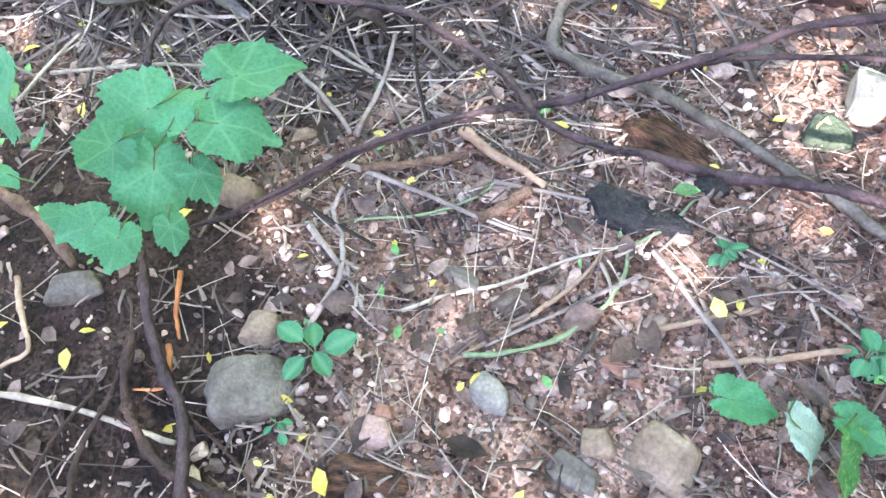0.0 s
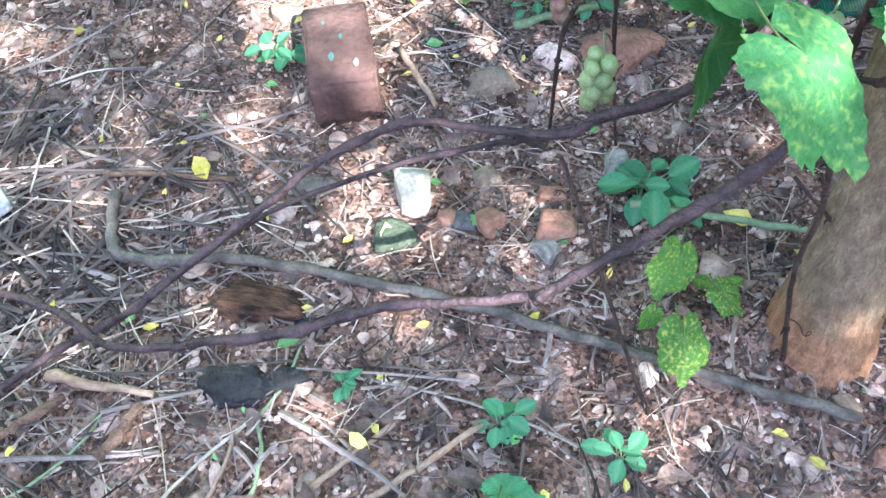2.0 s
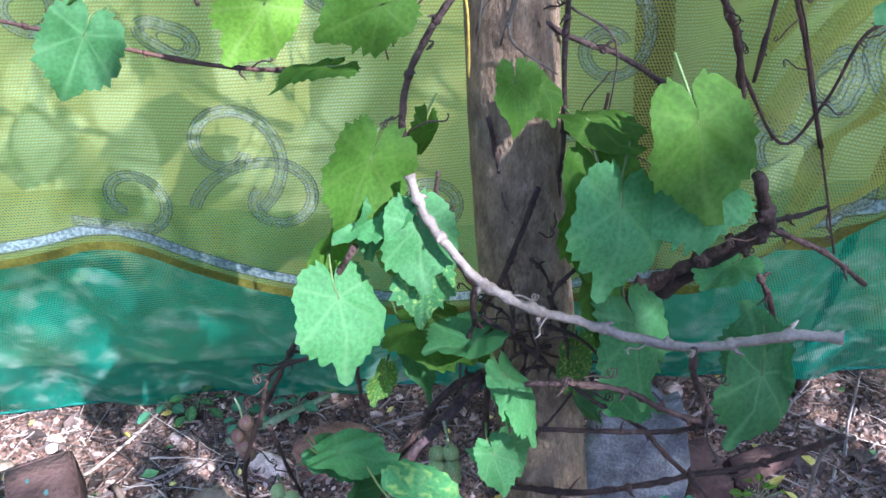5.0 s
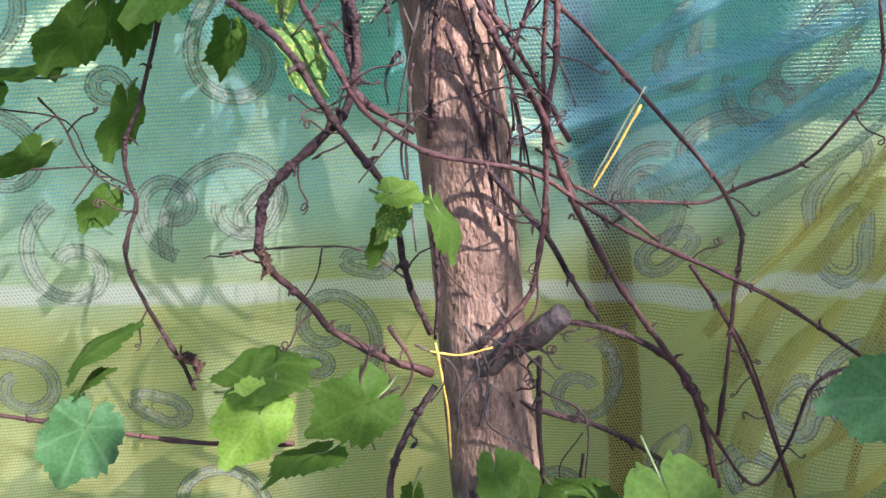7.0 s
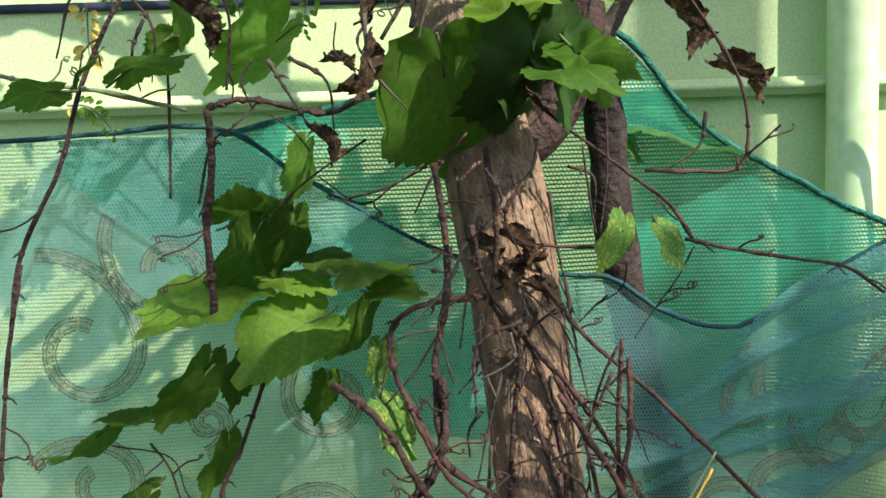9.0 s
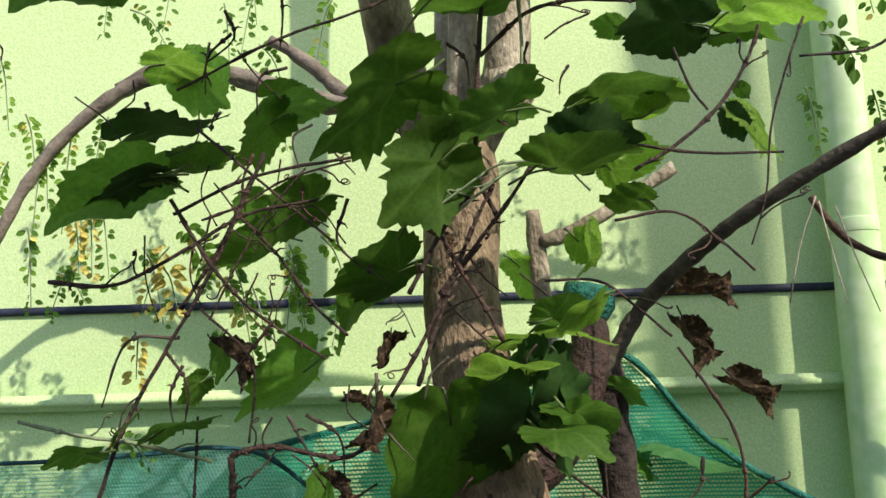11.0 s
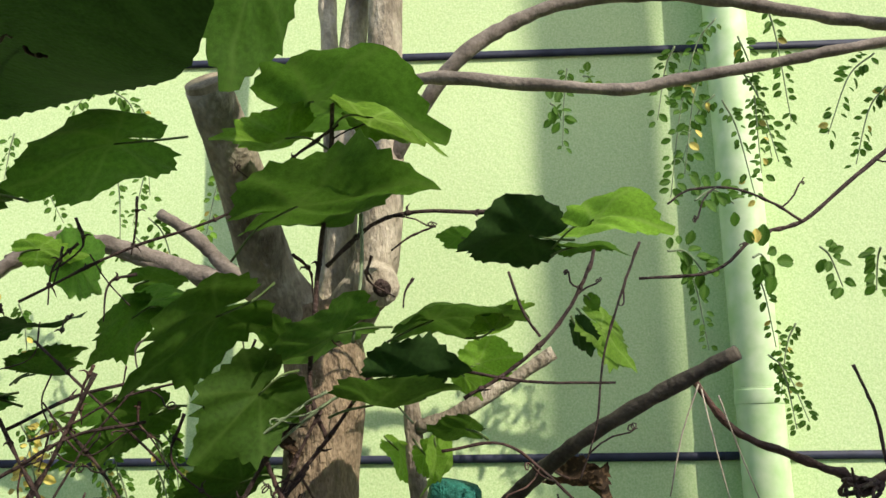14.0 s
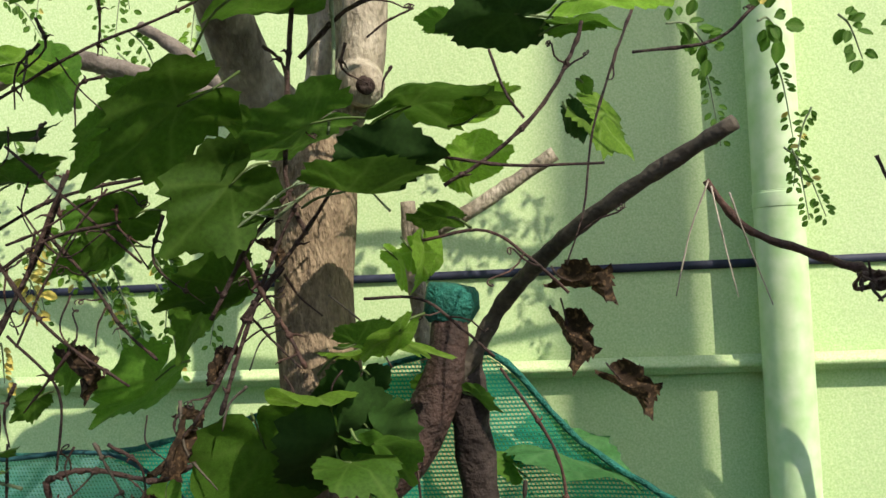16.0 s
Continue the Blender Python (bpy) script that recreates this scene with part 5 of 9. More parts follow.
stem([(-0.392, 1.020, 1.563), (-0.392, 1.030, 1.518), (-0.403, 1.040, 1.464), (-0.404, 1.050, 1.409), (-0.406, 1.060, 1.369)], 0.0034, 0.0036, bark_vine)
stem([(-0.392, 1.020, 1.563), (-0.366, 1.028, 1.571), (-0.336, 1.035, 1.568), (-0.289, 1.042, 1.557), (-0.257, 1.050, 1.570)], 0.0027, 0.0023, bark_vine)
stem([(-0.355, 1.000, 1.857), (-0.405, 1.000, 1.745), (-0.453, 1.000, 1.660), (-0.490, 1.000, 1.591), (-0.516, 1.000, 1.516), (-0.555, 1.000, 1.442), (-0.569, 1.000, 1.378)], 0.0020, 0.0022, bark_vine)
stem([(-0.556, 1.000, 1.432), (-0.573, 1.000, 1.357), (-0.585, 1.000, 1.276), (-0.592, 1.000, 1.224)], 0.0019, 0.0020, bark_vine)
stem([(-0.591, 1.000, 1.603), (-0.531, 1.000, 1.588), (-0.481, 1.000, 1.580), (-0.404, 1.000, 1.561)], 0.0019, 0.0019, stem_green)
stem([(-0.418, 1.000, 1.603), (-0.420, 1.000, 1.542), (-0.423, 1.000, 1.485)], 0.0012, 0.0012, bark_vine)
stem([(-0.567, 1.000, 1.736), (-0.501, 1.000, 1.731), (-0.435, 1.000, 1.762), (-0.373, 1.000, 1.796), (-0.301, 1.000, 1.809)], 0.0020, 0.0017, bark_vine)
stem([(-0.448, 1.000, 1.814), (-0.405, 1.000, 1.745), (-0.361, 1.000, 1.698), (-0.296, 1.000, 1.654)], 0.0020, 0.0014, bark_vine)
stem([(-0.387, 1.020, 1.802), (-0.342, 1.020, 1.753), (-0.312, 1.020, 1.709), (-0.277, 1.020, 1.676)], 0.0017, 0.0014, bark_vine)
stem([(-0.208, 1.000, 1.625), (-0.193, 1.000, 1.670), (-0.170, 1.000, 1.731), (-0.153, 1.000, 1.772), (-0.130, 1.000, 1.818)], 0.0020, 0.0017, bark_vine)
stem([(-0.135, 1.050, 1.614), (-0.088, 1.050, 1.557), (-0.024, 1.050, 1.505), (0.029, 1.050, 1.464), (0.055, 1.050, 1.425)], 0.0014, 0.0020, bark_vine)
stem([(0.046, 1.050, 1.428), (0.087, 1.050, 1.418), (0.148, 1.050, 1.406), (0.203, 1.050, 1.395), (0.240, 1.050, 1.369)], 0.0019, 0.0017, bark_red)
stem([(0.008, 1.050, 1.495), (0.053, 1.050, 1.492), (0.097, 1.050, 1.494), (0.107, 1.050, 1.526), (0.096, 1.050, 1.582), (0.050, 1.050, 1.656)], 0.0019, 0.0014, bark_red)
stem([(-0.080, 1.050, 1.727), (-0.025, 1.050, 1.725), (0.013, 1.050, 1.696), (0.045, 1.050, 1.667)], 0.0015, 0.0014, bark_vine)
stem([(-0.113, 1.050, 1.430), (-0.072, 1.050, 1.425), (-0.023, 1.050, 1.423)], 0.0014, 0.0017, bark_red)
stem([(-0.033, 1.040, 1.587), (-0.030, 1.040, 1.500), (-0.040, 1.040, 1.425)], 0.0012, 0.0010, bark_vine)
stem([(-0.271, 1.040, 1.479), (-0.233, 1.040, 1.488), (-0.200, 1.040, 1.508)], 0.0012, 0.0010, bark_vine)
stem([(-0.341, 1.040, 1.467), (-0.308, 1.040, 1.497), (-0.253, 1.040, 1.532)], 0.0012, 0.0010, bark_vine)
stem([(-0.409, 1.040, 1.478), (-0.400, 1.040, 1.517), (-0.391, 1.040, 1.546)], 0.0012, 0.0010, bark_vine)
stem([(-0.028, 1.000, 1.344), (-0.031, 1.000, 1.303), (-0.033, 1.000, 1.239), (-0.031, 1.000, 1.174), (-0.028, 1.000, 1.095)], 0.0020, 0.0022, bark_red)
stem([(-0.090, 1.000, 1.313), (-0.064, 1.000, 1.262), (-0.038, 1.000, 1.218), (-0.017, 1.000, 1.167), (0.010, 1.000, 1.098)], 0.0022, 0.0022, bark_red)
stem([(-0.027, 1.020, 1.334), (-0.044, 1.020, 1.299), (-0.057, 1.020, 1.245), (-0.055, 1.020, 1.195)], 0.0014, 0.0010, bark_red)
stem([(-0.075, 1.020, 1.342), (-0.068, 1.020, 1.278), (-0.052, 1.020, 1.212), (-0.036, 1.020, 1.137)], 0.0013, 0.0011, bark_vine)
stem([(-0.053, 1.040, 1.519), (-0.046, 1.040, 1.464), (-0.038, 1.040, 1.417)], 0.0010, 0.0009, bark_vine)
stem([(-0.545, 1.150, 1.218), (-0.484, 1.150, 1.202), (-0.467, 1.150, 1.157), (-0.428, 1.150, 1.127)], 0.0009, 0.0008, bark_vine)
stem([(-0.533, 1.150, 1.155), (-0.497, 1.150, 1.155), (-0.467, 1.150, 1.154)], 0.0008, 0.0007, bark_vine)
stem([(-0.305, 1.100, 1.499), (-0.263, 1.100, 1.470), (-0.230, 1.100, 1.488), (-0.196, 1.100, 1.506)], 0.0008, 0.0007, bark_vine)
stem([(0.055, 1.050, 1.421), (0.039, 1.050, 1.392), (0.017, 1.050, 1.363), (-0.004, 1.050, 1.334)], 0.0009, 0.0007, bark_vine)
stem([(-0.109, 1.050, 1.227), (-0.102, 1.050, 1.192), (-0.077, 1.050, 1.168), (-0.021, 1.050, 1.147), (0.048, 1.050, 1.107), (0.095, 1.050, 1.068)], 0.0018, 0.0018, bark_red)
stem([(0.064, 1.020, 1.228), (0.043, 1.020, 1.190), (0.016, 1.020, 1.140)], 0.0010, 0.0010, stem_green)
stem([(0.061, 1.020, 1.212), (0.039, 1.020, 1.171), (0.017, 1.020, 1.134)], 0.0013, 0.0012, twine_yellow)
stem([(-0.334, 1.050, 1.086), (-0.292, 1.050, 1.088), (-0.240, 1.050, 1.087), (-0.199, 1.050, 1.080), (-0.158, 1.050, 1.047)], 0.0012, 0.0010, bark_vine)
stem([(-0.488, 1.100, 1.235), (-0.470, 1.100, 1.207), (-0.457, 1.100, 1.167), (-0.421, 1.100, 1.136)], 0.0010, 0.0009, bark_vine)
stem([(-0.514, 1.100, 1.167), (-0.483, 1.100, 1.167), (-0.457, 1.100, 1.167)], 0.0008, 0.0007, bark_vine)
stem([(0.137, 1.060, 1.029), (0.168, 1.060, 0.986), (0.206, 1.060, 0.924), (0.244, 1.060, 0.829), (0.299, 1.060, 0.681), (0.329, 1.060, 0.600)], 0.0013, 0.0014, bark_red)
stem([(-0.234, 1.000, 1.103), (-0.242, 1.000, 1.075), (-0.263, 1.000, 1.044)], 0.0008, 0.0006, bark_vine)
stem([(-0.088, 0.970, 0.987), (-0.067, 0.970, 1.014), (-0.046, 0.970, 1.040), (-0.044, 0.970, 1.077)], 0.0014, 0.0010, bark_red)
stem([(-0.103, 0.970, 0.999), (-0.077, 0.970, 1.026), (-0.059, 0.970, 1.041)], 0.0012, 0.0009, bark_vine)
stem([(-0.417, 1.000, 1.792), (-0.382, 1.000, 1.804), (-0.331, 1.000, 1.831), (-0.269, 1.000, 1.847)], 0.0014, 0.0012, bark_vine)
stem([(-0.408, 1.000, 1.694), (-0.382, 1.000, 1.747), (-0.354, 1.000, 1.794), (-0.314, 1.000, 1.841)], 0.0013, 0.0011, bark_vine)
stem([(-0.234, 1.000, 1.616), (-0.200, 1.000, 1.672), (-0.178, 1.000, 1.718), (-0.144, 1.000, 1.759)], 0.0020, 0.0016, bark_vine)
stem([(-0.405, 1.000, 1.829), (-0.359, 1.000, 1.778), (-0.308, 1.000, 1.803), (-0.275, 1.000, 1.764)], 0.0010, 0.0008, bark_vine)
stem([(-0.182, 1.000, 1.771), (-0.166, 1.000, 1.738), (-0.141, 1.000, 1.696), (-0.126, 1.000, 1.665)], 0.0024, 0.0020, bark_red)
stem([(-0.417, 1.000, 1.705), (-0.366, 1.000, 1.651), (-0.369, 1.000, 1.577)], 0.0014, 0.0012, bark_vine)
stem([(-0.185, 0.980, 1.793), (-0.153, 0.980, 1.815), (-0.121, 0.980, 1.833), (-0.069, 0.980, 1.831), (-0.039, 0.980, 1.804)], 0.0012, 0.0010, stem_green)
# tendrils and thin stems among the upper leaves
stem([(-0.128, 1.020, 2.162), (-0.129, 1.020, 2.068), (-0.139, 1.020, 1.966), (-0.144, 1.020, 1.888), (-0.144, 1.020, 1.834), (-0.127, 1.020, 1.790)], 0.0024, 0.0027, bark_vine)
stem([(-0.137, 1.050, 1.969), (-0.089, 1.050, 2.013), (-0.041, 1.050, 2.027), (0.025, 1.050, 2.025), (0.079, 1.050, 2.027)], 0.0024, 0.0020, bark_vine)
stem([(-0.020, 1.050, 2.011), (-0.047, 1.050, 2.000), (-0.068, 1.050, 1.985)], 0.0012, 0.0010, bark_vine)
stem([(0.008, 1.000, 1.827), (0.057, 1.000, 1.856), (0.102, 1.000, 1.898), (0.131, 1.000, 1.947), (0.139, 1.000, 1.970)], 0.0020, 0.0019, bark_vine)
stem([(0.009, 1.000, 1.853), (0.073, 1.000, 1.842), (0.153, 1.000, 1.840)], 0.0016, 0.0012, bark_vine)
stem([(0.054, 1.000, 1.950), (0.067, 1.000, 1.910), (0.083, 1.000, 1.885)], 0.0014, 0.0014, bark_vine)
stem([(0.184, 1.000, 1.977), (0.169, 1.000, 1.941), (0.144, 1.000, 1.870), (0.133, 1.000, 1.801), (0.115, 1.000, 1.750)], 0.0014, 0.0008, bark_vine)
stem([(-0.452, 1.020, 1.803), (-0.372, 1.020, 1.839), (-0.267, 1.020, 1.856)], 0.0020, 0.0017, bark_vine)
stem([(-0.372, 1.020, 1.839), (-0.402, 1.020, 1.772), (-0.443, 1.020, 1.707)], 0.0020, 0.0020, bark_vine)
stem([(-0.430, 1.020, 1.892), (-0.372, 1.020, 1.841), (-0.291, 1.020, 1.770)], 0.0017, 0.0014, bark_vine)
stem([(-0.451, 1.020, 1.933), (-0.346, 1.020, 1.984), (-0.233, 1.020, 2.023), (-0.168, 1.020, 2.082), (-0.121, 1.020, 2.117)], 0.0017, 0.0014, bark_vine)
stem([(-0.177, 1.000, 1.783), (-0.120, 1.000, 1.827), (-0.090, 1.000, 1.837), (-0.063, 1.000, 1.829)], 0.0015, 0.0014, stem_green)
stem([(-0.096, 1.020, 2.018), (-0.095, 1.020, 1.958), (-0.103, 1.020, 1.884)], 0.0017, 0.0015, stem_green)
stem([(0.185, 1.020, 1.944), (0.259, 1.020, 1.950), (0.306, 1.020, 1.986), (0.351, 1.020, 1.999), (0.410, 1.020, 2.046), (0.475, 1.020, 2.096)], 0.0014, 0.0024, bark_vine)
stem([(0.344, 1.000, 1.994), (0.314, 1.000, 2.015), (0.277, 1.000, 2.030), (0.236, 1.000, 2.029), (0.214, 1.000, 2.015)], 0.0014, 0.0010, bark_vine)
stem([(-0.014, 1.000, 1.778), (0.045, 1.000, 1.784), (0.091, 1.000, 1.750), (0.116, 1.000, 1.725)], 0.0015, 0.0014, bark_red)
stem([(-0.186, 1.000, 1.712), (-0.149, 1.000, 1.758), (-0.112, 1.000, 1.806), (-0.068, 1.000, 1.870)], 0.0020, 0.0020, bark_vine)
stem([(-0.215, 1.000, 1.713), (-0.177, 1.000, 1.780), (-0.134, 1.000, 1.832)], 0.0024, 0.0020, bark_vine)
stem([(-0.277, 1.300, 1.786), (-0.264, 1.300, 1.742), (-0.245, 1.300, 1.721), (-0.229, 1.300, 1.685)], 0.0011, 0.0007, straw)
stem([(0.305, 1.300, 1.855), (0.279, 1.300, 1.791), (0.259, 1.300, 1.715)], 0.0011, 0.0007, straw)
stem([(0.308, 1.300, 1.848), (0.320, 1.300, 1.777), (0.333, 1.300, 1.711)], 0.0011, 0.0007, straw)
stem([(0.329, 1.300, 1.840), (0.348, 1.300, 1.776), (0.373, 1.300, 1.700)], 0.0011, 0.0007, straw)
# thin shaded stems about the trunk
stem([(-0.120, 0.985, 1.368), (-0.160, 0.985, 1.346), (-0.163, 0.985, 1.286)], 0.0020, 0.0007, bark_vine)
stem([(-0.178, 1.024, 1.433), (-0.179, 1.024, 1.421), (-0.182, 1.024, 1.410)], 0.0013, 0.0007, bark_red)
stem([(-0.155, 0.993, 1.374), (-0.154, 0.993, 1.363), (-0.165, 0.993, 1.355)], 0.0010, 0.0007, bark_dark)
stem([(-0.196, 0.973, 1.366), (-0.233, 0.973, 1.354), (-0.247, 0.973, 1.306)], 0.0011, 0.0007, bark_vine)
stem([(-0.117, 0.974, 1.490), (-0.134, 0.974, 1.461), (-0.119, 0.974, 1.423)], 0.0020, 0.0007, bark_red)
stem([(-0.125, 0.997, 1.495), (-0.119, 0.997, 1.481), (-0.115, 0.997, 1.465)], 0.0015, 0.0007, bark_red)
stem([(-0.109, 1.027, 1.374), (-0.124, 1.027, 1.336), (-0.158, 1.027, 1.309)], 0.0018, 0.0007, bark_vine)
stem([(-0.161, 1.021, 1.340), (-0.159, 1.021, 1.316), (-0.177, 1.021, 1.294)], 0.0019, 0.0007, bark_vine)
stem([(-0.158, 0.985, 1.398), (-0.193, 0.985, 1.372), (-0.182, 0.985, 1.314)], 0.0012, 0.0007, bark_red)
stem([(-0.131, 0.982, 1.358), (-0.129, 0.982, 1.334), (-0.158, 0.982, 1.317)], 0.0018, 0.0007, bark_dark)
stem([(-0.194, 1.024, 1.350), (-0.217, 1.024, 1.315), (-0.246, 1.024, 1.285)], 0.0010, 0.0007, bark_red)
stem([(-0.105, 1.010, 1.391), (-0.115, 1.010, 1.382), (-0.110, 1.010, 1.365)], 0.0018, 0.0007, bark_dark)
stem([(-0.167, 0.981, 1.440), (-0.187, 0.981, 1.400), (-0.218, 0.981, 1.367)], 0.0019, 0.0007, bark_dark)
stem([(-0.150, 0.970, 1.502), (-0.137, 0.970, 1.474), (-0.163, 0.970, 1.442)], 0.0018, 0.0007, bark_vine)
stem([(-0.097, 1.019, 1.527), (-0.108, 1.019, 1.494), (-0.145, 1.019, 1.477)], 0.0010, 0.0007, bark_dark)
stem([(-0.115, 0.998, 1.393), (-0.096, 0.998, 1.374), (-0.076, 0.998, 1.354)], 0.0010, 0.0007, bark_vine)
stem([(-0.340, 0.975, 1.689), (-0.362, 0.975, 1.662), (-0.385, 0.975, 1.635)], 0.0020, 0.0007, bark_red)
stem([(-0.271, 0.983, 1.629), (-0.272, 0.983, 1.603), (-0.246, 0.983, 1.583)], 0.0008, 0.0007, bark_vine)
stem([(-0.452, 1.006, 1.665), (-0.430, 1.006, 1.631), (-0.434, 1.006, 1.586)], 0.0018, 0.0007, bark_vine)
stem([(-0.344, 0.987, 1.601), (-0.353, 0.987, 1.582), (-0.345, 0.987, 1.558)], 0.0012, 0.0007, bark_vine)
stem([(-0.248, 1.003, 1.639), (-0.244, 1.003, 1.594), (-0.214, 1.003, 1.556)], 0.0020, 0.0007, bark_dark)
stem([(-0.313, 0.991, 1.602), (-0.282, 0.991, 1.581), (-0.277, 0.991, 1.537)], 0.0019, 0.0007, bark_vine)
stem([(-0.178, 0.987, 1.652), (-0.195, 0.987, 1.636), (-0.202, 0.987, 1.612)], 0.0016, 0.0007, bark_dark)
stem([(-0.333, 1.002, 1.602), (-0.317, 1.002, 1.574), (-0.301, 1.002, 1.546)], 0.0018, 0.0007, bark_dark)
stem([(0.069, 1.057, 1.548), (0.063, 1.057, 1.517), (0.034, 1.057, 1.496)], 0.0018, 0.0007, bark_dark)
stem([(-0.053, 1.035, 1.199), (-0.063, 1.035, 1.156), (-0.088, 1.035, 1.118)], 0.0011, 0.0007, bark_vine)
stem([(-0.026, 1.070, 1.280), (-0.001, 1.070, 1.244), (0.014, 1.070, 1.203)], 0.0013, 0.0007, bark_vine)
stem([(-0.061, 1.075, 1.501), (-0.036, 1.075, 1.490), (-0.035, 1.075, 1.452)], 0.0018, 0.0007, bark_vine)
stem([(-0.027, 1.060, 1.375), (-0.041, 1.060, 1.364), (-0.055, 1.060, 1.350)], 0.0012, 0.0007, bark_vine)
stem([(-0.005, 1.070, 1.406), (-0.011, 1.070, 1.380), (-0.037, 1.070, 1.364)], 0.0009, 0.0007, bark_vine)
stem([(-0.080, 0.976, 1.044), (-0.066, 0.976, 1.020), (-0.066, 0.976, 0.990)], 0.0012, 0.0007, bark_dark)
stem([(-0.039, 0.977, 0.952), (0.005, 0.977, 0.918), (0.006, 0.977, 0.840)], 0.0013, 0.0007, bark_vine)
stem([(-0.173, 0.953, 0.983), (-0.194, 0.953, 0.968), (-0.195, 0.953, 0.931)], 0.0012, 0.0007, bark_vine)
stem([(-0.104, 0.951, 1.007), (-0.102, 0.951, 0.987), (-0.114, 0.951, 0.969)], 0.0010, 0.0007, bark_dark)
stem([(-0.133, 0.945, 1.009), (-0.134, 0.945, 0.987), (-0.147, 0.945, 0.969)], 0.0010, 0.0007, bark_vine)
stem([(-0.103, 0.982, 0.970), (-0.114, 0.982, 0.951), (-0.121, 0.982, 0.931)], 0.0014, 0.0007, bark_dark)
stem([(-0.179, 0.982, 1.029), (-0.160, 0.982, 0.980), (-0.197, 0.982, 0.924)], 0.0020, 0.0007, bark_red)
stem([(-0.105, 0.997, 1.002), (-0.093, 0.997, 0.957), (-0.057, 0.997, 0.923)], 0.0018, 0.0007, bark_dark)
stem([(-0.195, 0.953, 1.027), (-0.211, 0.953, 0.978), (-0.200, 0.953, 0.919)], 0.0015, 0.0007, bark_vine)
stem([(-0.089, 0.962, 0.971), (-0.092, 0.962, 0.930), (-0.049, 0.962, 0.896)], 0.0020, 0.0007, bark_dark)
stem([(-0.040, 0.990, 0.980), (-0.049, 0.990, 0.972), (-0.044, 0.990, 0.954)], 0.0014, 0.0007, bark_vine)
stem([(-0.157, 0.962, 1.019), (-0.122, 0.962, 0.991), (-0.121, 0.962, 0.929)], 0.0014, 0.0007, bark_dark)
stem([(-0.066, 0.950, 1.016), (-0.049, 0.950, 0.996), (-0.030, 0.950, 0.977)], 0.0011, 0.0007, bark_dark)
stem([(-0.110, 0.980, 1.025), (-0.089, 0.980, 0.977), (-0.099, 0.980, 0.917)], 0.0017, 0.0007, bark_dark)
stem([(-0.135, 0.980, 1.230), (-0.167, 0.980, 1.200), (-0.197, 0.980, 1.167)], 0.0010, 0.0007, bark_dark)
stem([(-0.081, 1.020, 1.339), (-0.075, 1.020, 1.303), (-0.044, 1.020, 1.273)], 0.0012, 0.0007, bark_red)
stem([(-0.147, 1.005, 1.219), (-0.158, 1.005, 1.187), (-0.155, 1.005, 1.151)], 0.0017, 0.0007, bark_dark)
stem([(-0.124, 1.001, 1.116), (-0.126, 1.001, 1.078), (-0.099, 1.001, 1.042)], 0.0015, 0.0007, bark_vine)
stem([(-0.145, 0.979, 1.265), (-0.148, 0.979, 1.255), (-0.145, 0.979, 1.245)], 0.0013, 0.0007, bark_vine)
stem([(-0.165, 0.972, 1.164), (-0.161, 0.972, 1.154), (-0.152, 0.972, 1.148)], 0.0008, 0.0007, bark_vine)
stem([(-0.089, 0.990, 1.230), (-0.066, 0.990, 1.209), (-0.064, 0.990, 1.172)], 0.0019, 0.0007, bark_red)
stem([(-0.041, 0.982, 1.319), (-0.057, 0.982, 1.286), (-0.074, 0.982, 1.253)], 0.0019, 0.0007, bark_red)
stem([(-0.064, 1.027, 1.163), (-0.041, 1.027, 1.147), (-0.029, 1.027, 1.118)], 0.0016, 0.0007, bark_dark)
stem([(-0.034, 1.029, 1.175), (-0.010, 1.029, 1.158), (0.006, 1.029, 1.131)], 0.0012, 0.0007, bark_red)
stem([(-0.094, 1.008, 1.662), (-0.104, 1.008, 1.648), (-0.105, 1.008, 1.630)], 0.0012, 0.0007, bark_vine)
stem([(-0.173, 1.038, 1.834), (-0.185, 1.038, 1.818), (-0.180, 1.038, 1.795)], 0.0016, 0.0007, bark_red)
stem([(-0.160, 1.044, 1.536), (-0.189, 1.044, 1.502), (-0.211, 1.044, 1.462)], 0.0018, 0.0007, bark_red)
stem([(-0.107, 1.018, 1.732), (-0.073, 1.018, 1.702), (-0.049, 1.018, 1.662)], 0.0011, 0.0007, bark_dark)
stem([(-0.155, 1.026, 1.657), (-0.146, 1.026, 1.642), (-0.148, 1.026, 1.623)], 0.0011, 0.0007, bark_vine)
stem([(-0.246, 1.004, 1.633), (-0.255, 1.004, 1.614), (-0.242, 1.004, 1.591)], 0.0015, 0.0007, bark_vine)
stem([(-0.156, 1.041, 1.754), (-0.141, 1.041, 1.731), (-0.119, 1.041, 1.712)], 0.0016, 0.0007, bark_red)
stem([(-0.192, 1.045, 1.603), (-0.188, 1.045, 1.592), (-0.195, 1.045, 1.581)], 0.0008, 0.0007, bark_vine)
stem([(-0.186, 1.025, 1.715), (-0.162, 1.025, 1.688), (-0.137, 1.025, 1.663)], 0.0016, 0.0007, bark_vine)
stem([(-0.154, 1.045, 1.703), (-0.181, 1.045, 1.691), (-0.195, 1.045, 1.661)], 0.0009, 0.0007, bark_dark)
stem([(-0.429, 1.068, 1.811), (-0.434, 1.068, 1.786), (-0.439, 1.068, 1.761)], 0.0016, 0.0007, bark_vine)
stem([(-0.351, 1.060, 2.055), (-0.350, 1.060, 2.022), (-0.353, 1.060, 1.989)], 0.0017, 0.0007, bark_red)
stem([(-0.269, 1.054, 1.928), (-0.234, 1.054, 1.921), (-0.221, 1.054, 1.876)], 0.0016, 0.0007, bark_vine)
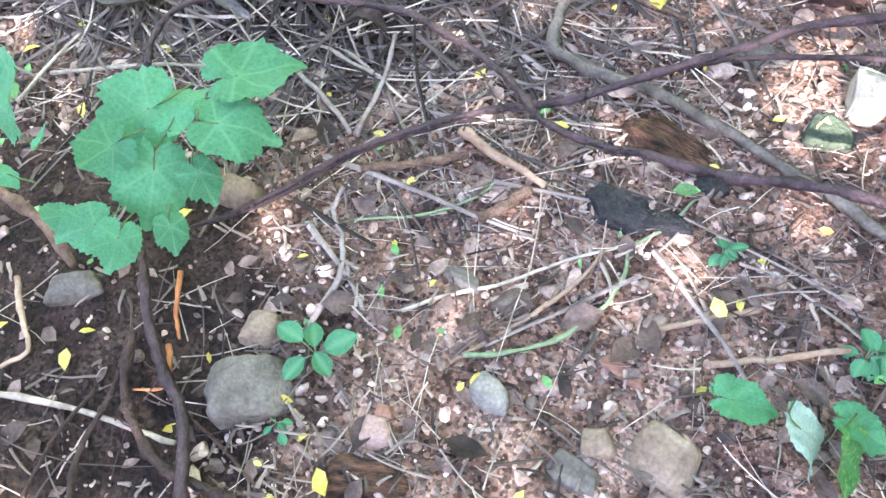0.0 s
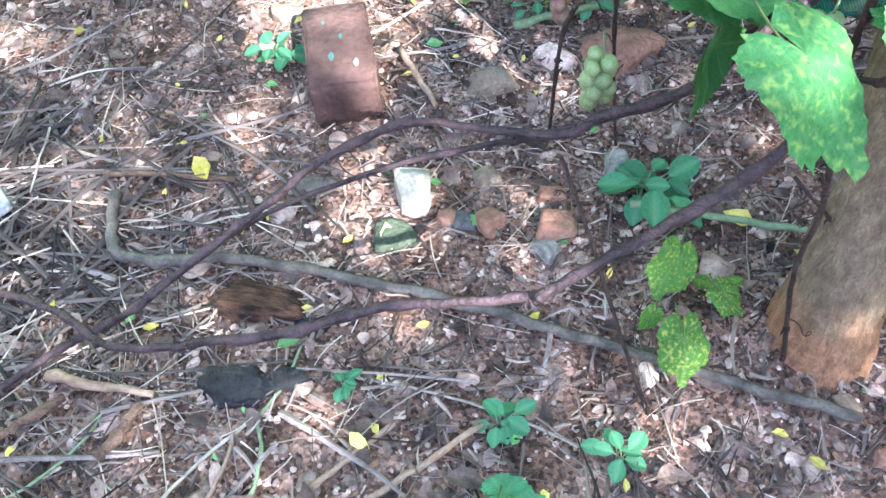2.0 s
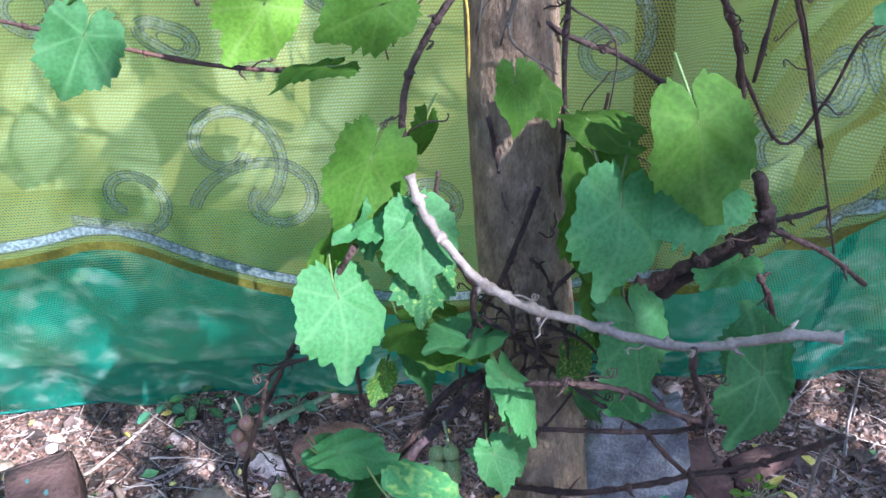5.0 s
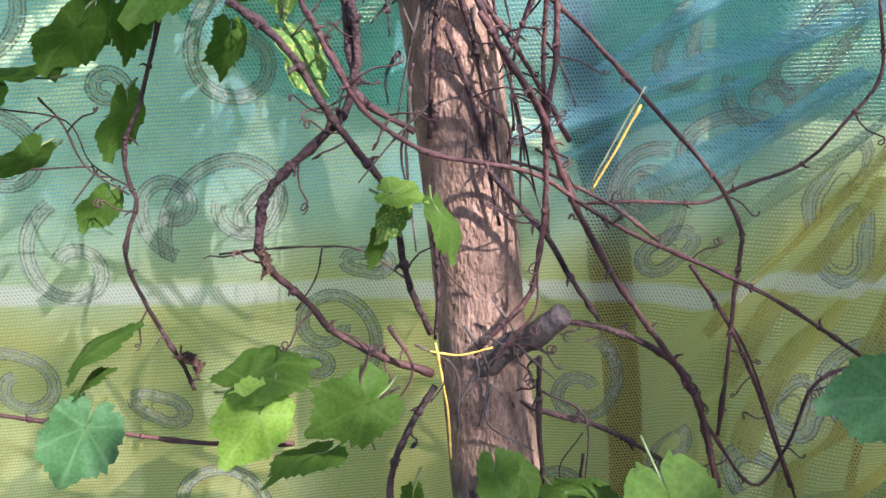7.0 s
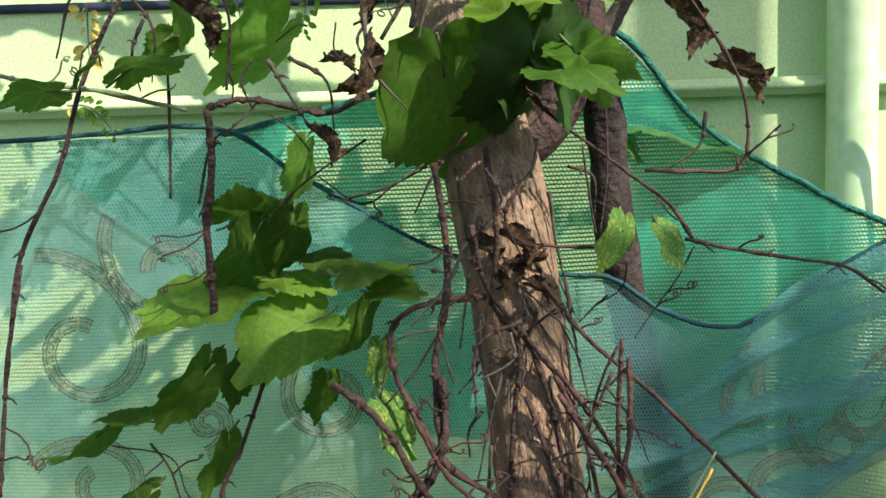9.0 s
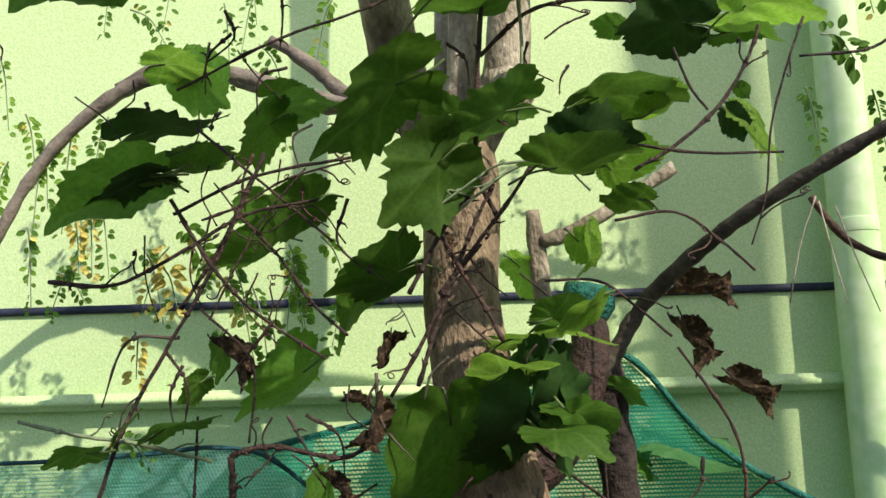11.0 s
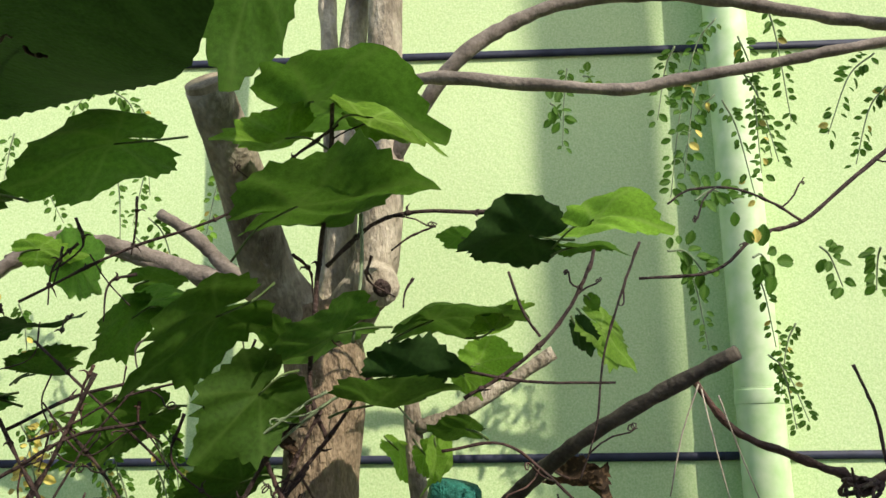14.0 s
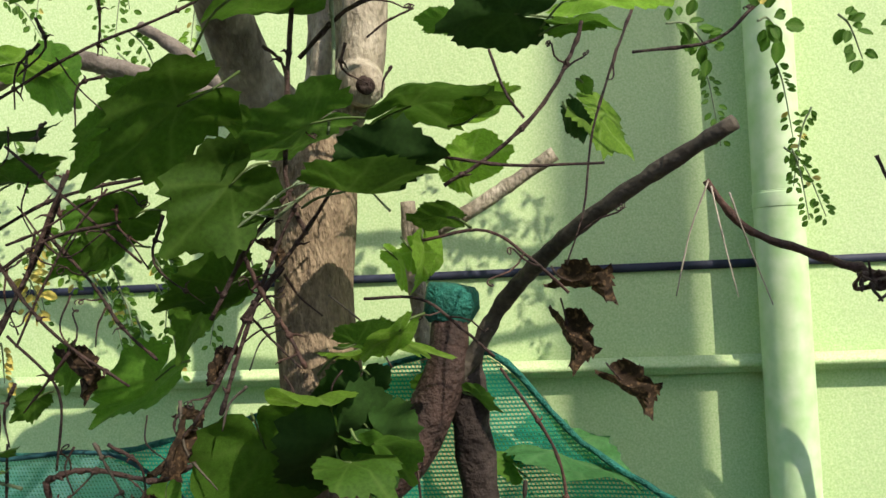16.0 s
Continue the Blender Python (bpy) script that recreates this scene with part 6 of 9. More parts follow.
stem([(-0.570, 1.047, 1.940), (-0.533, 1.047, 1.910), (-0.508, 1.047, 1.870)], 0.0010, 0.0007, bark_vine)
stem([(-0.279, 1.044, 1.818), (-0.289, 1.044, 1.770), (-0.238, 1.044, 1.728)], 0.0020, 0.0007, bark_vine)
stem([(-0.400, 1.062, 1.991), (-0.378, 1.062, 1.960), (-0.351, 1.062, 1.933)], 0.0010, 0.0007, bark_vine)
stem([(-0.368, 1.027, 1.742), (-0.379, 1.027, 1.707), (-0.348, 1.027, 1.670)], 0.0010, 0.0007, bark_red)
stem([(-0.343, 1.051, 1.730), (-0.353, 1.051, 1.711), (-0.356, 1.051, 1.689)], 0.0012, 0.0007, bark_red)
stem([(-0.432, 1.026, 1.776), (-0.436, 1.026, 1.741), (-0.422, 1.026, 1.705)], 0.0011, 0.0007, bark_red)
stem([(-0.377, 1.043, 1.869), (-0.388, 1.043, 1.840), (-0.385, 1.043, 1.808)], 0.0019, 0.0007, bark_red)
stem([(-0.484, 1.028, 1.784), (-0.482, 1.028, 1.740), (-0.468, 1.028, 1.696)], 0.0009, 0.0007, bark_vine)
stem([(-0.519, 1.075, 1.966), (-0.518, 1.075, 1.944), (-0.538, 1.075, 1.928)], 0.0011, 0.0007, bark_vine)
stem([(-0.325, 1.039, 1.833), (-0.323, 1.039, 1.807), (-0.298, 1.039, 1.788)], 0.0018, 0.0007, bark_red)
stem([(-0.344, 1.074, 1.559), (-0.324, 1.074, 1.544), (-0.309, 1.074, 1.524)], 0.0011, 0.0007, bark_vine)
stem([(-0.289, 1.063, 1.913), (-0.300, 1.063, 1.882), (-0.273, 1.063, 1.848)], 0.0020, 0.0007, bark_red)
stem([(-0.460, 1.079, 1.653), (-0.473, 1.079, 1.621), (-0.467, 1.079, 1.586)], 0.0019, 0.0007, bark_vine)
stem([(-0.449, 1.035, 1.680), (-0.502, 1.035, 1.677), (-0.526, 1.035, 1.613)], 0.0020, 0.0007, bark_dark)
stem([(-0.428, 1.023, 1.912), (-0.434, 1.023, 1.875), (-0.484, 1.023, 1.860)], 0.0008, 0.0007, bark_vine)
stem([(-0.044, 1.050, 1.955), (-0.053, 1.050, 1.940), (-0.055, 1.050, 1.923)], 0.0015, 0.0007, bark_vine)
stem([(-0.396, 1.026, 1.995), (-0.421, 1.026, 1.970), (-0.423, 1.026, 1.930)], 0.0019, 0.0007, bark_vine)
stem([(-0.422, 1.079, 1.928), (-0.431, 1.079, 1.920), (-0.433, 1.079, 1.906)], 0.0020, 0.0007, bark_dark)
stem([(-0.232, 1.067, 1.839), (-0.211, 1.067, 1.814), (-0.230, 1.067, 1.776)], 0.0020, 0.0007, bark_dark)
stem([(-0.344, 1.057, 1.967), (-0.374, 1.057, 1.957), (-0.377, 1.057, 1.916)], 0.0020, 0.0007, bark_vine)
stem([(-0.316, 1.051, 1.901), (-0.337, 1.051, 1.887), (-0.331, 1.051, 1.853)], 0.0016, 0.0007, bark_dark)
stem([(-0.407, 1.038, 2.026), (-0.397, 1.038, 1.995), (-0.428, 1.038, 1.967)], 0.0019, 0.0007, bark_vine)
stem([(-0.430, 1.060, 2.000), (-0.433, 1.060, 1.977), (-0.438, 1.060, 1.954)], 0.0018, 0.0007, bark_dark)
stem([(-0.087, 1.037, 1.977), (-0.091, 1.037, 1.952), (-0.062, 1.037, 1.933)], 0.0019, 0.0007, bark_vine)
stem([(-0.505, 1.077, 1.941), (-0.503, 1.077, 1.932), (-0.511, 1.077, 1.924)], 0.0019, 0.0007, bark_vine)
stem([(-0.191, 1.040, 1.852), (-0.192, 1.040, 1.824), (-0.158, 1.040, 1.804)], 0.0012, 0.0007, bark_vine)
stem([(-0.172, 1.044, 1.982), (-0.153, 1.044, 1.964), (-0.149, 1.044, 1.935)], 0.0020, 0.0007, bark_red)
stem([(-0.216, 1.073, 1.896), (-0.225, 1.073, 1.865), (-0.217, 1.073, 1.832)], 0.0014, 0.0007, bark_red)
stem([(-0.650, 1.032, 1.999), (-0.643, 1.032, 1.990), (-0.644, 1.032, 1.978)], 0.0011, 0.0007, bark_vine)
stem([(-0.355, 1.072, 1.870), (-0.357, 1.072, 1.852), (-0.360, 1.072, 1.834)], 0.0011, 0.0007, bark_red)
stem([(-0.426, 1.054, 1.863), (-0.435, 1.054, 1.831), (-0.418, 1.054, 1.796)], 0.0010, 0.0007, bark_vine)
stem([(-0.009, 1.039, 0.751), (0.011, 1.039, 0.742), (0.016, 1.039, 0.709)], 0.0015, 0.0007, bark_vine)
stem([(0.020, 1.041, 0.859), (-0.005, 1.041, 0.808), (0.038, 1.041, 0.731)], 0.0009, 0.0007, bark_vine)
stem([(-0.052, 1.035, 0.744), (-0.064, 1.035, 0.703), (-0.037, 1.035, 0.652)], 0.0018, 0.0007, bark_vine)
stem([(-0.073, 1.041, 0.860), (-0.056, 1.041, 0.833), (-0.059, 1.041, 0.795)], 0.0019, 0.0007, bark_vine)
stem([(0.017, 1.026, 0.843), (0.018, 1.026, 0.794), (0.071, 1.026, 0.759)], 0.0020, 0.0007, bark_red)
stem([(-0.113, 1.033, 0.969), (-0.122, 1.033, 0.958), (-0.126, 1.033, 0.942)], 0.0010, 0.0007, bark_red)
stem([(-0.048, 0.891, 0.600), (-0.072, 0.891, 0.595), (-0.083, 0.891, 0.558)], 0.0020, 0.0010, bark_vine)
stem([(-0.068, 0.872, 0.667), (-0.064, 0.872, 0.635), (-0.077, 0.872, 0.604)], 0.0018, 0.0010, bark_vine)
stem([(-0.057, 0.879, 0.705), (-0.037, 0.879, 0.654), (-0.028, 0.879, 0.595)], 0.0026, 0.0010, bark_vine)
stem([(-0.098, 0.890, 0.724), (-0.089, 0.890, 0.677), (-0.085, 0.890, 0.625)], 0.0025, 0.0010, bark_vine)
stem([(-0.095, 0.887, 0.659), (-0.098, 0.887, 0.628), (-0.104, 0.887, 0.595)], 0.0015, 0.0010, bark_vine)
stem([(0.002, 0.931, 0.553), (0.014, 0.931, 0.529), (0.008, 0.931, 0.499)], 0.0023, 0.0010, bark_vine)
stem([(-0.067, 0.931, 0.711), (-0.052, 0.931, 0.692), (-0.043, 0.931, 0.667)], 0.0024, 0.0010, bark_vine)
stem([(-0.127, 0.893, 0.660), (-0.140, 0.893, 0.612), (-0.139, 0.893, 0.553)], 0.0020, 0.0010, bark_vine)
stem([(-0.055, 0.934, 0.583), (-0.050, 0.934, 0.560), (-0.050, 0.934, 0.537)], 0.0015, 0.0010, bark_vine)
stem([(-0.002, 0.901, 0.579), (-0.028, 0.901, 0.525), (-0.059, 0.901, 0.469)], 0.0018, 0.0010, bark_vine)
stem([(-0.071, 0.895, 0.626), (-0.077, 0.895, 0.563), (-0.100, 0.895, 0.499)], 0.0019, 0.0010, bark_vine)
stem([(-0.071, 0.871, 0.680), (-0.023, 0.871, 0.655), (0.020, 0.871, 0.601)], 0.0026, 0.0010, bark_vine)
stem([(-0.120, 0.913, 0.676), (-0.089, 0.913, 0.650), (-0.079, 0.913, 0.594)], 0.0017, 0.0010, bark_vine)
stem([(-0.030, 0.897, 0.722), (-0.048, 0.897, 0.696), (-0.049, 0.897, 0.656)], 0.0022, 0.0010, bark_vine)
stem([(-0.072, 0.918, 0.659), (-0.051, 0.918, 0.595), (0.022, 0.918, 0.573)], 0.0016, 0.0010, bark_vine)
stem([(-0.047, 0.890, 0.630), (-0.088, 0.890, 0.614), (-0.099, 0.890, 0.541)], 0.0024, 0.0010, bark_vine)
# low stems that reach over the soil to the trunk
stem([(-1.185, 0.200, 0.030), (-1.145, 0.267, 0.050), (-1.095, 0.383, 0.070), (-1.028, 0.479, 0.090), (-0.966, 0.541, 0.110), (-0.894, 0.595, 0.130), (-0.824, 0.671, 0.160), (-0.750, 0.752, 0.190), (-0.687, 0.819, 0.220), (-0.586, 0.880, 0.245), (-0.471, 0.877, 0.260), (-0.387, 0.870, 0.280), (-0.346, 0.883, 0.310), (-0.263, 0.882, 0.370), (-0.190, 0.889, 0.480), (-0.048, 1.010, 0.550)], 0.0043, 0.0065, bark_runner)
stem([(-1.213, 0.153, 0.030), (-1.145, 0.263, 0.040), (-1.090, 0.398, 0.060), (-1.029, 0.478, 0.080), (-0.974, 0.546, 0.100), (-0.900, 0.610, 0.110), (-0.829, 0.700, 0.130), (-0.744, 0.784, 0.150), (-0.586, 0.861, 0.190), (-0.451, 0.900, 0.220), (-0.452, 0.878, 0.240), (-0.363, 0.894, 0.280), (-0.292, 0.898, 0.320)], 0.0032, 0.0043, bark_runner)
stem([(-1.418, 0.253, 0.060), (-1.468, 0.310, 0.090), (-1.497, 0.373, 0.090), (-1.476, 0.430, 0.090), (-1.429, 0.475, 0.090), (-1.314, 0.541, 0.095), (-1.196, 0.593, 0.105), (-1.080, 0.590, 0.130), (-0.955, 0.567, 0.160), (-0.867, 0.532, 0.180), (-0.771, 0.542, 0.200), (-0.736, 0.546, 0.220), (-0.643, 0.566, 0.240), (-0.539, 0.611, 0.260), (-0.445, 0.627, 0.280), (-0.369, 0.641, 0.300), (-0.373, 0.634, 0.310), (-0.310, 0.683, 0.330), (-0.232, 0.741, 0.360), (-0.164, 0.787, 0.420), (-0.125, 0.846, 0.440)], 0.0043, 0.0065, bark_runner)
# stems hanging between the trunk and the soil
stem([(-0.123, 0.800, 0.397), (-0.107, 0.793, 0.307), (-0.103, 0.787, 0.202), (-0.078, 0.780, 0.079), (-0.035, 0.773, -0.112), (0.023, 0.767, -0.340), (0.077, 0.760, -0.482)], 0.0032, 0.0032, bark_vine)
stem([(-0.126, 0.860, 0.278), (-0.043, 0.848, 0.193), (0.066, 0.836, 0.070), (0.113, 0.824, 0.008), (0.197, 0.812, -0.132), (0.252, 0.800, -0.269)], 0.0024, 0.0027, bark_vine)
stem([(-0.388, 0.850, 0.262), (-0.341, 0.800, 0.187), (-0.273, 0.720, 0.069), (-0.224, 0.660, 0.003), (-0.161, 0.600, -0.040)], 0.0027, 0.0027, bark_vine)
stem([(-0.237, 0.880, 0.773), (-0.292, 0.900, 0.669), (-0.328, 0.920, 0.586), (-0.371, 0.940, 0.481), (-0.399, 0.960, 0.394), (-0.415, 0.980, 0.308), (-0.422, 1.000, 0.132)], 0.0030, 0.0027, bark_vine)
stem([(-0.282, 0.900, 0.622), (-0.326, 0.900, 0.608), (-0.343, 0.900, 0.584), (-0.359, 0.900, 0.520)], 0.0020, 0.0020, bark_vine)
stem([(-0.354, 0.920, 0.496), (-0.353, 0.963, 0.379), (-0.343, 1.007, 0.227), (-0.327, 1.050, 0.061)], 0.0027, 0.0020, bark_vine)
stem([(-0.186, 0.900, 0.834), (-0.175, 0.885, 0.806), (-0.156, 0.870, 0.780), (-0.123, 0.855, 0.744), (-0.080, 0.840, 0.725), (-0.033, 0.825, 0.718), (0.013, 0.810, 0.710), (0.060, 0.795, 0.711), (0.097, 0.780, 0.730), (0.129, 0.765, 0.749), (0.159, 0.750, 0.758)], 0.0040, 0.0046, bark_grey)
stem([(0.056, 0.790, 0.714), (0.062, 0.790, 0.680), (0.083, 0.790, 0.633), (0.078, 0.790, 0.619), (0.036, 0.790, 0.641), (0.007, 0.790, 0.662), (-0.038, 0.790, 0.677), (-0.091, 0.790, 0.680)], 0.0030, 0.0027, bark_vine)
stem([(-0.120, 0.900, 0.666), (-0.076, 0.888, 0.634), (-0.048, 0.875, 0.612), (-0.001, 0.862, 0.573), (0.046, 0.850, 0.545), (0.072, 0.838, 0.516), (0.130, 0.825, 0.450), (0.177, 0.812, 0.366), (0.215, 0.800, 0.246)], 0.0024, 0.0027, bark_vine)
stem([(-0.069, 0.870, 0.529), (-0.017, 0.847, 0.548), (0.058, 0.823, 0.568), (0.097, 0.800, 0.602)], 0.0024, 0.0027, bark_vine)
stem([(-0.111, 0.900, 0.400), (-0.058, 0.879, 0.414), (-0.012, 0.857, 0.431), (0.051, 0.836, 0.466), (0.096, 0.814, 0.508), (0.146, 0.793, 0.547), (0.181, 0.771, 0.597), (0.194, 0.750, 0.636)], 0.0035, 0.0027, bark_vine)
stem([(-0.081, 0.880, 0.266), (-0.029, 0.872, 0.232), (0.031, 0.865, 0.204), (0.100, 0.857, 0.214), (0.163, 0.850, 0.249), (0.215, 0.842, 0.306), (0.250, 0.835, 0.381), (0.237, 0.827, 0.490), (0.236, 0.820, 0.548)], 0.0024, 0.0024, bark_grey)
stem([(0.038, 0.930, 0.658), (0.077, 0.920, 0.694), (0.118, 0.900, 0.740), (0.145, 0.890, 0.768), (0.135, 0.885, 0.794), (0.119, 0.880, 0.833)], 0.0070, 0.0059, bark_vine)
stem([(0.064, 0.930, 0.659), (0.106, 0.910, 0.711), (0.143, 0.890, 0.772)], 0.0070, 0.0065, bark_vine)
stem([(0.130, 0.930, 0.730), (0.159, 0.930, 0.698), (0.191, 0.930, 0.644), (0.208, 0.930, 0.594)], 0.0032, 0.0027, bark_vine)
stem([(0.166, 0.930, 0.747), (0.195, 0.930, 0.752), (0.222, 0.930, 0.763)], 0.0027, 0.0020, bark_vine)
stem([(0.148, 0.900, 0.763), (0.212, 0.900, 0.730), (0.268, 0.900, 0.685)], 0.0027, 0.0027, bark_vine)
stem([(-0.058, 0.950, 0.582), (-0.086, 0.950, 0.551), (-0.103, 0.950, 0.510), (-0.104, 0.950, 0.418), (-0.100, 0.950, 0.336)], 0.0038, 0.0043, bark_vine)
stem([(-0.014, 0.950, 0.612), (-0.064, 0.950, 0.582), (-0.093, 0.950, 0.551)], 0.0049, 0.0049, bark_vine)
stem([(-0.117, 0.930, 0.643), (-0.097, 0.930, 0.683), (-0.080, 0.930, 0.739), (-0.065, 0.930, 0.796)], 0.0027, 0.0027, bark_vine)
stem([(-0.159, 0.930, 0.818), (-0.164, 0.930, 0.781), (-0.173, 0.930, 0.741), (-0.197, 0.930, 0.723)], 0.0020, 0.0020, bark_vine)
stem([(-0.254, 0.970, 0.537), (-0.253, 0.970, 0.494), (-0.248, 0.970, 0.449)], 0.0024, 0.0027, bark_vine)
stem([(-0.232, 0.900, 0.417), (-0.192, 0.900, 0.491), (-0.156, 0.900, 0.557), (-0.116, 0.900, 0.587)], 0.0043, 0.0043, bark_vine)
stem([(-0.904, -0.089, 0.050), (-0.986, -0.023, 0.050), (-1.052, -0.002, 0.050), (-1.132, 0.032, 0.050), (-1.224, 0.089, 0.050)], 0.0086, 0.0065, bark_runner)
stem([(-0.857, -0.043, 0.040), (-0.909, -0.064, 0.040), (-0.980, -0.081, 0.040), (-1.073, -0.057, 0.040), (-1.136, 0.003, 0.040)], 0.0065, 0.0059, bark_vine)
stem([(-1.022, -0.191, 0.030), (-1.064, -0.144, 0.030), (-1.098, -0.064, 0.030), (-1.145, -0.001, 0.030)], 0.0043, 0.0043, bark_vine)
stem([(-1.486, -0.006, 0.080), (-1.368, 0.018, 0.080), (-1.254, 0.010, 0.080)], 0.0076, 0.0065, bark_brown)
stem([(-1.078, -0.230, 0.020), (-1.112, -0.154, 0.020), (-1.122, -0.081, 0.020)], 0.0027, 0.0027, bark_vine)
# leaves low on the vine
leaf((-0.191, 0.751, 0.552), (0.737, -0.371, -0.565), (0.527, -0.208, 0.824), 0.106, leaf_pale)
leaf((-0.255, 0.864, 0.727), (0.159, -0.669, -0.726), (0.523, -0.567, 0.637), 0.076, leaf_low)
leaf((-0.173, 0.890, 0.738), (-0.102, -0.675, -0.731), (0.313, -0.719, 0.620), 0.056, leaf_pale)
leaf((-0.207, 0.908, 0.798), (-0.833, -0.536, -0.139), (0.012, -0.268, 0.963), 0.058, leaf_low)
leaf((-0.125, 0.889, 0.643), (-0.840, -0.534, 0.095), (0.013, 0.156, 0.988), 0.062, leaf_low)
leaf((-0.221, 0.936, 0.554), (-0.356, -0.634, -0.686), (0.749, -0.632, 0.196), 0.036, leaf_spot)
leaf((-0.278, 0.867, 0.515), (0.919, -0.378, 0.110), (-0.026, 0.221, 0.975), 0.064, leaf_low)
leaf((-0.255, 0.852, 0.462), (-0.273, -0.653, -0.707), (0.860, -0.494, 0.124), 0.067, leaf_low)
leaf((-0.096, 0.849, 0.613), (0.561, -0.560, -0.609), (0.760, 0.057, 0.648), 0.060, leaf_low)
leaf((-0.092, 0.869, 0.505), (-0.188, -0.666, -0.722), (0.592, -0.663, 0.458), 0.048, leaf_low)
leaf((-0.006, 0.854, 0.823), (-0.188, -0.666, -0.722), (0.431, -0.716, 0.549), 0.079, leaf_low)
leaf((0.021, 0.855, 0.687), (0.159, -0.669, -0.726), (0.433, -0.614, 0.660), 0.082, leaf_low)
leaf((-0.024, 0.887, 0.622), (-0.102, -0.675, -0.731), (0.713, -0.562, 0.420), 0.041, leaf_spot)
leaf((0.022, 0.874, 0.569), (0.964, -0.264, -0.007), (0.029, 0.078, 0.997), 0.051, leaf_low)
leaf((0.138, 0.813, 0.654), (-0.356, -0.634, -0.686), (0.410, -0.766, 0.495), 0.074, leaf_low)
leaf((0.150, 0.838, 0.634), (-0.159, 0.669, 0.726), (-0.788, -0.529, 0.315), 0.066, leaf_low)
leaf((0.071, 0.864, 0.826), (-0.944, -0.197, -0.264), (-0.165, -0.409, 0.897), 0.073, leaf_low)
leaf((0.130, 0.909, 0.712), (-0.758, -0.652, 0.024), (0.012, 0.024, 1.000), 0.052, leaf_low)
leaf((-0.120, 0.829, 0.540), (-0.982, 0.125, 0.140), (-0.079, -0.952, 0.296), 0.019, leaf_pale)
leaf((-0.012, 0.880, 0.714), (0.366, -0.015, -0.930), (0.786, -0.530, 0.318), 0.082, leaf_dark)
leaf((-0.179, 0.930, 0.630), (0.885, -0.466, 0.003), (0.000, 0.008, 1.000), 0.079, leaf_dark)
leaf((-0.021, 0.908, 0.608), (-0.182, -0.700, -0.691), (0.604, -0.634, 0.483), 0.045, leaf_spot)
leaf((-0.097, 0.850, 0.627), (0.415, -0.640, -0.647), (0.738, -0.178, 0.650), 0.057, leaf_low)
leaf((-0.111, 0.828, 0.541), (0.334, -0.664, -0.669), (0.427, -0.526, 0.736), 0.044, leaf_low)
leaf((-0.271, 0.844, 0.536), (0.970, -0.223, 0.094), (-0.031, 0.268, 0.963), 0.062, leaf_low)
leaf((-0.255, 0.830, 0.486), (-0.182, -0.700, -0.691), (0.860, -0.453, 0.233), 0.055, leaf_low)
leaf((-0.192, 0.929, 0.589), (0.487, -0.591, -0.643), (0.758, -0.080, 0.648), 0.056, leaf_low)
leaf((-0.215, 0.957, 0.712), (0.159, -0.669, -0.726), (0.792, -0.353, 0.499), 0.036, leaf_spot)
leaf((-0.011, 0.906, 0.537), (0.487, -0.591, -0.643), (0.700, -0.175, 0.692), 0.040, leaf_low)
leaf((-0.204, 0.952, 0.969), (-0.897, -0.143, -0.418), (0.059, -0.976, 0.207), 0.063, leaf_dark)
leaf((-0.257, 0.979, 0.903), (-0.816, -0.574, 0.062), (-0.016, 0.130, 0.991), 0.058, leaf_dark)
leaf((-0.219, 0.909, 0.846), (-0.328, -0.425, -0.844), (0.500, -0.836, 0.227), 0.076, leaf_dark)
leaf((-0.180, 0.888, 0.789), (0.101, -0.480, -0.872), (0.360, -0.799, 0.481), 0.062, leaf_low)
leaf((-0.214, 0.905, 0.791), (-0.244, -0.443, -0.863), (0.634, -0.746, 0.204), 0.043, leaf_low)
leaf((-0.305, 0.960, 1.001), (0.829, 0.558, 0.039), (0.014, -0.092, 0.996), 0.068, leaf_dark)
leaf((-0.297, 0.935, 0.978), (-0.560, -0.353, -0.749), (0.287, -0.931, 0.224), 0.057, leaf_sunlit)
leaf((-0.492, 1.057, 0.907), (-0.408, -0.404, -0.818), (0.324, -0.902, 0.284), 0.067, leaf_low)
leaf((-0.095, 0.906, 0.916), (0.101, -0.480, -0.872), (0.531, -0.715, 0.455), 0.044, leaf_dark)
leaf((-0.069, 0.924, 0.902), (0.434, -0.458, -0.776), (0.584, -0.512, 0.630), 0.034, leaf_dark)
leaf((0.052, 0.871, 0.893), (0.187, -0.480, -0.857), (0.229, -0.827, 0.513), 0.083, leaf_dark)
leaf((-0.015, 0.892, 0.817), (0.101, -0.480, -0.872), (0.531, -0.715, 0.455), 0.093, leaf_dark)
leaf((-0.020, 0.946, 0.857), (0.466, -0.882, 0.067), (0.150, 0.154, 0.977), 0.068, leaf_dark)
leaf((0.234, 0.850, 0.995), (-0.992, 0.022, -0.127), (-0.028, -0.999, 0.046), 0.067, leaf_low)
leaf((0.029, 0.926, 0.786), (0.434, -0.458, -0.776), (0.584, -0.512, 0.630), 0.045, leaf_dark)
leaf((-0.171, 0.976, 0.835), (-0.408, -0.404, -0.818), (0.801, -0.588, -0.109), 0.054, leaf_dark)
leaf((-0.262, 0.905, 0.762), (-0.560, -0.353, -0.749), (0.674, -0.720, -0.164), 0.047, leaf_dark)
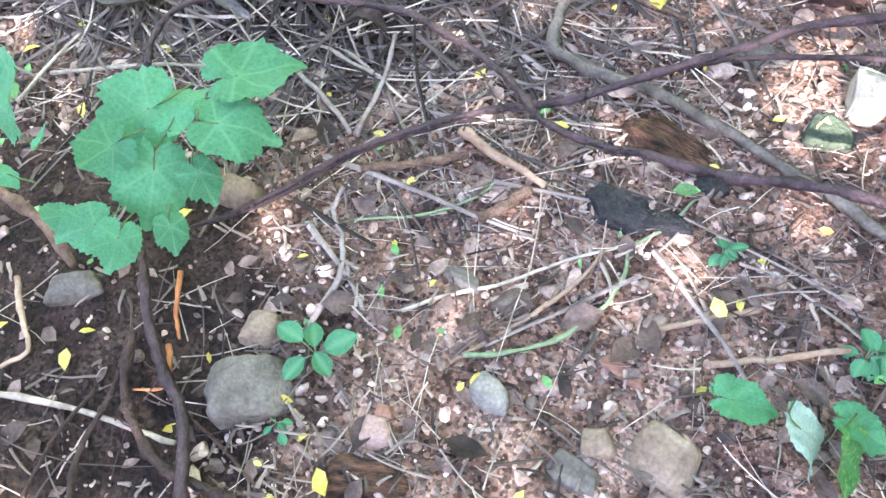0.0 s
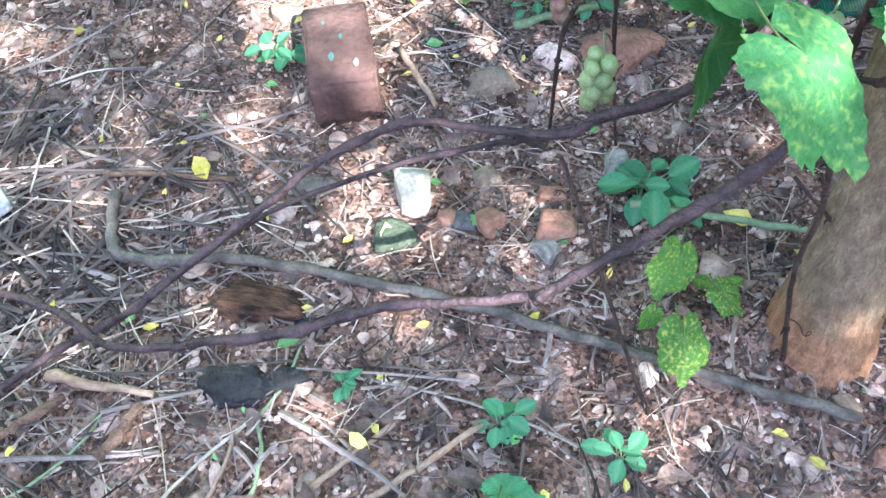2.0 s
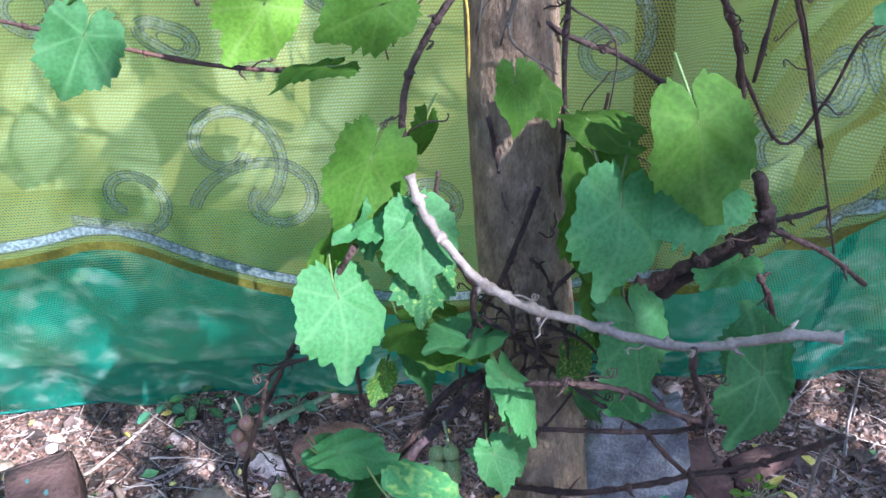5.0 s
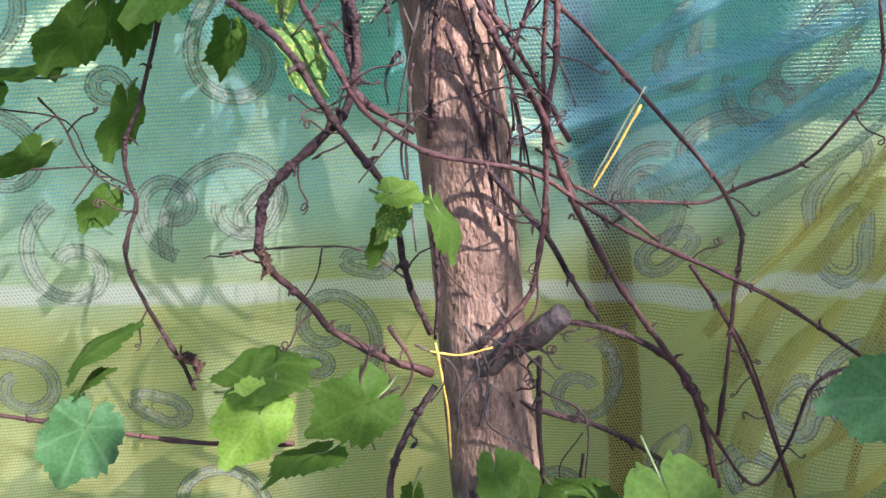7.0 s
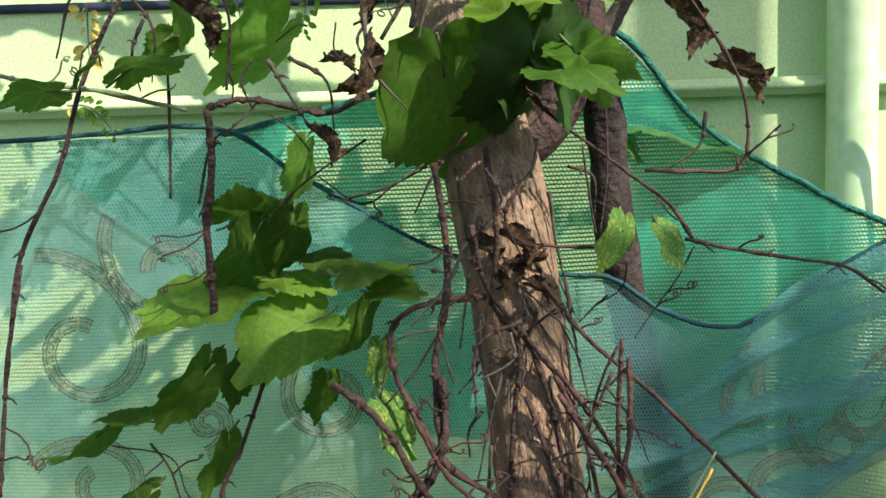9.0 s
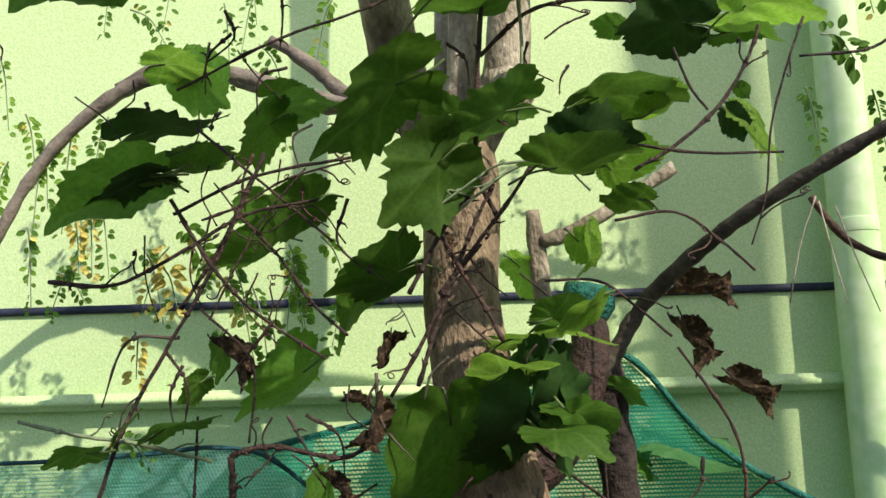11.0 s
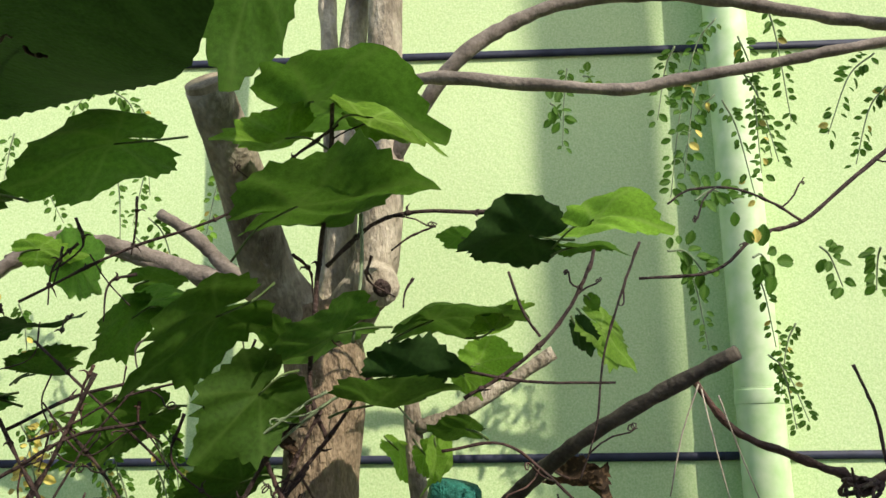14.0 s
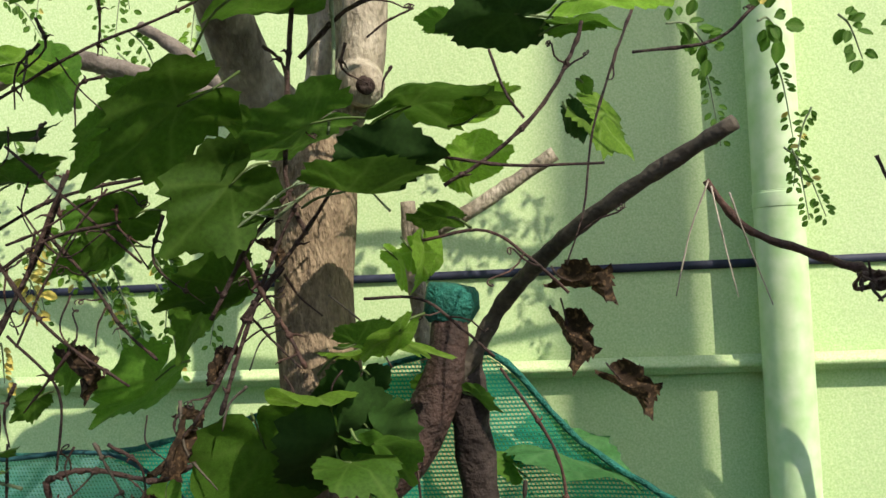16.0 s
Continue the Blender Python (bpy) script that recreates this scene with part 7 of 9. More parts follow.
# leaves beside the cloth
leaf((-0.446, 1.102, 1.131), (-0.628, -0.224, -0.745), (0.630, -0.709, -0.317), 0.037, leaf_dark)
leaf((-0.485, 1.052, 1.191), (-0.807, -0.144, -0.573), (0.557, -0.508, -0.657), 0.041, leaf_dark)
leaf((-0.487, 1.078, 0.978), (0.807, 0.144, 0.573), (-0.577, -0.019, 0.817), 0.063, leaf_dark)
leaf((-0.497, 1.079, 0.941), (0.807, 0.144, 0.573), (-0.587, 0.084, 0.805), 0.039, leaf_dark)
leaf((-0.170, 0.952, 1.164), (0.974, -0.208, -0.090), (-0.018, -0.466, 0.885), 0.030, leaf_sunlit)
leaf((-0.169, 0.962, 1.146), (-0.406, -0.289, -0.867), (0.593, -0.805, -0.010), 0.032, leaf_spot)
leaf((-0.130, 0.954, 1.143), (0.356, -0.354, -0.865), (0.820, -0.324, 0.471), 0.042, leaf_dark)
leaf((-0.182, 0.972, 1.116), (-0.242, -0.321, -0.916), (0.797, -0.605, 0.002), 0.025, leaf_dark)
leaf((-0.325, 1.102, 1.352), (-0.756, -0.560, -0.337), (0.096, -0.605, 0.790), 0.083, leaf_sunlit)
leaf((-0.412, 1.112, 1.383), (-0.589, -0.777, -0.223), (-0.002, -0.275, 0.962), 0.104, leaf_sunlit)
leaf((-0.351, 1.137, 1.397), (0.899, -0.432, -0.072), (0.018, -0.127, 0.992), 0.061, leaf_sunlit)
leaf((-0.394, 1.137, 1.461), (0.779, -0.423, 0.462), (-0.122, 0.621, 0.774), 0.057, leaf_dark)
leaf((-0.380, 1.131, 1.433), (-0.532, -0.068, -0.844), (0.718, -0.564, -0.407), 0.074, leaf_dark)
leaf((-0.337, 1.131, 1.452), (-0.211, -0.090, -0.973), (0.831, -0.540, -0.130), 0.056, leaf_dark)
leaf((-0.317, 1.138, 1.414), (0.827, -0.548, -0.128), (0.022, -0.197, 0.980), 0.051, leaf_dark)
leaf((-0.265, 0.988, 1.421), (0.720, 0.688, 0.092), (0.008, -0.141, 0.990), 0.067, leaf_dark)
leaf((-0.241, 1.001, 1.397), (0.998, -0.054, -0.033), (0.011, -0.369, 0.930), 0.038, leaf_dark)
leaf((-0.269, 1.131, 1.350), (-0.532, -0.068, -0.844), (0.764, -0.469, -0.444), 0.057, leaf_dark)
leaf((-0.440, 1.131, 1.301), (-0.604, -0.061, -0.795), (0.736, -0.426, -0.527), 0.066, leaf_dark)
leaf((-0.498, 1.130, 1.249), (-0.990, 0.016, -0.138), (-0.138, 0.021, 0.990), 0.053, leaf_dark)
leaf((-0.555, 1.131, 1.232), (-0.789, -0.037, -0.613), (0.586, -0.341, -0.735), 0.057, leaf_dark)
leaf((-0.401, 1.131, 1.306), (-0.377, -0.080, -0.923), (0.787, -0.553, -0.274), 0.048, leaf_dark)
leaf((-0.421, 1.131, 1.214), (-0.377, -0.080, -0.923), (0.874, -0.360, -0.326), 0.053, leaf_dark)
leaf((-0.311, 1.131, 1.278), (-0.211, -0.090, -0.973), (0.764, -0.636, -0.106), 0.044, leaf_dark)
leaf((-0.244, 1.031, 1.335), (-0.038, -0.097, -0.995), (0.781, -0.623, 0.031), 0.035, leaf_spot)
leaf((-0.242, 1.021, 1.278), (0.467, -0.101, -0.879), (0.751, -0.480, 0.454), 0.047, leaf_spot)
leaf((-0.505, 1.130, 1.180), (-0.952, -0.002, -0.308), (-0.307, 0.035, 0.951), 0.037, leaf_dark)
leaf((-0.179, 1.038, 1.588), (0.054, 0.638, -0.768), (0.440, -0.706, -0.555), 0.127, leaf_dark)
leaf((-0.119, 1.060, 1.594), (0.586, 0.603, -0.541), (0.764, -0.634, 0.120), 0.064, leaf_thick_shade)
leaf((-0.439, 0.970, 1.594), (0.921, 0.011, 0.389), (-0.384, 0.179, 0.906), 0.051, leaf_green)
leaf((-0.501, 0.951, 1.576), (-0.983, -0.141, -0.121), (-0.167, 0.385, 0.908), 0.037, leaf_green)
leaf((-0.484, 0.969, 1.589), (0.532, 0.068, 0.844), (-0.816, -0.225, 0.533), 0.031, leaf_dark)
leaf((-0.021, 1.021, 1.440), (-0.377, -0.080, -0.923), (0.640, -0.742, -0.197), 0.042, leaf_spot)
leaf((0.018, 1.021, 1.436), (0.467, -0.101, -0.879), (0.611, -0.682, 0.403), 0.035, leaf_spot)
leaf((-0.322, 1.131, 1.520), (-0.211, -0.090, -0.973), (0.923, -0.346, -0.168), 0.052, leaf_green)
leaf((-0.064, 0.989, 1.598), (0.564, 0.715, -0.413), (0.149, 0.405, 0.902), 0.058, leaf_green)
leaf((-0.126, 0.994, 1.635), (0.611, -0.774, 0.164), (0.029, 0.230, 0.973), 0.066, leaf_sunlit)
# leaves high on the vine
leaf((-0.320, 0.620, 2.153), (-0.400, 0.910, -0.109), (-0.044, 0.100, 0.994), 0.455, leaf_broad_shade, False)
leaf((-0.193, 0.906, 2.233), (-0.007, 0.111, -0.994), (0.80, -0.60, -0.07), 0.110, leaf_dark)
leaf((-0.340, 0.975, 2.086), (-0.931, -0.201, -0.305), (-0.336, 0.144, 0.931), 0.116, leaf_green)
leaf((-0.436, 0.861, 1.999), (-0.920, -0.192, -0.341), (-0.378, 0.213, 0.901), 0.104, leaf_green)
leaf((-0.147, 1.001, 2.136), (0.928, 0.343, 0.147), (-0.200, 0.122, 0.972), 0.136, leaf_dark)
leaf((-0.082, 0.994, 2.114), (0.928, -0.150, -0.341), (0.350, 0.034, 0.936), 0.089, leaf_sunlit)
leaf((-0.175, 1.014, 2.101), (-0.954, -0.183, -0.236), (-0.262, 0.132, 0.956), 0.073, leaf_sunlit)
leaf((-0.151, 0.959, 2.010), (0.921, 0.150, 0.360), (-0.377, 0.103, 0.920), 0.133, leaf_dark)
leaf((0.080, 1.054, 1.999), (-0.985, -0.170, 0.022), (-0.098, 0.666, 0.740), 0.078, leaf_thick_shade)
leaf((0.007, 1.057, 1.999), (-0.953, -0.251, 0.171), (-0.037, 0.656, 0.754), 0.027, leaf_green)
leaf((0.146, 1.054, 2.014), (0.973, 0.128, 0.189), (-0.213, 0.203, 0.956), 0.078, leaf_sunlit)
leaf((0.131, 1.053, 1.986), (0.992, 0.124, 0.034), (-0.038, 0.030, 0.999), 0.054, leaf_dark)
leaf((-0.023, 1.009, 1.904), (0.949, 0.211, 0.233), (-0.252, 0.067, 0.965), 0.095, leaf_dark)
leaf((0.038, 1.033, 1.897), (0.916, 0.138, 0.376), (-0.400, 0.300, 0.866), 0.048, leaf_sunlit)
leaf((-0.056, 0.976, 1.848), (0.954, 0.196, 0.229), (-0.301, 0.608, 0.734), 0.068, leaf_thick_shade)
leaf((0.022, 1.130, 1.871), (0.962, 0.000, 0.273), (-0.117, 0.904, 0.411), 0.047, leaf_sunlit)
leaf((0.006, 1.120, 1.857), (0.696, 0.000, -0.718), (0.454, 0.775, 0.440), 0.032, leaf_sunlit)
leaf((0.154, 1.093, 1.904), (0.723, 0.110, -0.682), (0.532, -0.719, 0.448), 0.061, leaf_sunlit)
leaf((0.130, 1.080, 1.902), (0.487, 0.000, -0.873), (0.691, 0.611, 0.386), 0.031, leaf_thick_shade)
leaf((0.143, 1.080, 1.933), (0.602, 0.000, -0.799), (0.443, 0.832, 0.333), 0.015, leaf_dark)
leaf((-0.217, 0.944, 1.903), (-0.822, -0.126, -0.555), (-0.560, 0.355, 0.748), 0.106, leaf_dark)
leaf((-0.115, 1.005, 1.893), (-0.863, -0.354, -0.361), (-0.458, 0.247, 0.854), 0.094, leaf_green)
leaf((-0.181, 0.967, 1.833), (-0.712, -0.080, -0.697), (-0.396, 0.866, 0.305), 0.083, leaf_dark)
leaf((-0.231, 1.094, 1.747), (-0.877, -0.172, -0.449), (-0.466, 0.532, 0.707), 0.078, leaf_dark)
leaf((-0.074, 0.950, 1.820), (1.000, 0.000, -0.006), (0.006, 0.158, 0.987), 0.076, leaf_dark)
leaf((0.010, 1.000, 1.798), (-0.995, 0.000, 0.095), (0.082, 0.495, 0.865), 0.036, leaf_dark)
leaf((-0.499, 1.207, 2.020), (0.746, -0.094, -0.660), (0.239, 0.962, 0.134), 0.071, leaf_green)
leaf((-0.526, 1.186, 2.027), (0.972, 0.222, 0.075), (-0.159, 0.387, 0.908), 0.060, leaf_sunlit)
leaf((-0.320, 1.057, 1.818), (-0.835, -0.108, -0.540), (-0.500, 0.558, 0.662), 0.062, leaf_dark)
leaf((-0.443, 1.050, 1.861), (0.999, 0.000, 0.047), (-0.046, 0.253, 0.966), 0.046, leaf_dark)
leaf((-0.037, 1.100, 1.774), (0.577, 0.000, -0.817), (0.350, 0.903, 0.248), 0.032, leaf_sunlit)
leaf((-0.389, 1.200, 1.987), (0.986, 0.000, 0.168), (-0.150, 0.449, 0.881), 0.049, leaf_dark)
leaf((-0.482, 0.994, 1.829), (-0.924, -0.150, -0.352), (-0.383, 0.348, 0.856), 0.089, leaf_green)
leaf((-0.465, 0.982, 1.833), (-0.956, -0.112, -0.273), (-0.284, 0.100, 0.954), 0.060, leaf_thick_shade)
leaf((-0.515, 1.100, 1.915), (0.979, 0.000, 0.205), (-0.205, 0.052, 0.977), 0.092, leaf_thick_shade)
leaf((-0.382, 1.144, 1.932), (-0.688, -0.186, -0.702), (-0.714, 0.348, 0.608), 0.072, leaf_dark)
leaf((-0.367, 1.153, 1.954), (0.961, 0.103, 0.257), (-0.276, 0.301, 0.913), 0.065, leaf_green)
leaf((-0.471, 1.100, 1.869), (0.973, 0.000, 0.230), (-0.226, 0.170, 0.959), 0.057, leaf_dark)
leaf((-0.389, 1.100, 1.832), (-0.760, 0.000, -0.650), (-0.529, 0.580, 0.620), 0.034, leaf_green)
leaf((-0.172, 1.000, 1.890), (-0.890, 0.000, 0.455), (0.249, 0.837, 0.487), 0.035, leaf_dark)
stem([(-0.364, 0.840, 2.240), (-0.366, 0.840, 2.189), (-0.368, 0.845, 2.130), (-0.350, 0.850, 2.122)], 0.0020, 0.0014, bark_vine)
leaf((-0.024, 1.097, 1.778), (-0.030, 0.192, -0.981), (0.899, -0.424, -0.110), 0.049, leaf_sunlit)
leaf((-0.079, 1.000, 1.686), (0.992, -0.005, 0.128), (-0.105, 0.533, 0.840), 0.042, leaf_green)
leaf((-0.038, 1.001, 1.697), (-0.791, -0.047, -0.611), (0.574, -0.405, -0.712), 0.042, leaf_sunlit)
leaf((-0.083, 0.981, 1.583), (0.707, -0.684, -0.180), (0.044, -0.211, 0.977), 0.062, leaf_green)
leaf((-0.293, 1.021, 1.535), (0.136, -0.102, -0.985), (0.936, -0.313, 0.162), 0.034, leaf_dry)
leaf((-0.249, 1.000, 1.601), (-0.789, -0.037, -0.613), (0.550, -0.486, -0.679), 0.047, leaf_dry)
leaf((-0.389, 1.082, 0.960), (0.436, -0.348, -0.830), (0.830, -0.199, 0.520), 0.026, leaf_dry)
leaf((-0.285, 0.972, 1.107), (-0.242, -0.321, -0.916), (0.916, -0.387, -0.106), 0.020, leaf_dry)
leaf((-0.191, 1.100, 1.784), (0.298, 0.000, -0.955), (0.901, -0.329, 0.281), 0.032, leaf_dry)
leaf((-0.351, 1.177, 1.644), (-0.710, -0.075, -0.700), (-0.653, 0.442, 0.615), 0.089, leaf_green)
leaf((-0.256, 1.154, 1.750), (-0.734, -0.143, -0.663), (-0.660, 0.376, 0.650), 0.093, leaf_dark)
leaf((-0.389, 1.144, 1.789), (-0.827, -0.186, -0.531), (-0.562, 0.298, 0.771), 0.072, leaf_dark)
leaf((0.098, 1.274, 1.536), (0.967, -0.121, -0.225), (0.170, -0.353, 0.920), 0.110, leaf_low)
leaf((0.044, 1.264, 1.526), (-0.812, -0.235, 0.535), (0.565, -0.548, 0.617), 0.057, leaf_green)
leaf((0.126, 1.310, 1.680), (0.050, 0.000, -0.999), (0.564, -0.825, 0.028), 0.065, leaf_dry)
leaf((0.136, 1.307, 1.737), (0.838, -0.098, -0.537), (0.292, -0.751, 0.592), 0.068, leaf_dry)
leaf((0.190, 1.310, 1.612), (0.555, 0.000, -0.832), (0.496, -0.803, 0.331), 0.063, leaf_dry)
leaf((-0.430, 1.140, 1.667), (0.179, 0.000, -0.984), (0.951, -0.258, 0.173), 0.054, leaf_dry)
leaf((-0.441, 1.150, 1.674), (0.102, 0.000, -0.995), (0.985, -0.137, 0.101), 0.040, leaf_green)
leaf((-0.097, 1.106, 1.675), (0.986, 0.144, 0.086), (-0.103, 0.117, 0.988), 0.093, leaf_sunlit)
leaf((-0.088, 1.320, 1.776), (0.617, 0.000, -0.787), (0.667, 0.532, 0.522), 0.056, leaf_sunlit)
leaf((-0.245, 1.100, 1.657), (0.868, 0.000, 0.496), (-0.450, 0.422, 0.787), 0.036, leaf_dry)
leaf((-0.284, 1.100, 1.611), (0.774, 0.000, -0.634), (0.533, -0.542, 0.650), 0.028, leaf_dry)
leaf((-0.042, 1.200, 1.625), (0.930, 0.000, 0.368), (-0.248, 0.738, 0.627), 0.034, leaf_green)
leaf((0.011, 1.200, 1.613), (0.883, 0.000, -0.469), (0.369, 0.617, 0.695), 0.040, leaf_green)
leaf((-0.080, 1.100, 1.688), (0.893, 0.000, 0.450), (-0.329, 0.683, 0.653), 0.031, leaf_dark)
leaf((-0.447, 1.094, 1.634), (-0.671, -0.423, -0.609), (-0.703, 0.623, 0.342), 0.032, leaf_dark)
leaf((-0.120, 1.043, 1.435), (0.382, -0.088, -0.920), (0.671, -0.658, 0.341), 0.038, leaf_dry)
leaf((-0.099, 1.038, 1.414), (-0.615, -0.112, -0.780), (-0.600, -0.576, 0.555), 0.030, leaf_dry)
leaf((-0.099, 1.048, 1.388), (0.570, -0.126, -0.812), (0.533, -0.695, 0.482), 0.027, leaf_dry)
leaf((-0.151, 1.048, 1.429), (0.459, -0.104, -0.882), (0.659, -0.626, 0.417), 0.032, leaf_dry)
leaf((-0.126, 1.033, 1.399), (0.646, -0.124, 0.754), (-0.733, -0.379, 0.565), 0.027, leaf_dry)
# leaves at the top of the net, their shade put into darker leaf colours
leaf((-0.088, 1.039, 1.645), (-0.476, 0.632, -0.611), (0.289, -0.544, -0.788), 0.064, leaf_thick_shade)
leaf((-0.104, 1.020, 1.603), (-0.100, 0.677, -0.729), (0.477, -0.610, -0.633), 0.110, leaf_thick_shade)
leaf((-0.066, 1.035, 1.593), (0.285, 0.712, -0.642), (0.828, -0.520, -0.210), 0.079, leaf_thick_shade)
leaf((-0.426, 1.050, 1.301), (-0.675, -0.007, -0.738), (0.622, -0.543, -0.564), 0.052, leaf_dark)

# ---- bunches of grapes ----
def grape_bunch(at, rows_of, mat, label, radius):
    rng = random.Random(int(abs(at[0]) * 5000))
    bm = bmesh.new()
    line_ = smooth_line([(0, 0, 0.05), (0.004, 0, 0.02), (0, 0, -0.02 * len(rows_of) / 2)], 4)
    add_tube(bm, line_, tapered(len(line_), 0.0018, 0.001), 6)
    bunch = to_object("grape_bunch", bm, stem_green, holder)
    bunch.location = Vector(at) - holder.location
    tagged(bunch, label)
    me = None
    for j, n in enumerate(rows_of):
        for i in range(n):
            if me is None:
                b = bmesh.new()
                bmesh.ops.create_uvsphere(b, u_segments=12, v_segments=8, radius=radius)
                g = to_object("grape", b, mat, bunch)
                me = g.data
            else:
                g = new("grape", me)
                g.parent = bunch
            a = 2 * math.pi * (i / n) + j * 0.7
            rad = radius * (1.15 if n > 2 else 0.7)
            g.location = (math.cos(a) * rad * rng.uniform(0.85, 1.1), math.sin(a) * rad * rng.uniform(0.85, 1.1), -j * radius * 1.55 + rng.uniform(-1, 1) * radius * 0.2)
            s = rng.uniform(0.85, 1.08)
            g.scale = (s, s, s * 1.06)


grape_bunch((-0.363, 0.951, 0.322), (3, 4, 4, 3, 1), grape_green, "bunch of unripe pale green grapes", 0.0115)
grape_bunch((-0.428, 1.062, 0.345), (1, 2, 2, 2), grape_red, "sparse bunch of grapes turning red", 0.0115)
grape_bunch((-0.159, 0.874, 0.492), (2, 4, 3, 2), grape_green, "small bunch of hard green grapes", 0.0105)



# ---- stones, sticks and weeds on the soil ----
stone((-0.975, 0.052), (0.111, 0.085, 0.051), stone_grey, 'rounded grey-brown field stone sunk in red soil', name='stone')
stone((-1.022, 0.128), (0.054, 0.046, 0.028), stone_tan, 'small tan stone on red soil', name='stone')
stone((-1.212, 0.246), (0.067, 0.046, 0.028), stone_tan, 'tan stone lump under the vine runners', name='stone')
stone((-0.727, 0.264), (0.056, 0.041, 0.025), stone_pale, 'pale grey stone chip on red soil', name='stone')
stone((-0.805, 0.132), (0.039, 0.037, 0.022), stone_pink, 'pale pink stone on red soil', name='stone')
stone((-0.589, 0.305), (0.041, 0.036, 0.021), stone_tan, 'tan stone on red soil', name='stone')
stone((-0.521, 0.342), (0.076, 0.064, 0.026), stone_tan, 'large flat tan stone sunk in soil', name='stone')
stone((-0.590, 0.258), (0.061, 0.041, 0.012), stone_grey, 'dark grey flat stone sunk in soil', name='stone')
stone((-0.680, 0.322), (0.033, 0.020, 0.012), stone_pink, 'small pink stone on soil', name='stone')
stone((-0.813, 0.157), (0.022, 0.024, 0.013), stone_red, 'small orange brick chip on soil', name='stone')
chunk((-0.612, 0.925), (0.048, 0.058, 0.046), 0.45, (0.12, 0.2), stone_white, 'white angular chunk of old plaster')
stone((-0.624, 0.855), (0.060, 0.046, 0.028), stone_green, 'dark mossy green stone beside white chunk', name='stone')
stone((-0.863, 0.360), (0.051, 0.023, 0.012), stone_grey, 'grey weathered chip on soil', name='stone')
stone((-0.624, 0.396), (0.057, 0.021, 0.011), stone_red, 'brown stone chip on soil', name='stone')
stone((-0.767, 0.926), (0.067, 0.034, 0.017), stone_grey, 'flat grey stone among straw', name='stone')
stone((-1.279, -0.017), (0.073, 0.045, 0.027), stone_grey, 'grey stone lump in shaded soil', name='stone')
stone((-0.549, 1.192), (0.083, 0.049, 0.030), stone_tan, 'angular grey-tan stone beside the brick', name='stone')
stone((-0.345, 1.300), (0.125, 0.076, 0.046), stone_red, 'rounded reddish boulder near the net', name='stone')
stone((-0.317, 1.050), (0.040, 0.069, 0.020), stone_pale, 'pale rectangular stone block on litter', name='stone')
stone((-0.392, 0.919), (0.055, 0.055, 0.033), stone_red, 'reddish brown stone near the trunk', name='stone')
stone((-0.490, 0.909), (0.044, 0.042, 0.025), stone_red, 'reddish stone in a row of stones', name='stone')
stone((-0.553, 0.903), (0.034, 0.034, 0.020), stone_red, 'small red stone in a row of stones', name='stone')
stone((-0.526, 0.901), (0.032, 0.034, 0.019), stone_dark, 'small dark stone in a row of stones', name='stone')
stone((-0.512, 0.991), (0.040, 0.035, 0.021), stone_tan, 'tan stone on soil', name='stone')
stone((-0.409, 0.979), (0.043, 0.026, 0.016), stone_red, 'orange brick chip on soil', name='stone')
stone((-0.948, 1.289), (0.061, 0.040, 0.024), stone_tan, 'tan stone in dappled light', name='stone')
stone((0.067, 0.669), (0.033, 0.026, 0.015), stone_red, 'small brown stone on soil', name='stone')
stone((0.018, 0.724), (0.030, 0.035, 0.018), stone_tan, 'small tan stone on soil', name='stone')
stone((-0.708, 1.016), (0.045, 0.027, 0.016), stone_red, 'flat red stone by the brick', name='stone')
stone((-0.399, 0.878), (0.033, 0.036, 0.020), stone_pale, 'grey stone on soil', name='stone')
stone((0.124, 0.965), (0.090, 0.043, 0.026), brick_mat, 'dark red broken brick by the slab', name='broken_brick')
stone((0.300, 1.177), (0.089, 0.103, 0.062), brick_mat, 'reddish broken brick among weeds', name='broken_brick')
stone((0.295, 1.221), (0.086, 0.057, 0.052), brick_mat, 'red broken brick with a pale mortar face', name='broken_brick')
stone((0.415, 1.211), (0.114, 0.057, 0.034), brick_mat, 'red broken brick among weeds', name='broken_brick')
stone((0.310, 0.840), (0.036, 0.036, 0.021), stone_pink, 'pink stone in a sun patch', name='stone')
stone((0.218, 0.745), (0.042, 0.030, 0.018), stone_pink, 'pink stone on soil', name='stone')
stone((-0.364, 1.300), (0.101, 0.070, 0.042), stone_red, 'red stone behind the grapes', name='stone')
stone((-1.274, 0.766), (0.102, 0.088, 0.022), paper_white, 'crumpled pale paper scrap on litter', name='paper_scrap').location.z += 0.025
stone((-0.775, 0.080), (0.104, 0.052, 0.013), coir, 'crumpled dark brown dead leaf clump on soil', name='dead_leaf')
stone((-0.713, 0.596), (0.069, 0.035, 0.014), char, 'charred black crumbs of wood on litter', name='charred_wood')
stone((-0.698, 0.683), (0.047, 0.031, 0.012), char, 'charred black crumbs of wood on litter', name='charred_wood')
stone((-0.772, 0.573), (0.090, 0.055, 0.027), char, 'charred black lump of wood on litter', name='charred_wood')
stone((-0.775, 0.703), (0.137, 0.060, 0.030), coir, 'brown fibrous coconut husk piece', name='coconut_husk')
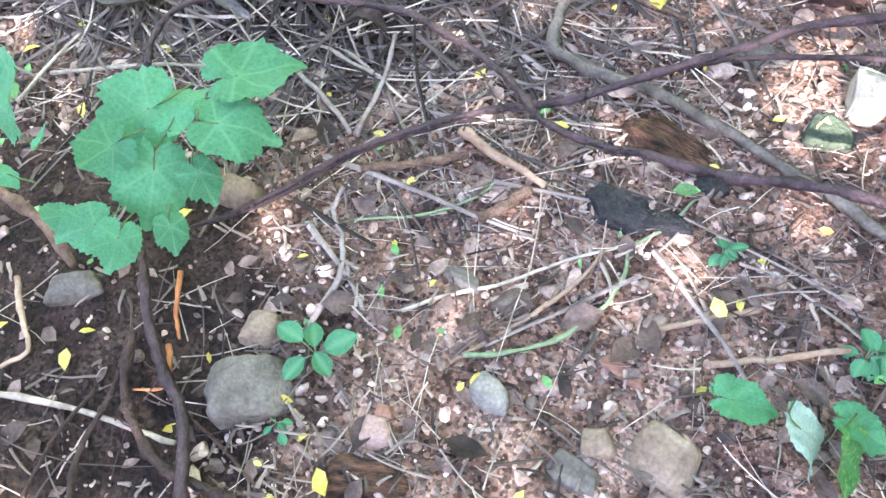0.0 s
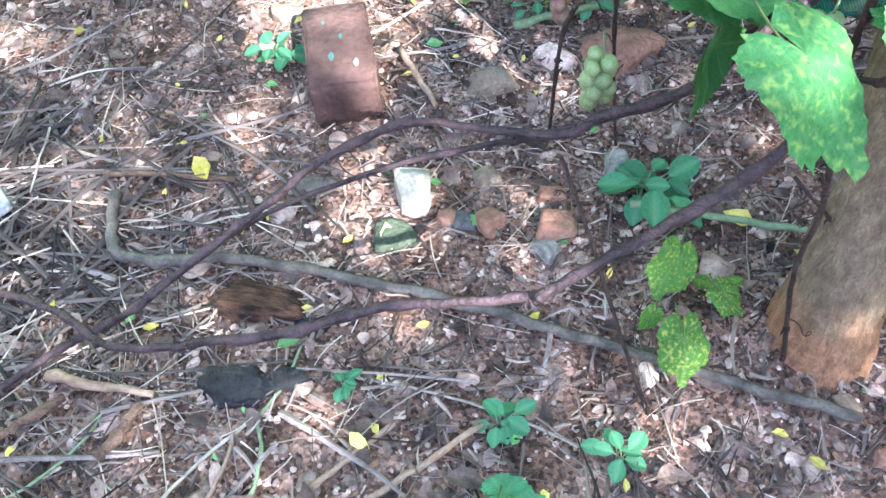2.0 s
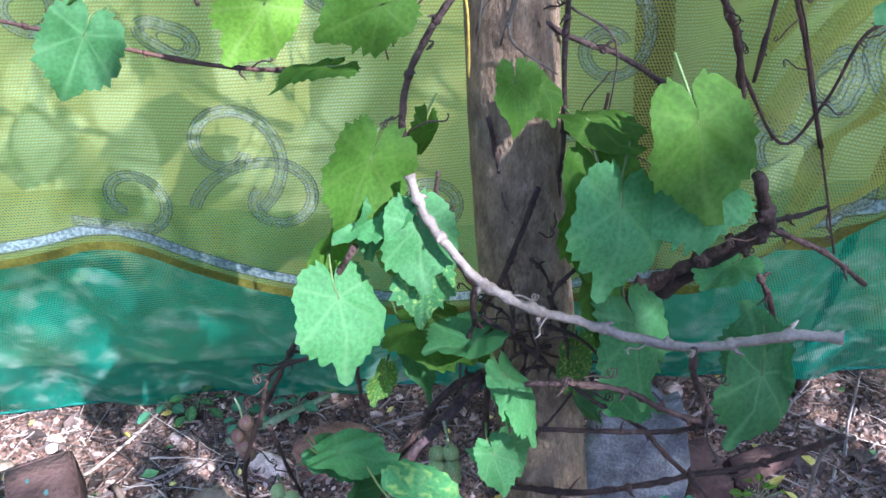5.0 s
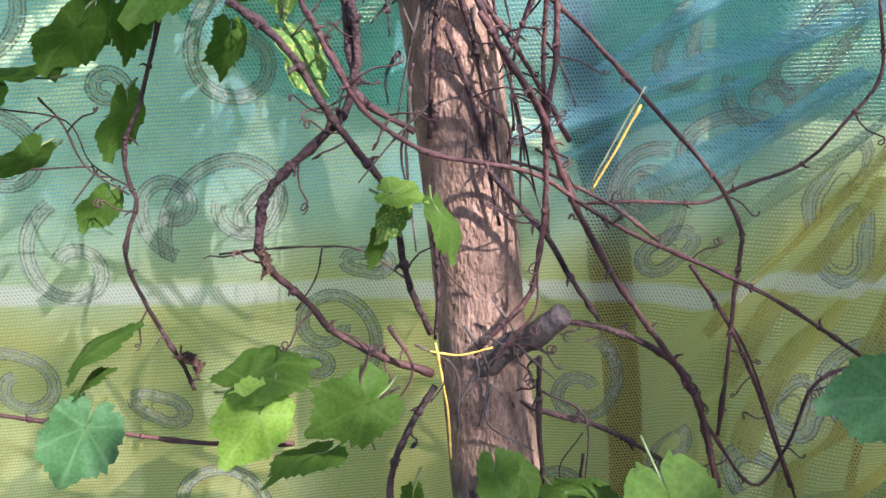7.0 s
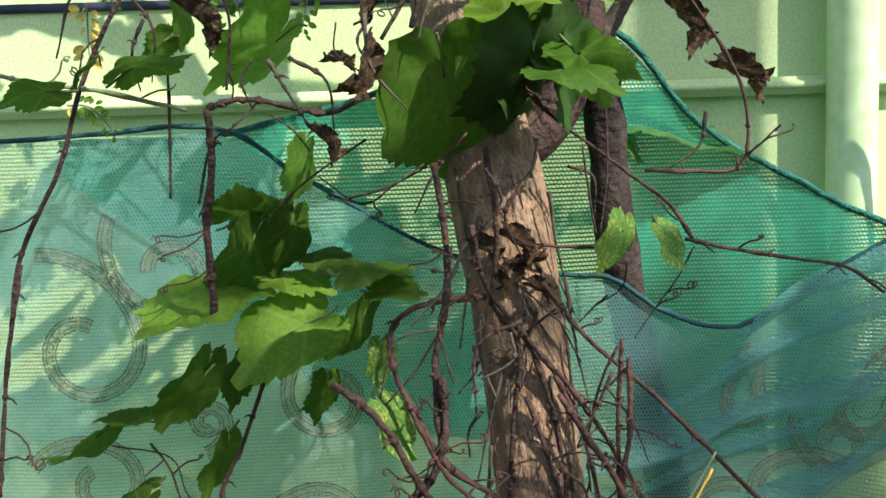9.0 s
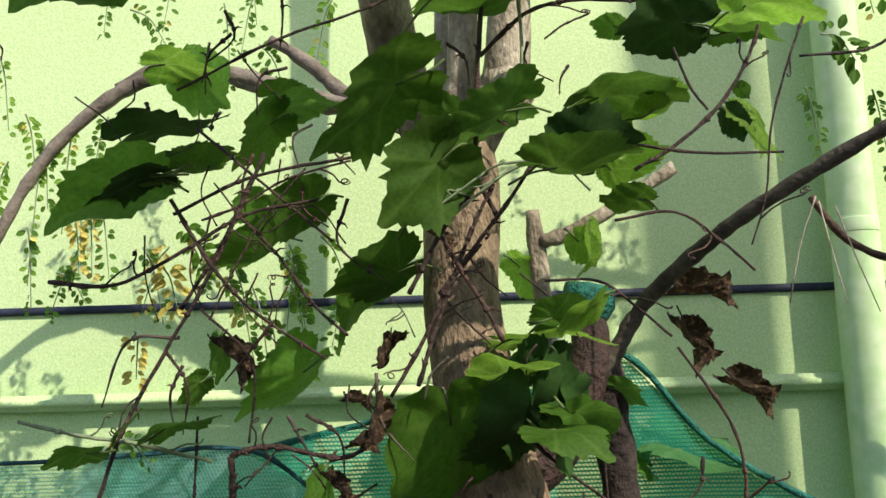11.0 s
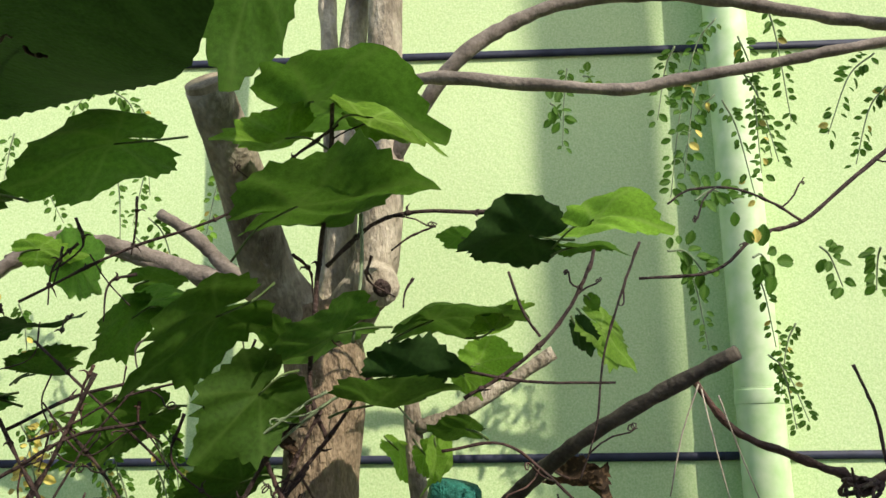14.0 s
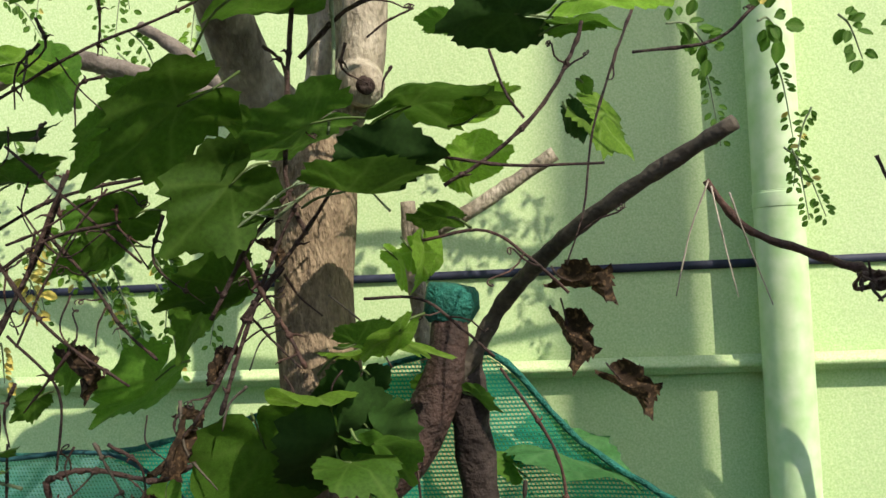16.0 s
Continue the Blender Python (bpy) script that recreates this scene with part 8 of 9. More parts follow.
stick([(-1.069, 0.836, 0.020), (-1.034, 0.748, 0.020), (-0.973, 0.731, 0.020), (-0.862, 0.759, 0.020), (-0.718, 0.766, 0.020), (-0.596, 0.765, 0.020), (-0.430, 0.755, 0.020), (-0.274, 0.736, 0.020), (-0.086, 0.718, 0.020), (0.031, 0.705, 0.020)], 0.0095, 0.0072, bark_weathered, 'long weathered fallen branch on litter', 'fallen_branch')
stick([(-0.547, 0.471, 0.012), (-0.488, 0.534, 0.012), (-0.431, 0.597, 0.012)], 0.0049, 0.0041, wood_pale, 'pale brown dry stick on soil', 'stick')
stick([(-0.629, 0.459, 0.012), (-0.585, 0.518, 0.012), (-0.543, 0.573, 0.012)], 0.0045, 0.0037, wood_pale, 'split pale stick on soil', 'stick')
stick([(-0.796, 0.260, 0.010), (-0.772, 0.327, 0.010), (-0.754, 0.396, 0.010), (-0.743, 0.464, 0.010), (-0.746, 0.517, 0.010)], 0.0034, 0.0026, wood_pale, 'bent pale twig on soil', 'stick')
stick([(-0.894, 0.270, 0.010), (-0.859, 0.333, 0.010), (-0.821, 0.382, 0.010), (-0.775, 0.468, 0.010), (-0.709, 0.565, 0.010)], 0.0030, 0.0023, straw, 'thin dry twig on soil', 'stick')
stick([(-0.972, 0.170, 0.015), (-0.994, 0.248, 0.015), (-1.036, 0.293, 0.015), (-1.079, 0.317, 0.015), (-1.096, 0.365, 0.015)], 0.0045, 0.0037, wood_grey, 'forked grey dead twig on soil', 'stick')
stick([(-0.929, 0.234, 0.012), (-0.976, 0.254, 0.012), (-1.006, 0.272, 0.012)], 0.0037, 0.0030, wood_grey, 'short grey dead twig on soil', 'stick')
stick([(-1.026, 0.530, 0.020), (-0.955, 0.532, 0.020), (-0.869, 0.538, 0.020)], 0.0085, 0.0050, wood_pale, 'splintered pale piece of wood', 'wood_piece')
stick([(-0.906, 0.439, 0.015), (-0.893, 0.481, 0.015), (-0.882, 0.522, 0.015)], 0.0090, 0.0075, bark_brown, 'short brown stub of branch', 'stick')
stick([(-1.093, 0.389, 0.020), (-1.035, 0.449, 0.020), (-0.987, 0.507, 0.020)], 0.0067, 0.0060, bark_brown, 'brown dead branch under runners', 'stick')
stick([(-0.787, 0.278, 0.012), (-0.746, 0.319, 0.012), (-0.713, 0.370, 0.012), (-0.694, 0.439, 0.012), (-0.701, 0.499, 0.012), (-0.720, 0.538, 0.012), (-0.703, 0.594, 0.012), (-0.701, 0.668, 0.012), (-0.715, 0.728, 0.012)], 0.0034, 0.0023, stem_green, 'fresh green creeper stem on soil', 'creeper_stem')
stick([(-1.096, 0.275, 0.012), (-1.031, 0.338, 0.012), (-0.973, 0.396, 0.012), (-0.939, 0.454, 0.012), (-0.929, 0.505, 0.012)], 0.0024, 0.0019, stem_green, 'thin green creeper stem on soil', 'creeper_stem')
stick([(-1.109, 0.871, 0.015), (-1.005, 0.890, 0.015), (-0.897, 0.903, 0.015)], 0.0056, 0.0045, bark_brown, 'dry brown stick on soil', 'stick')
stick([(-0.718, 1.231, 0.012), (-0.668, 1.169, 0.012), (-0.625, 1.115, 0.012)], 0.0067, 0.0045, wood_pale, 'pale bleached stick by the brick', 'stick')
stick([(-1.564, 0.802, 0.012), (-1.445, 0.858, 0.012), (-1.326, 0.914, 0.012)], 0.0049, 0.0037, wood_grey, 'grey dry stick on soil', 'stick')
stick([(-1.317, 0.739, 0.012), (-1.298, 0.848, 0.012), (-1.302, 0.928, 0.012), (-1.315, 1.038, 0.012)], 0.0037, 0.0037, bark_dark, 'dark thin branch on soil', 'stick')
stick([(-0.645, 0.622, 0.010), (-0.509, 0.626, 0.010), (-0.376, 0.612, 0.010), (-0.307, 0.594, 0.010)], 0.0023, 0.0015, straw, 'long straw stalk on litter', 'stick')
stick([(-0.532, 1.303, 0.030), (-0.446, 1.355, 0.030), (-0.350, 1.409, 0.030)], 0.0067, 0.0060, stem_green, 'grey-green bamboo cane near the net', 'cane')
stick([(-0.292, 0.954, 0.050), (-0.192, 0.957, 0.050), (-0.075, 0.957, 0.050), (0.091, 0.965, 0.050), (0.295, 0.995, 0.050), (0.451, 1.020, 0.050)], 0.0056, 0.0053, stem_green, 'grey-green bamboo cane behind the trunk', 'cane')
stick([(-1.359, -0.062, 0.015), (-1.299, -0.092, 0.015), (-1.247, -0.114, 0.015), (-1.257, -0.155, 0.015)], 0.0045, 0.0030, wood_pale, 'bleached bent twig on dark soil', 'stick')
stick([(-1.238, -0.186, 0.015), (-1.151, -0.131, 0.015), (-1.072, -0.092, 0.015), (-0.985, -0.053, 0.015)], 0.0045, 0.0037, straw, 'dry yellow stalk on dark soil', 'stick')
stick([(-1.172, 0.105, 0.020), (-1.122, 0.058, 0.020), (-1.092, 0.040, 0.020)], 0.0044, 0.0020, wood_orange, 'torn orange inner wood strip', 'wood_piece')
stick([(-1.091, 0.025, 0.030), (-1.064, 0.006, 0.030), (-1.048, -0.016, 0.030), (-1.077, -0.046, 0.030)], 0.0044, 0.0016, wood_orange, 'torn orange inner wood strip', 'wood_piece')
stick([(-0.991, -0.018, 0.010), (-0.928, -0.016, 0.010), (-0.847, -0.018, 0.010)], 0.0026, 0.0023, bark_red, 'thin reddish twig on soil', 'stick')
stick([(-1.354, 0.437, 0.020), (-1.321, 0.506, 0.020), (-1.252, 0.517, 0.020), (-1.207, 0.524, 0.020)], 0.0030, 0.0030, straw, 'dry straw stalk on litter', 'stick')
stick([(-1.635, 0.188, 0.020), (-1.524, 0.297, 0.020), (-1.407, 0.384, 0.020)], 0.0037, 0.0030, straw, 'dry straw stalk on litter', 'stick')
stick([(-1.672, 0.345, 0.020), (-1.658, 0.215, 0.020), (-1.632, 0.117, 0.020)], 0.0030, 0.0030, straw, 'dry straw stalk on litter', 'stick')
stick([(-1.143, 0.425, 0.020), (-1.185, 0.527, 0.020), (-1.235, 0.602, 0.020)], 0.0045, 0.0037, wood_grey, 'grey dead branch on litter', 'stick')
stick([(-1.300, 0.450, 0.020), (-1.209, 0.439, 0.020), (-1.153, 0.423, 0.020)], 0.0045, 0.0037, wood_grey, 'grey dead branch on litter', 'stick')
stick([(-1.400, 0.526, 0.015), (-1.241, 0.530, 0.015), (-1.130, 0.520, 0.015)], 0.0030, 0.0023, straw, 'pale straw on litter', 'stick')
stone((-1.409, 0.640), (0.200, 0.100, 0.085), coir, 'large brown fibrous coconut husk on the heap', name='coconut_husk')
curled((-1.705, 0.335), (-1.560, 0.395), 0.042, dead_grey, 'long pale grey curled dead leaf on the heap')
for leaf_a, leaf_b, leaf_w, leaf_mat, leaf_label in (
        ((-1.741, 0.502), (-1.646, 0.423), 0.040, dead_brown, 'brown folded dead leaf among the stalks'), ((-1.570, 0.612), (-1.552, 0.490), 0.065, dead_grey, 'broad grey dead leaf among the stalks'),
        ((-1.633, 0.619), (-1.465, 0.672), 0.050, dead_grey, 'broad grey dead leaf among the stalks'), ((-1.497, 0.466), (-1.580, 0.474), 0.035, dead_brown, 'brown folded dead leaf among the stalks'),
        ((-1.859, 0.433), (-1.764, 0.529), 0.038, dead_brown, 'brown folded dead leaf among the stalks'), ((-1.803, 0.378), (-1.749, 0.312), 0.040, dead_grey, 'broad grey dead leaf among the stalks'),
        ((-1.533, 0.470), (-1.430, 0.452), 0.022, dead_grey, 'narrow grey rolled dead leaf among the stalks'), ((-1.702, 0.525), (-1.618, 0.474), 0.030, dead_brown, 'brown folded dead leaf among the stalks'),
        ((-1.310, 0.566), (-1.237, 0.584), 0.030, dead_brown, 'brown folded dead leaf among the stalks'), ((-1.680, 0.560), (-1.600, 0.540), 0.045, dead_brown, 'brown folded dead leaf among the stalks')):
    curled(leaf_a, leaf_b, leaf_w, leaf_mat, leaf_label)
# a broad-leaved young plant beside the runners
begin_plant('young_plant', 'young plant with broad pale green toothed leaves', 'plant', (-1.233, 0.078, 0))
leaf((-1.214, 0.326, 0.203), (0.389, 0.911, -0.138), (0.052, 0.128, 0.990), 0.091, leaf_plant)
leaf((-1.263, 0.217, 0.206), (-0.552, -0.802, -0.229), (0.621, -0.579, 0.529), 0.093, leaf_plant)
leaf((-1.170, 0.260, 0.208), (0.710, 0.597, -0.373), (0.276, 0.251, 0.928), 0.079, leaf_plant)
leaf((-1.218, 0.169, 0.164), (0.348, -0.718, -0.603), (0.801, -0.106, 0.589), 0.084, leaf_plant)
leaf((-1.220, 0.068, 0.154), (-0.552, -0.802, -0.229), (0.621, -0.579, 0.529), 0.061, leaf_plant)
leaf((-1.172, 0.205, 0.158), (0.756, -0.188, -0.627), (0.653, 0.172, 0.737), 0.047, leaf_plant)
leaf((-1.176, 0.076, 0.158), (0.204, -0.800, -0.564), (0.805, -0.191, 0.562), 0.052, leaf_plant)
leaf((-1.137, 0.131, 0.157), (0.593, -0.486, -0.642), (0.752, 0.049, 0.657), 0.038, leaf_plant)
leaf((-1.266, 0.047, 0.152), (-0.678, -0.720, -0.149), (0.552, -0.633, 0.543), 0.039, leaf_plant)
leaf((-1.232, 0.232, 0.198), (-0.214, 0.966, 0.146), (-0.121, -0.174, 0.977), 0.059, leaf_plant)
leaf((-1.255, 0.150, 0.205), (-0.411, -0.858, -0.308), (0.681, -0.514, 0.521), 0.062, leaf_plant)
leaf((-1.373, 0.089, 0.240), (-0.689, 0.552, 0.469), (-0.253, -0.790, 0.558), 0.080, leaf_plant)
leaf((-1.286, 0.037, 0.246), (-0.910, -0.252, 0.329), (0.343, -0.903, 0.260), 0.040, leaf_plant)
leaf((-1.291, 0.089, 0.248), (-0.136, 0.932, 0.337), (-0.494, -0.358, 0.792), 0.026, leaf_plant)
begin_plant('weed', 'small weed with yellow-spotted green leaves', 'weed', (-0.194, 0.721, 0))
leaf((-0.223, 0.851, 0.088), (-0.245, -0.825, -0.510), (0.515, -0.556, 0.652), 0.059, leaf_spot)
leaf((-0.203, 0.737, 0.089), (0.270, -0.789, -0.552), (0.512, -0.367, 0.776), 0.064, leaf_spot)
leaf((-0.160, 0.813, 0.084), (0.822, -0.423, -0.382), (0.339, -0.175, 0.924), 0.041, leaf_spot)
leaf((-0.244, 0.764, 0.083), (-0.408, -0.786, -0.464), (0.490, -0.617, 0.615), 0.027, leaf_spot)
begin_plant('weed', 'wilting weed with pale green leaves', 'weed', (-0.385, 0.439, 0))
leaf((-0.424, 0.452, 0.069), (0.856, -0.248, -0.453), (0.515, 0.483, 0.709), 0.060, leaf_wilt)
leaf((-0.498, 0.433, 0.063), (0.809, 0.555, -0.194), (-0.040, 0.380, 0.924), 0.058, leaf_plant)
leaf((-0.384, 0.497, 0.065), (0.910, 0.252, -0.329), (0.177, 0.482, 0.858), 0.052, leaf_plant)
leaf((-0.372, 0.463, 0.069), (0.573, -0.681, -0.456), (0.788, 0.305, 0.535), 0.069, leaf_pale)
sprout((-0.607, 1.407), 9, 0.028, 0.074, 0.040, leaf_pale, 'weed along the foot of the net', 'seedling')
sprout((-0.506, 1.371), 8, 0.025, 0.063, 0.040, leaf_plant, 'weed along the foot of the net', 'seedling')
sprout((-0.858, 1.458), 7, 0.024, 0.055, 0.030, leaf_plant, 'weed along the foot of the net', 'seedling')
sprout((0.135, 0.994), 14, 0.022, 0.078, 0.130, leaf_plant, 'spreading weed with round leaves by the slab', 'seedling')
sprout((0.201, 1.006), 16, 0.022, 0.087, 0.150, leaf_plant, 'spreading weed with round leaves by the slab', 'seedling')
sprout((0.249, 0.987), 12, 0.025, 0.078, 0.110, leaf_plant, 'spreading weed with round leaves by the slab', 'seedling')
sprout((0.374, 1.110), 14, 0.020, 0.064, 0.060, leaf_sunlit, 'low weed in a sun patch', 'seedling')
sprout((0.294, 0.998), 14, 0.019, 0.069, 0.050, leaf_sunlit, 'low weed in a sun patch', 'seedling')
sprout((-0.279, 0.994), 5, 0.044, 0.044, 0.070, leaf_plant, 'small plant with oval green leaves', 'seedling')
sprout((-0.934, 0.150), 5, 0.047, 0.045, 0.040, leaf_plant, 'small seedling with four green leaves', 'seedling')
sprout((-0.263, 0.991), 6, 0.058, 0.066, 0.060, leaf_plant, 'bushy weed with oval green leaves', 'seedling')
sprout((-0.406, 0.603), 4, 0.023, 0.022, 0.020, leaf_plant, 'small clover-like seedling on litter', 'seedling')
sprout((-0.252, 0.590), 5, 0.029, 0.032, 0.030, leaf_plant, 'small clover-like seedling on litter', 'seedling')
sprout((-0.624, 0.607), 4, 0.019, 0.015, 0.020, leaf_plant, 'tiny seedling on litter', 'seedling')
sprout((-0.906, 1.183), 5, 0.040, 0.040, 0.030, leaf_plant, 'weed beside the brick', 'seedling')
sprout((-0.403, 0.608), 4, 0.031, 0.028, 0.030, leaf_plant, 'small green weed on soil', 'seedling')
sprout((-0.910, 0.053), 6, 0.018, 0.029, 0.015, leaf_plant, 'sprig of tiny green leaves on soil', 'seedling')
sprout((-0.622, 0.610), 4, 0.019, 0.017, 0.020, leaf_plant, 'tiny seedling on litter', 'seedling')
sprout((0.172, 0.985), 16, 0.026, 0.095, 0.100, leaf_plant, 'spreading weed with round leaves by the slab', 'seedling')
sprout((0.270, 0.967), 18, 0.022, 0.077, 0.060, leaf_sunlit, 'low weed in a sun patch', 'seedling')
sprout((0.110, 0.973), 8, 0.024, 0.060, 0.080, leaf_plant, 'spreading weed with round leaves by the slab', 'seedling')
sprout((-0.662, 1.414), 8, 0.030, 0.064, 0.040, leaf_plant, 'weed along the foot of the net', 'seedling')
sprout((-0.413, 1.388), 8, 0.027, 0.063, 0.040, leaf_plant, 'weed along the foot of the net', 'seedling')
sprout((-0.931, 1.176), 6, 0.033, 0.039, 0.040, leaf_plant, 'weed beside the brick', 'seedling')
sprout((-1.080, 1.367), 6, 0.053, 0.063, 0.060, leaf_plant, 'weed along the foot of the net', 'seedling')
sprout((-1.128, 1.359), 8, 0.053, 0.084, 0.060, leaf_pale, 'weed with pale leaves in dappled light', 'seedling')
sprout((-0.412, 0.602), 5, 0.029, 0.029, 0.030, leaf_plant, 'small seedling on litter', 'seedling')
sprout((-0.258, 0.596), 5, 0.029, 0.032, 0.030, leaf_plant, 'small seedling on litter', 'seedling')
sprout((-0.158, 0.850), 4, 0.033, 0.033, 0.040, leaf_spot, 'weed with spotted leaves', 'seedling')
sprout((-0.249, 1.006), 5, 0.046, 0.050, 0.050, leaf_plant, 'bushy weed with oval green leaves', 'seedling')

# ---- sprays of small pinnate leaves ----
def spray(at, along, n_pairs, size, mat, droop=0.4, seed=1):
    rng = random.Random(seed)
    a = Vector(at)
    d = Vector(along)
    root = empty("leaf_spray", "hanging spray of small oval leaflets on thin stalks", "plant", at, "sprays of small leaves")
    length = d.length
    pts = [Vector((0, 0, 0)), d * 0.5 + Vector((0, 0, 0.1 * length)), d - Vector((0, 0, droop * length))]
    line_ = smooth_line(pts, n_pairs)
    bm = bmesh.new()
    add_tube(bm, line_, tapered(len(line_), 0.0014, 0.0006), 5)
    part("stalk", bm, stem_green, root)
    for i in range(1, len(line_)):
        t_ = (line_[i] - line_[i - 1]).normalized()
        for sgn in (-1, 1):
            if rng.random() < 0.38:
                continue
            w = (t_.cross(Vector((0, 1, 0))).normalized() * sgn + t_ * 0.5 + Vector((rng.uniform(-0.4, 0.4), rng.uniform(-0.6, 0.6), rng.uniform(-0.5, 0.1)))).normalized()
            nrm = (Vector((rng.uniform(-0.6, 0.6), -1, rng.uniform(-0.3, 0.8)))).normalized()
            x = w.cross(nrm).normalized()
            z = x.cross(w)
            m = Matrix((x, w, z)).transposed().to_4x4()
            m.translation = line_[i] + w * size * rng.uniform(0.1, 0.7)
            s = size * rng.uniform(0.7, 1.15)
            oval(root, m @ Matrix.Diagonal((s * 1.15, s, s, 1)), mat if rng.random() < 0.96 else litter_yellow, "leaflet")


spray((0.338, 1.200, 2.318), (-0.047, 0.020, -0.077), 10, 0.012, leaf_green, 0.30, 1)
spray((0.364, 1.200, 2.292), (0.035, 0.020, -0.120), 11, 0.012, leaf_green, 0.30, 2)
spray((0.319, 1.250, 2.268), (-0.039, 0.020, -0.129), 11, 0.014, leaf_green, 0.30, 3)
spray((0.352, 1.250, 2.225), (0.039, 0.020, -0.100), 10, 0.012, leaf_green, 0.30, 4)
spray((0.406, 1.200, 2.329), (0.022, 0.020, -0.113), 10, 0.012, leaf_green, 0.30, 5)
spray((0.283, 1.200, 2.281), (-0.024, 0.020, -0.070), 8, 0.012, leaf_green, 0.30, 6)
spray((0.319, 1.200, 2.250), (-0.031, 0.020, -0.103), 10, 0.014, leaf_green, 0.30, 7)
spray((0.367, 1.200, 2.240), (0.040, 0.020, -0.084), 10, 0.012, leaf_green, 0.30, 8)
spray((0.378, 1.200, 2.210), (0.006, 0.020, -0.074), 9, 0.011, leaf_green, 0.30, 9)
spray((0.533, 1.200, 2.262), (-0.061, 0.020, -0.071), 11, 0.012, leaf_green, 0.30, 10)
spray((0.542, 1.200, 2.217), (-0.040, 0.020, -0.071), 11, 0.011, leaf_green, 0.30, 11)
spray((0.343, 1.250, 2.233), (-0.044, 0.020, -0.061), 9, 0.012, leaf_green, 0.30, 12)
spray((0.400, 1.200, 1.919), (-0.019, 0.020, -0.064), 10, 0.009, leaf_green, 0.30, 13)
spray((0.376, 1.200, 1.873), (0.020, 0.020, -0.058), 9, 0.008, leaf_green, 0.30, 14)
spray((-0.501, 1.300, 2.287), (0.044, 0.020, -0.046), 10, 0.012, leaf_green, 0.30, 15)
spray((-0.485, 1.300, 2.295), (-0.087, 0.020, -0.005), 11, 0.011, leaf_green, 0.30, 16)
spray((-0.457, 1.300, 2.259), (0.013, 0.020, -0.096), 11, 0.010, leaf_green, 0.30, 17)
spray((-0.618, 1.300, 2.155), (0.051, 0.020, -0.038), 10, 0.011, leaf_green, 0.30, 18)
spray((-0.485, 1.300, 2.158), (0.004, 0.020, -0.086), 11, 0.009, leaf_green, 0.30, 19)
spray((-0.436, 1.300, 2.182), (-0.030, 0.020, -0.068), 9, 0.010, leaf_green, 0.30, 20)
spray((0.398, 1.100, 1.990), (0.028, 0.020, -0.028), 6, 0.015, leaf_green, 0.30, 21)
spray((0.463, 1.100, 1.988), (-0.001, 0.020, -0.033), 7, 0.014, leaf_green, 0.30, 22)
spray((-0.464, 1.250, 1.767), (0.033, 0.020, -0.088), 11, 0.011, leaf_green, 0.30, 23)
spray((-0.431, 1.250, 1.753), (0.019, 0.020, -0.094), 12, 0.011, leaf_green, 0.30, 24)
spray((-0.383, 1.250, 1.757), (0.021, 0.020, -0.088), 10, 0.011, leaf_green, 0.30, 25)
spray((-0.527, 1.200, 1.774), (0.011, 0.020, -0.036), 7, 0.016, litter_yellow, 0.30, 26)
spray((-0.556, 1.200, 1.691), (-0.009, 0.020, -0.037), 6, 0.012, litter_yellow, 0.30, 27)
spray((-0.680, 1.300, 1.792), (-0.046, 0.020, -0.045), 11, 0.009, leaf_green, 0.30, 28)
spray((-0.708, 1.300, 1.786), (0.032, 0.020, -0.027), 11, 0.009, leaf_green, 0.30, 29)
spray((-0.546, 1.100, 1.577), (0.038, 0.020, -0.014), 9, 0.009, leaf_green, 0.30, 30)
spray((-0.386, 1.250, 1.793), (0.019, 0.020, -0.072), 10, 0.011, leaf_green, 0.30, 31)
spray((-0.410, 1.250, 1.717), (0.011, 0.020, -0.079), 11, 0.011, leaf_green, 0.30, 32)
spray((-0.513, 1.250, 1.813), (0.018, 0.020, -0.043), 9, 0.011, leaf_green, 0.30, 33)
spray((-0.693, 1.300, 1.986), (-0.020, 0.020, -0.110), 11, 0.010, leaf_sunlit, 0.30, 34)
spray((-0.732, 1.300, 1.955), (-0.026, 0.020, -0.140), 11, 0.009, leaf_sunlit, 0.30, 35)
spray((-0.655, 1.300, 1.889), (0.011, 0.020, -0.093), 10, 0.012, leaf_green, 0.30, 36)
spray((-0.399, 1.300, 1.803), (0.019, 0.020, -0.046), 9, 0.012, leaf_green, 0.30, 37)
spray((-0.799, 1.300, 2.073), (-0.034, 0.020, -0.045), 9, 0.012, leaf_sunlit, 0.30, 38)
spray((-0.384, 1.300, 1.787), (-0.020, 0.020, -0.081), 11, 0.011, leaf_green, 0.30, 39)
spray((-0.469, 1.300, 1.789), (0.019, 0.020, -0.089), 12, 0.011, leaf_green, 0.30, 40)
spray((-0.501, 1.200, 1.824), (0.021, 0.020, -0.041), 8, 0.014, leaf_sunlit, 0.30, 41)
spray((0.120, 1.200, 2.207), (0.015, 0.020, -0.008), 6, 0.016, leaf_green, 0.30, 42)
spray((0.164, 1.200, 2.243), (0.016, 0.020, 0.001), 6, 0.012, leaf_sunlit, 0.30, 43)
spray((0.254, 1.050, 2.032), (0.046, 0.020, 0.017), 7, 0.015, leaf_green, 0.30, 44)
spray((0.222, 1.050, 1.978), (0.043, 0.020, -0.009), 8, 0.015, leaf_green, 0.30, 45)
spray((0.293, 1.000, 1.959), (0.022, 0.020, 0.004), 5, 0.019, leaf_green, 0.30, 46)

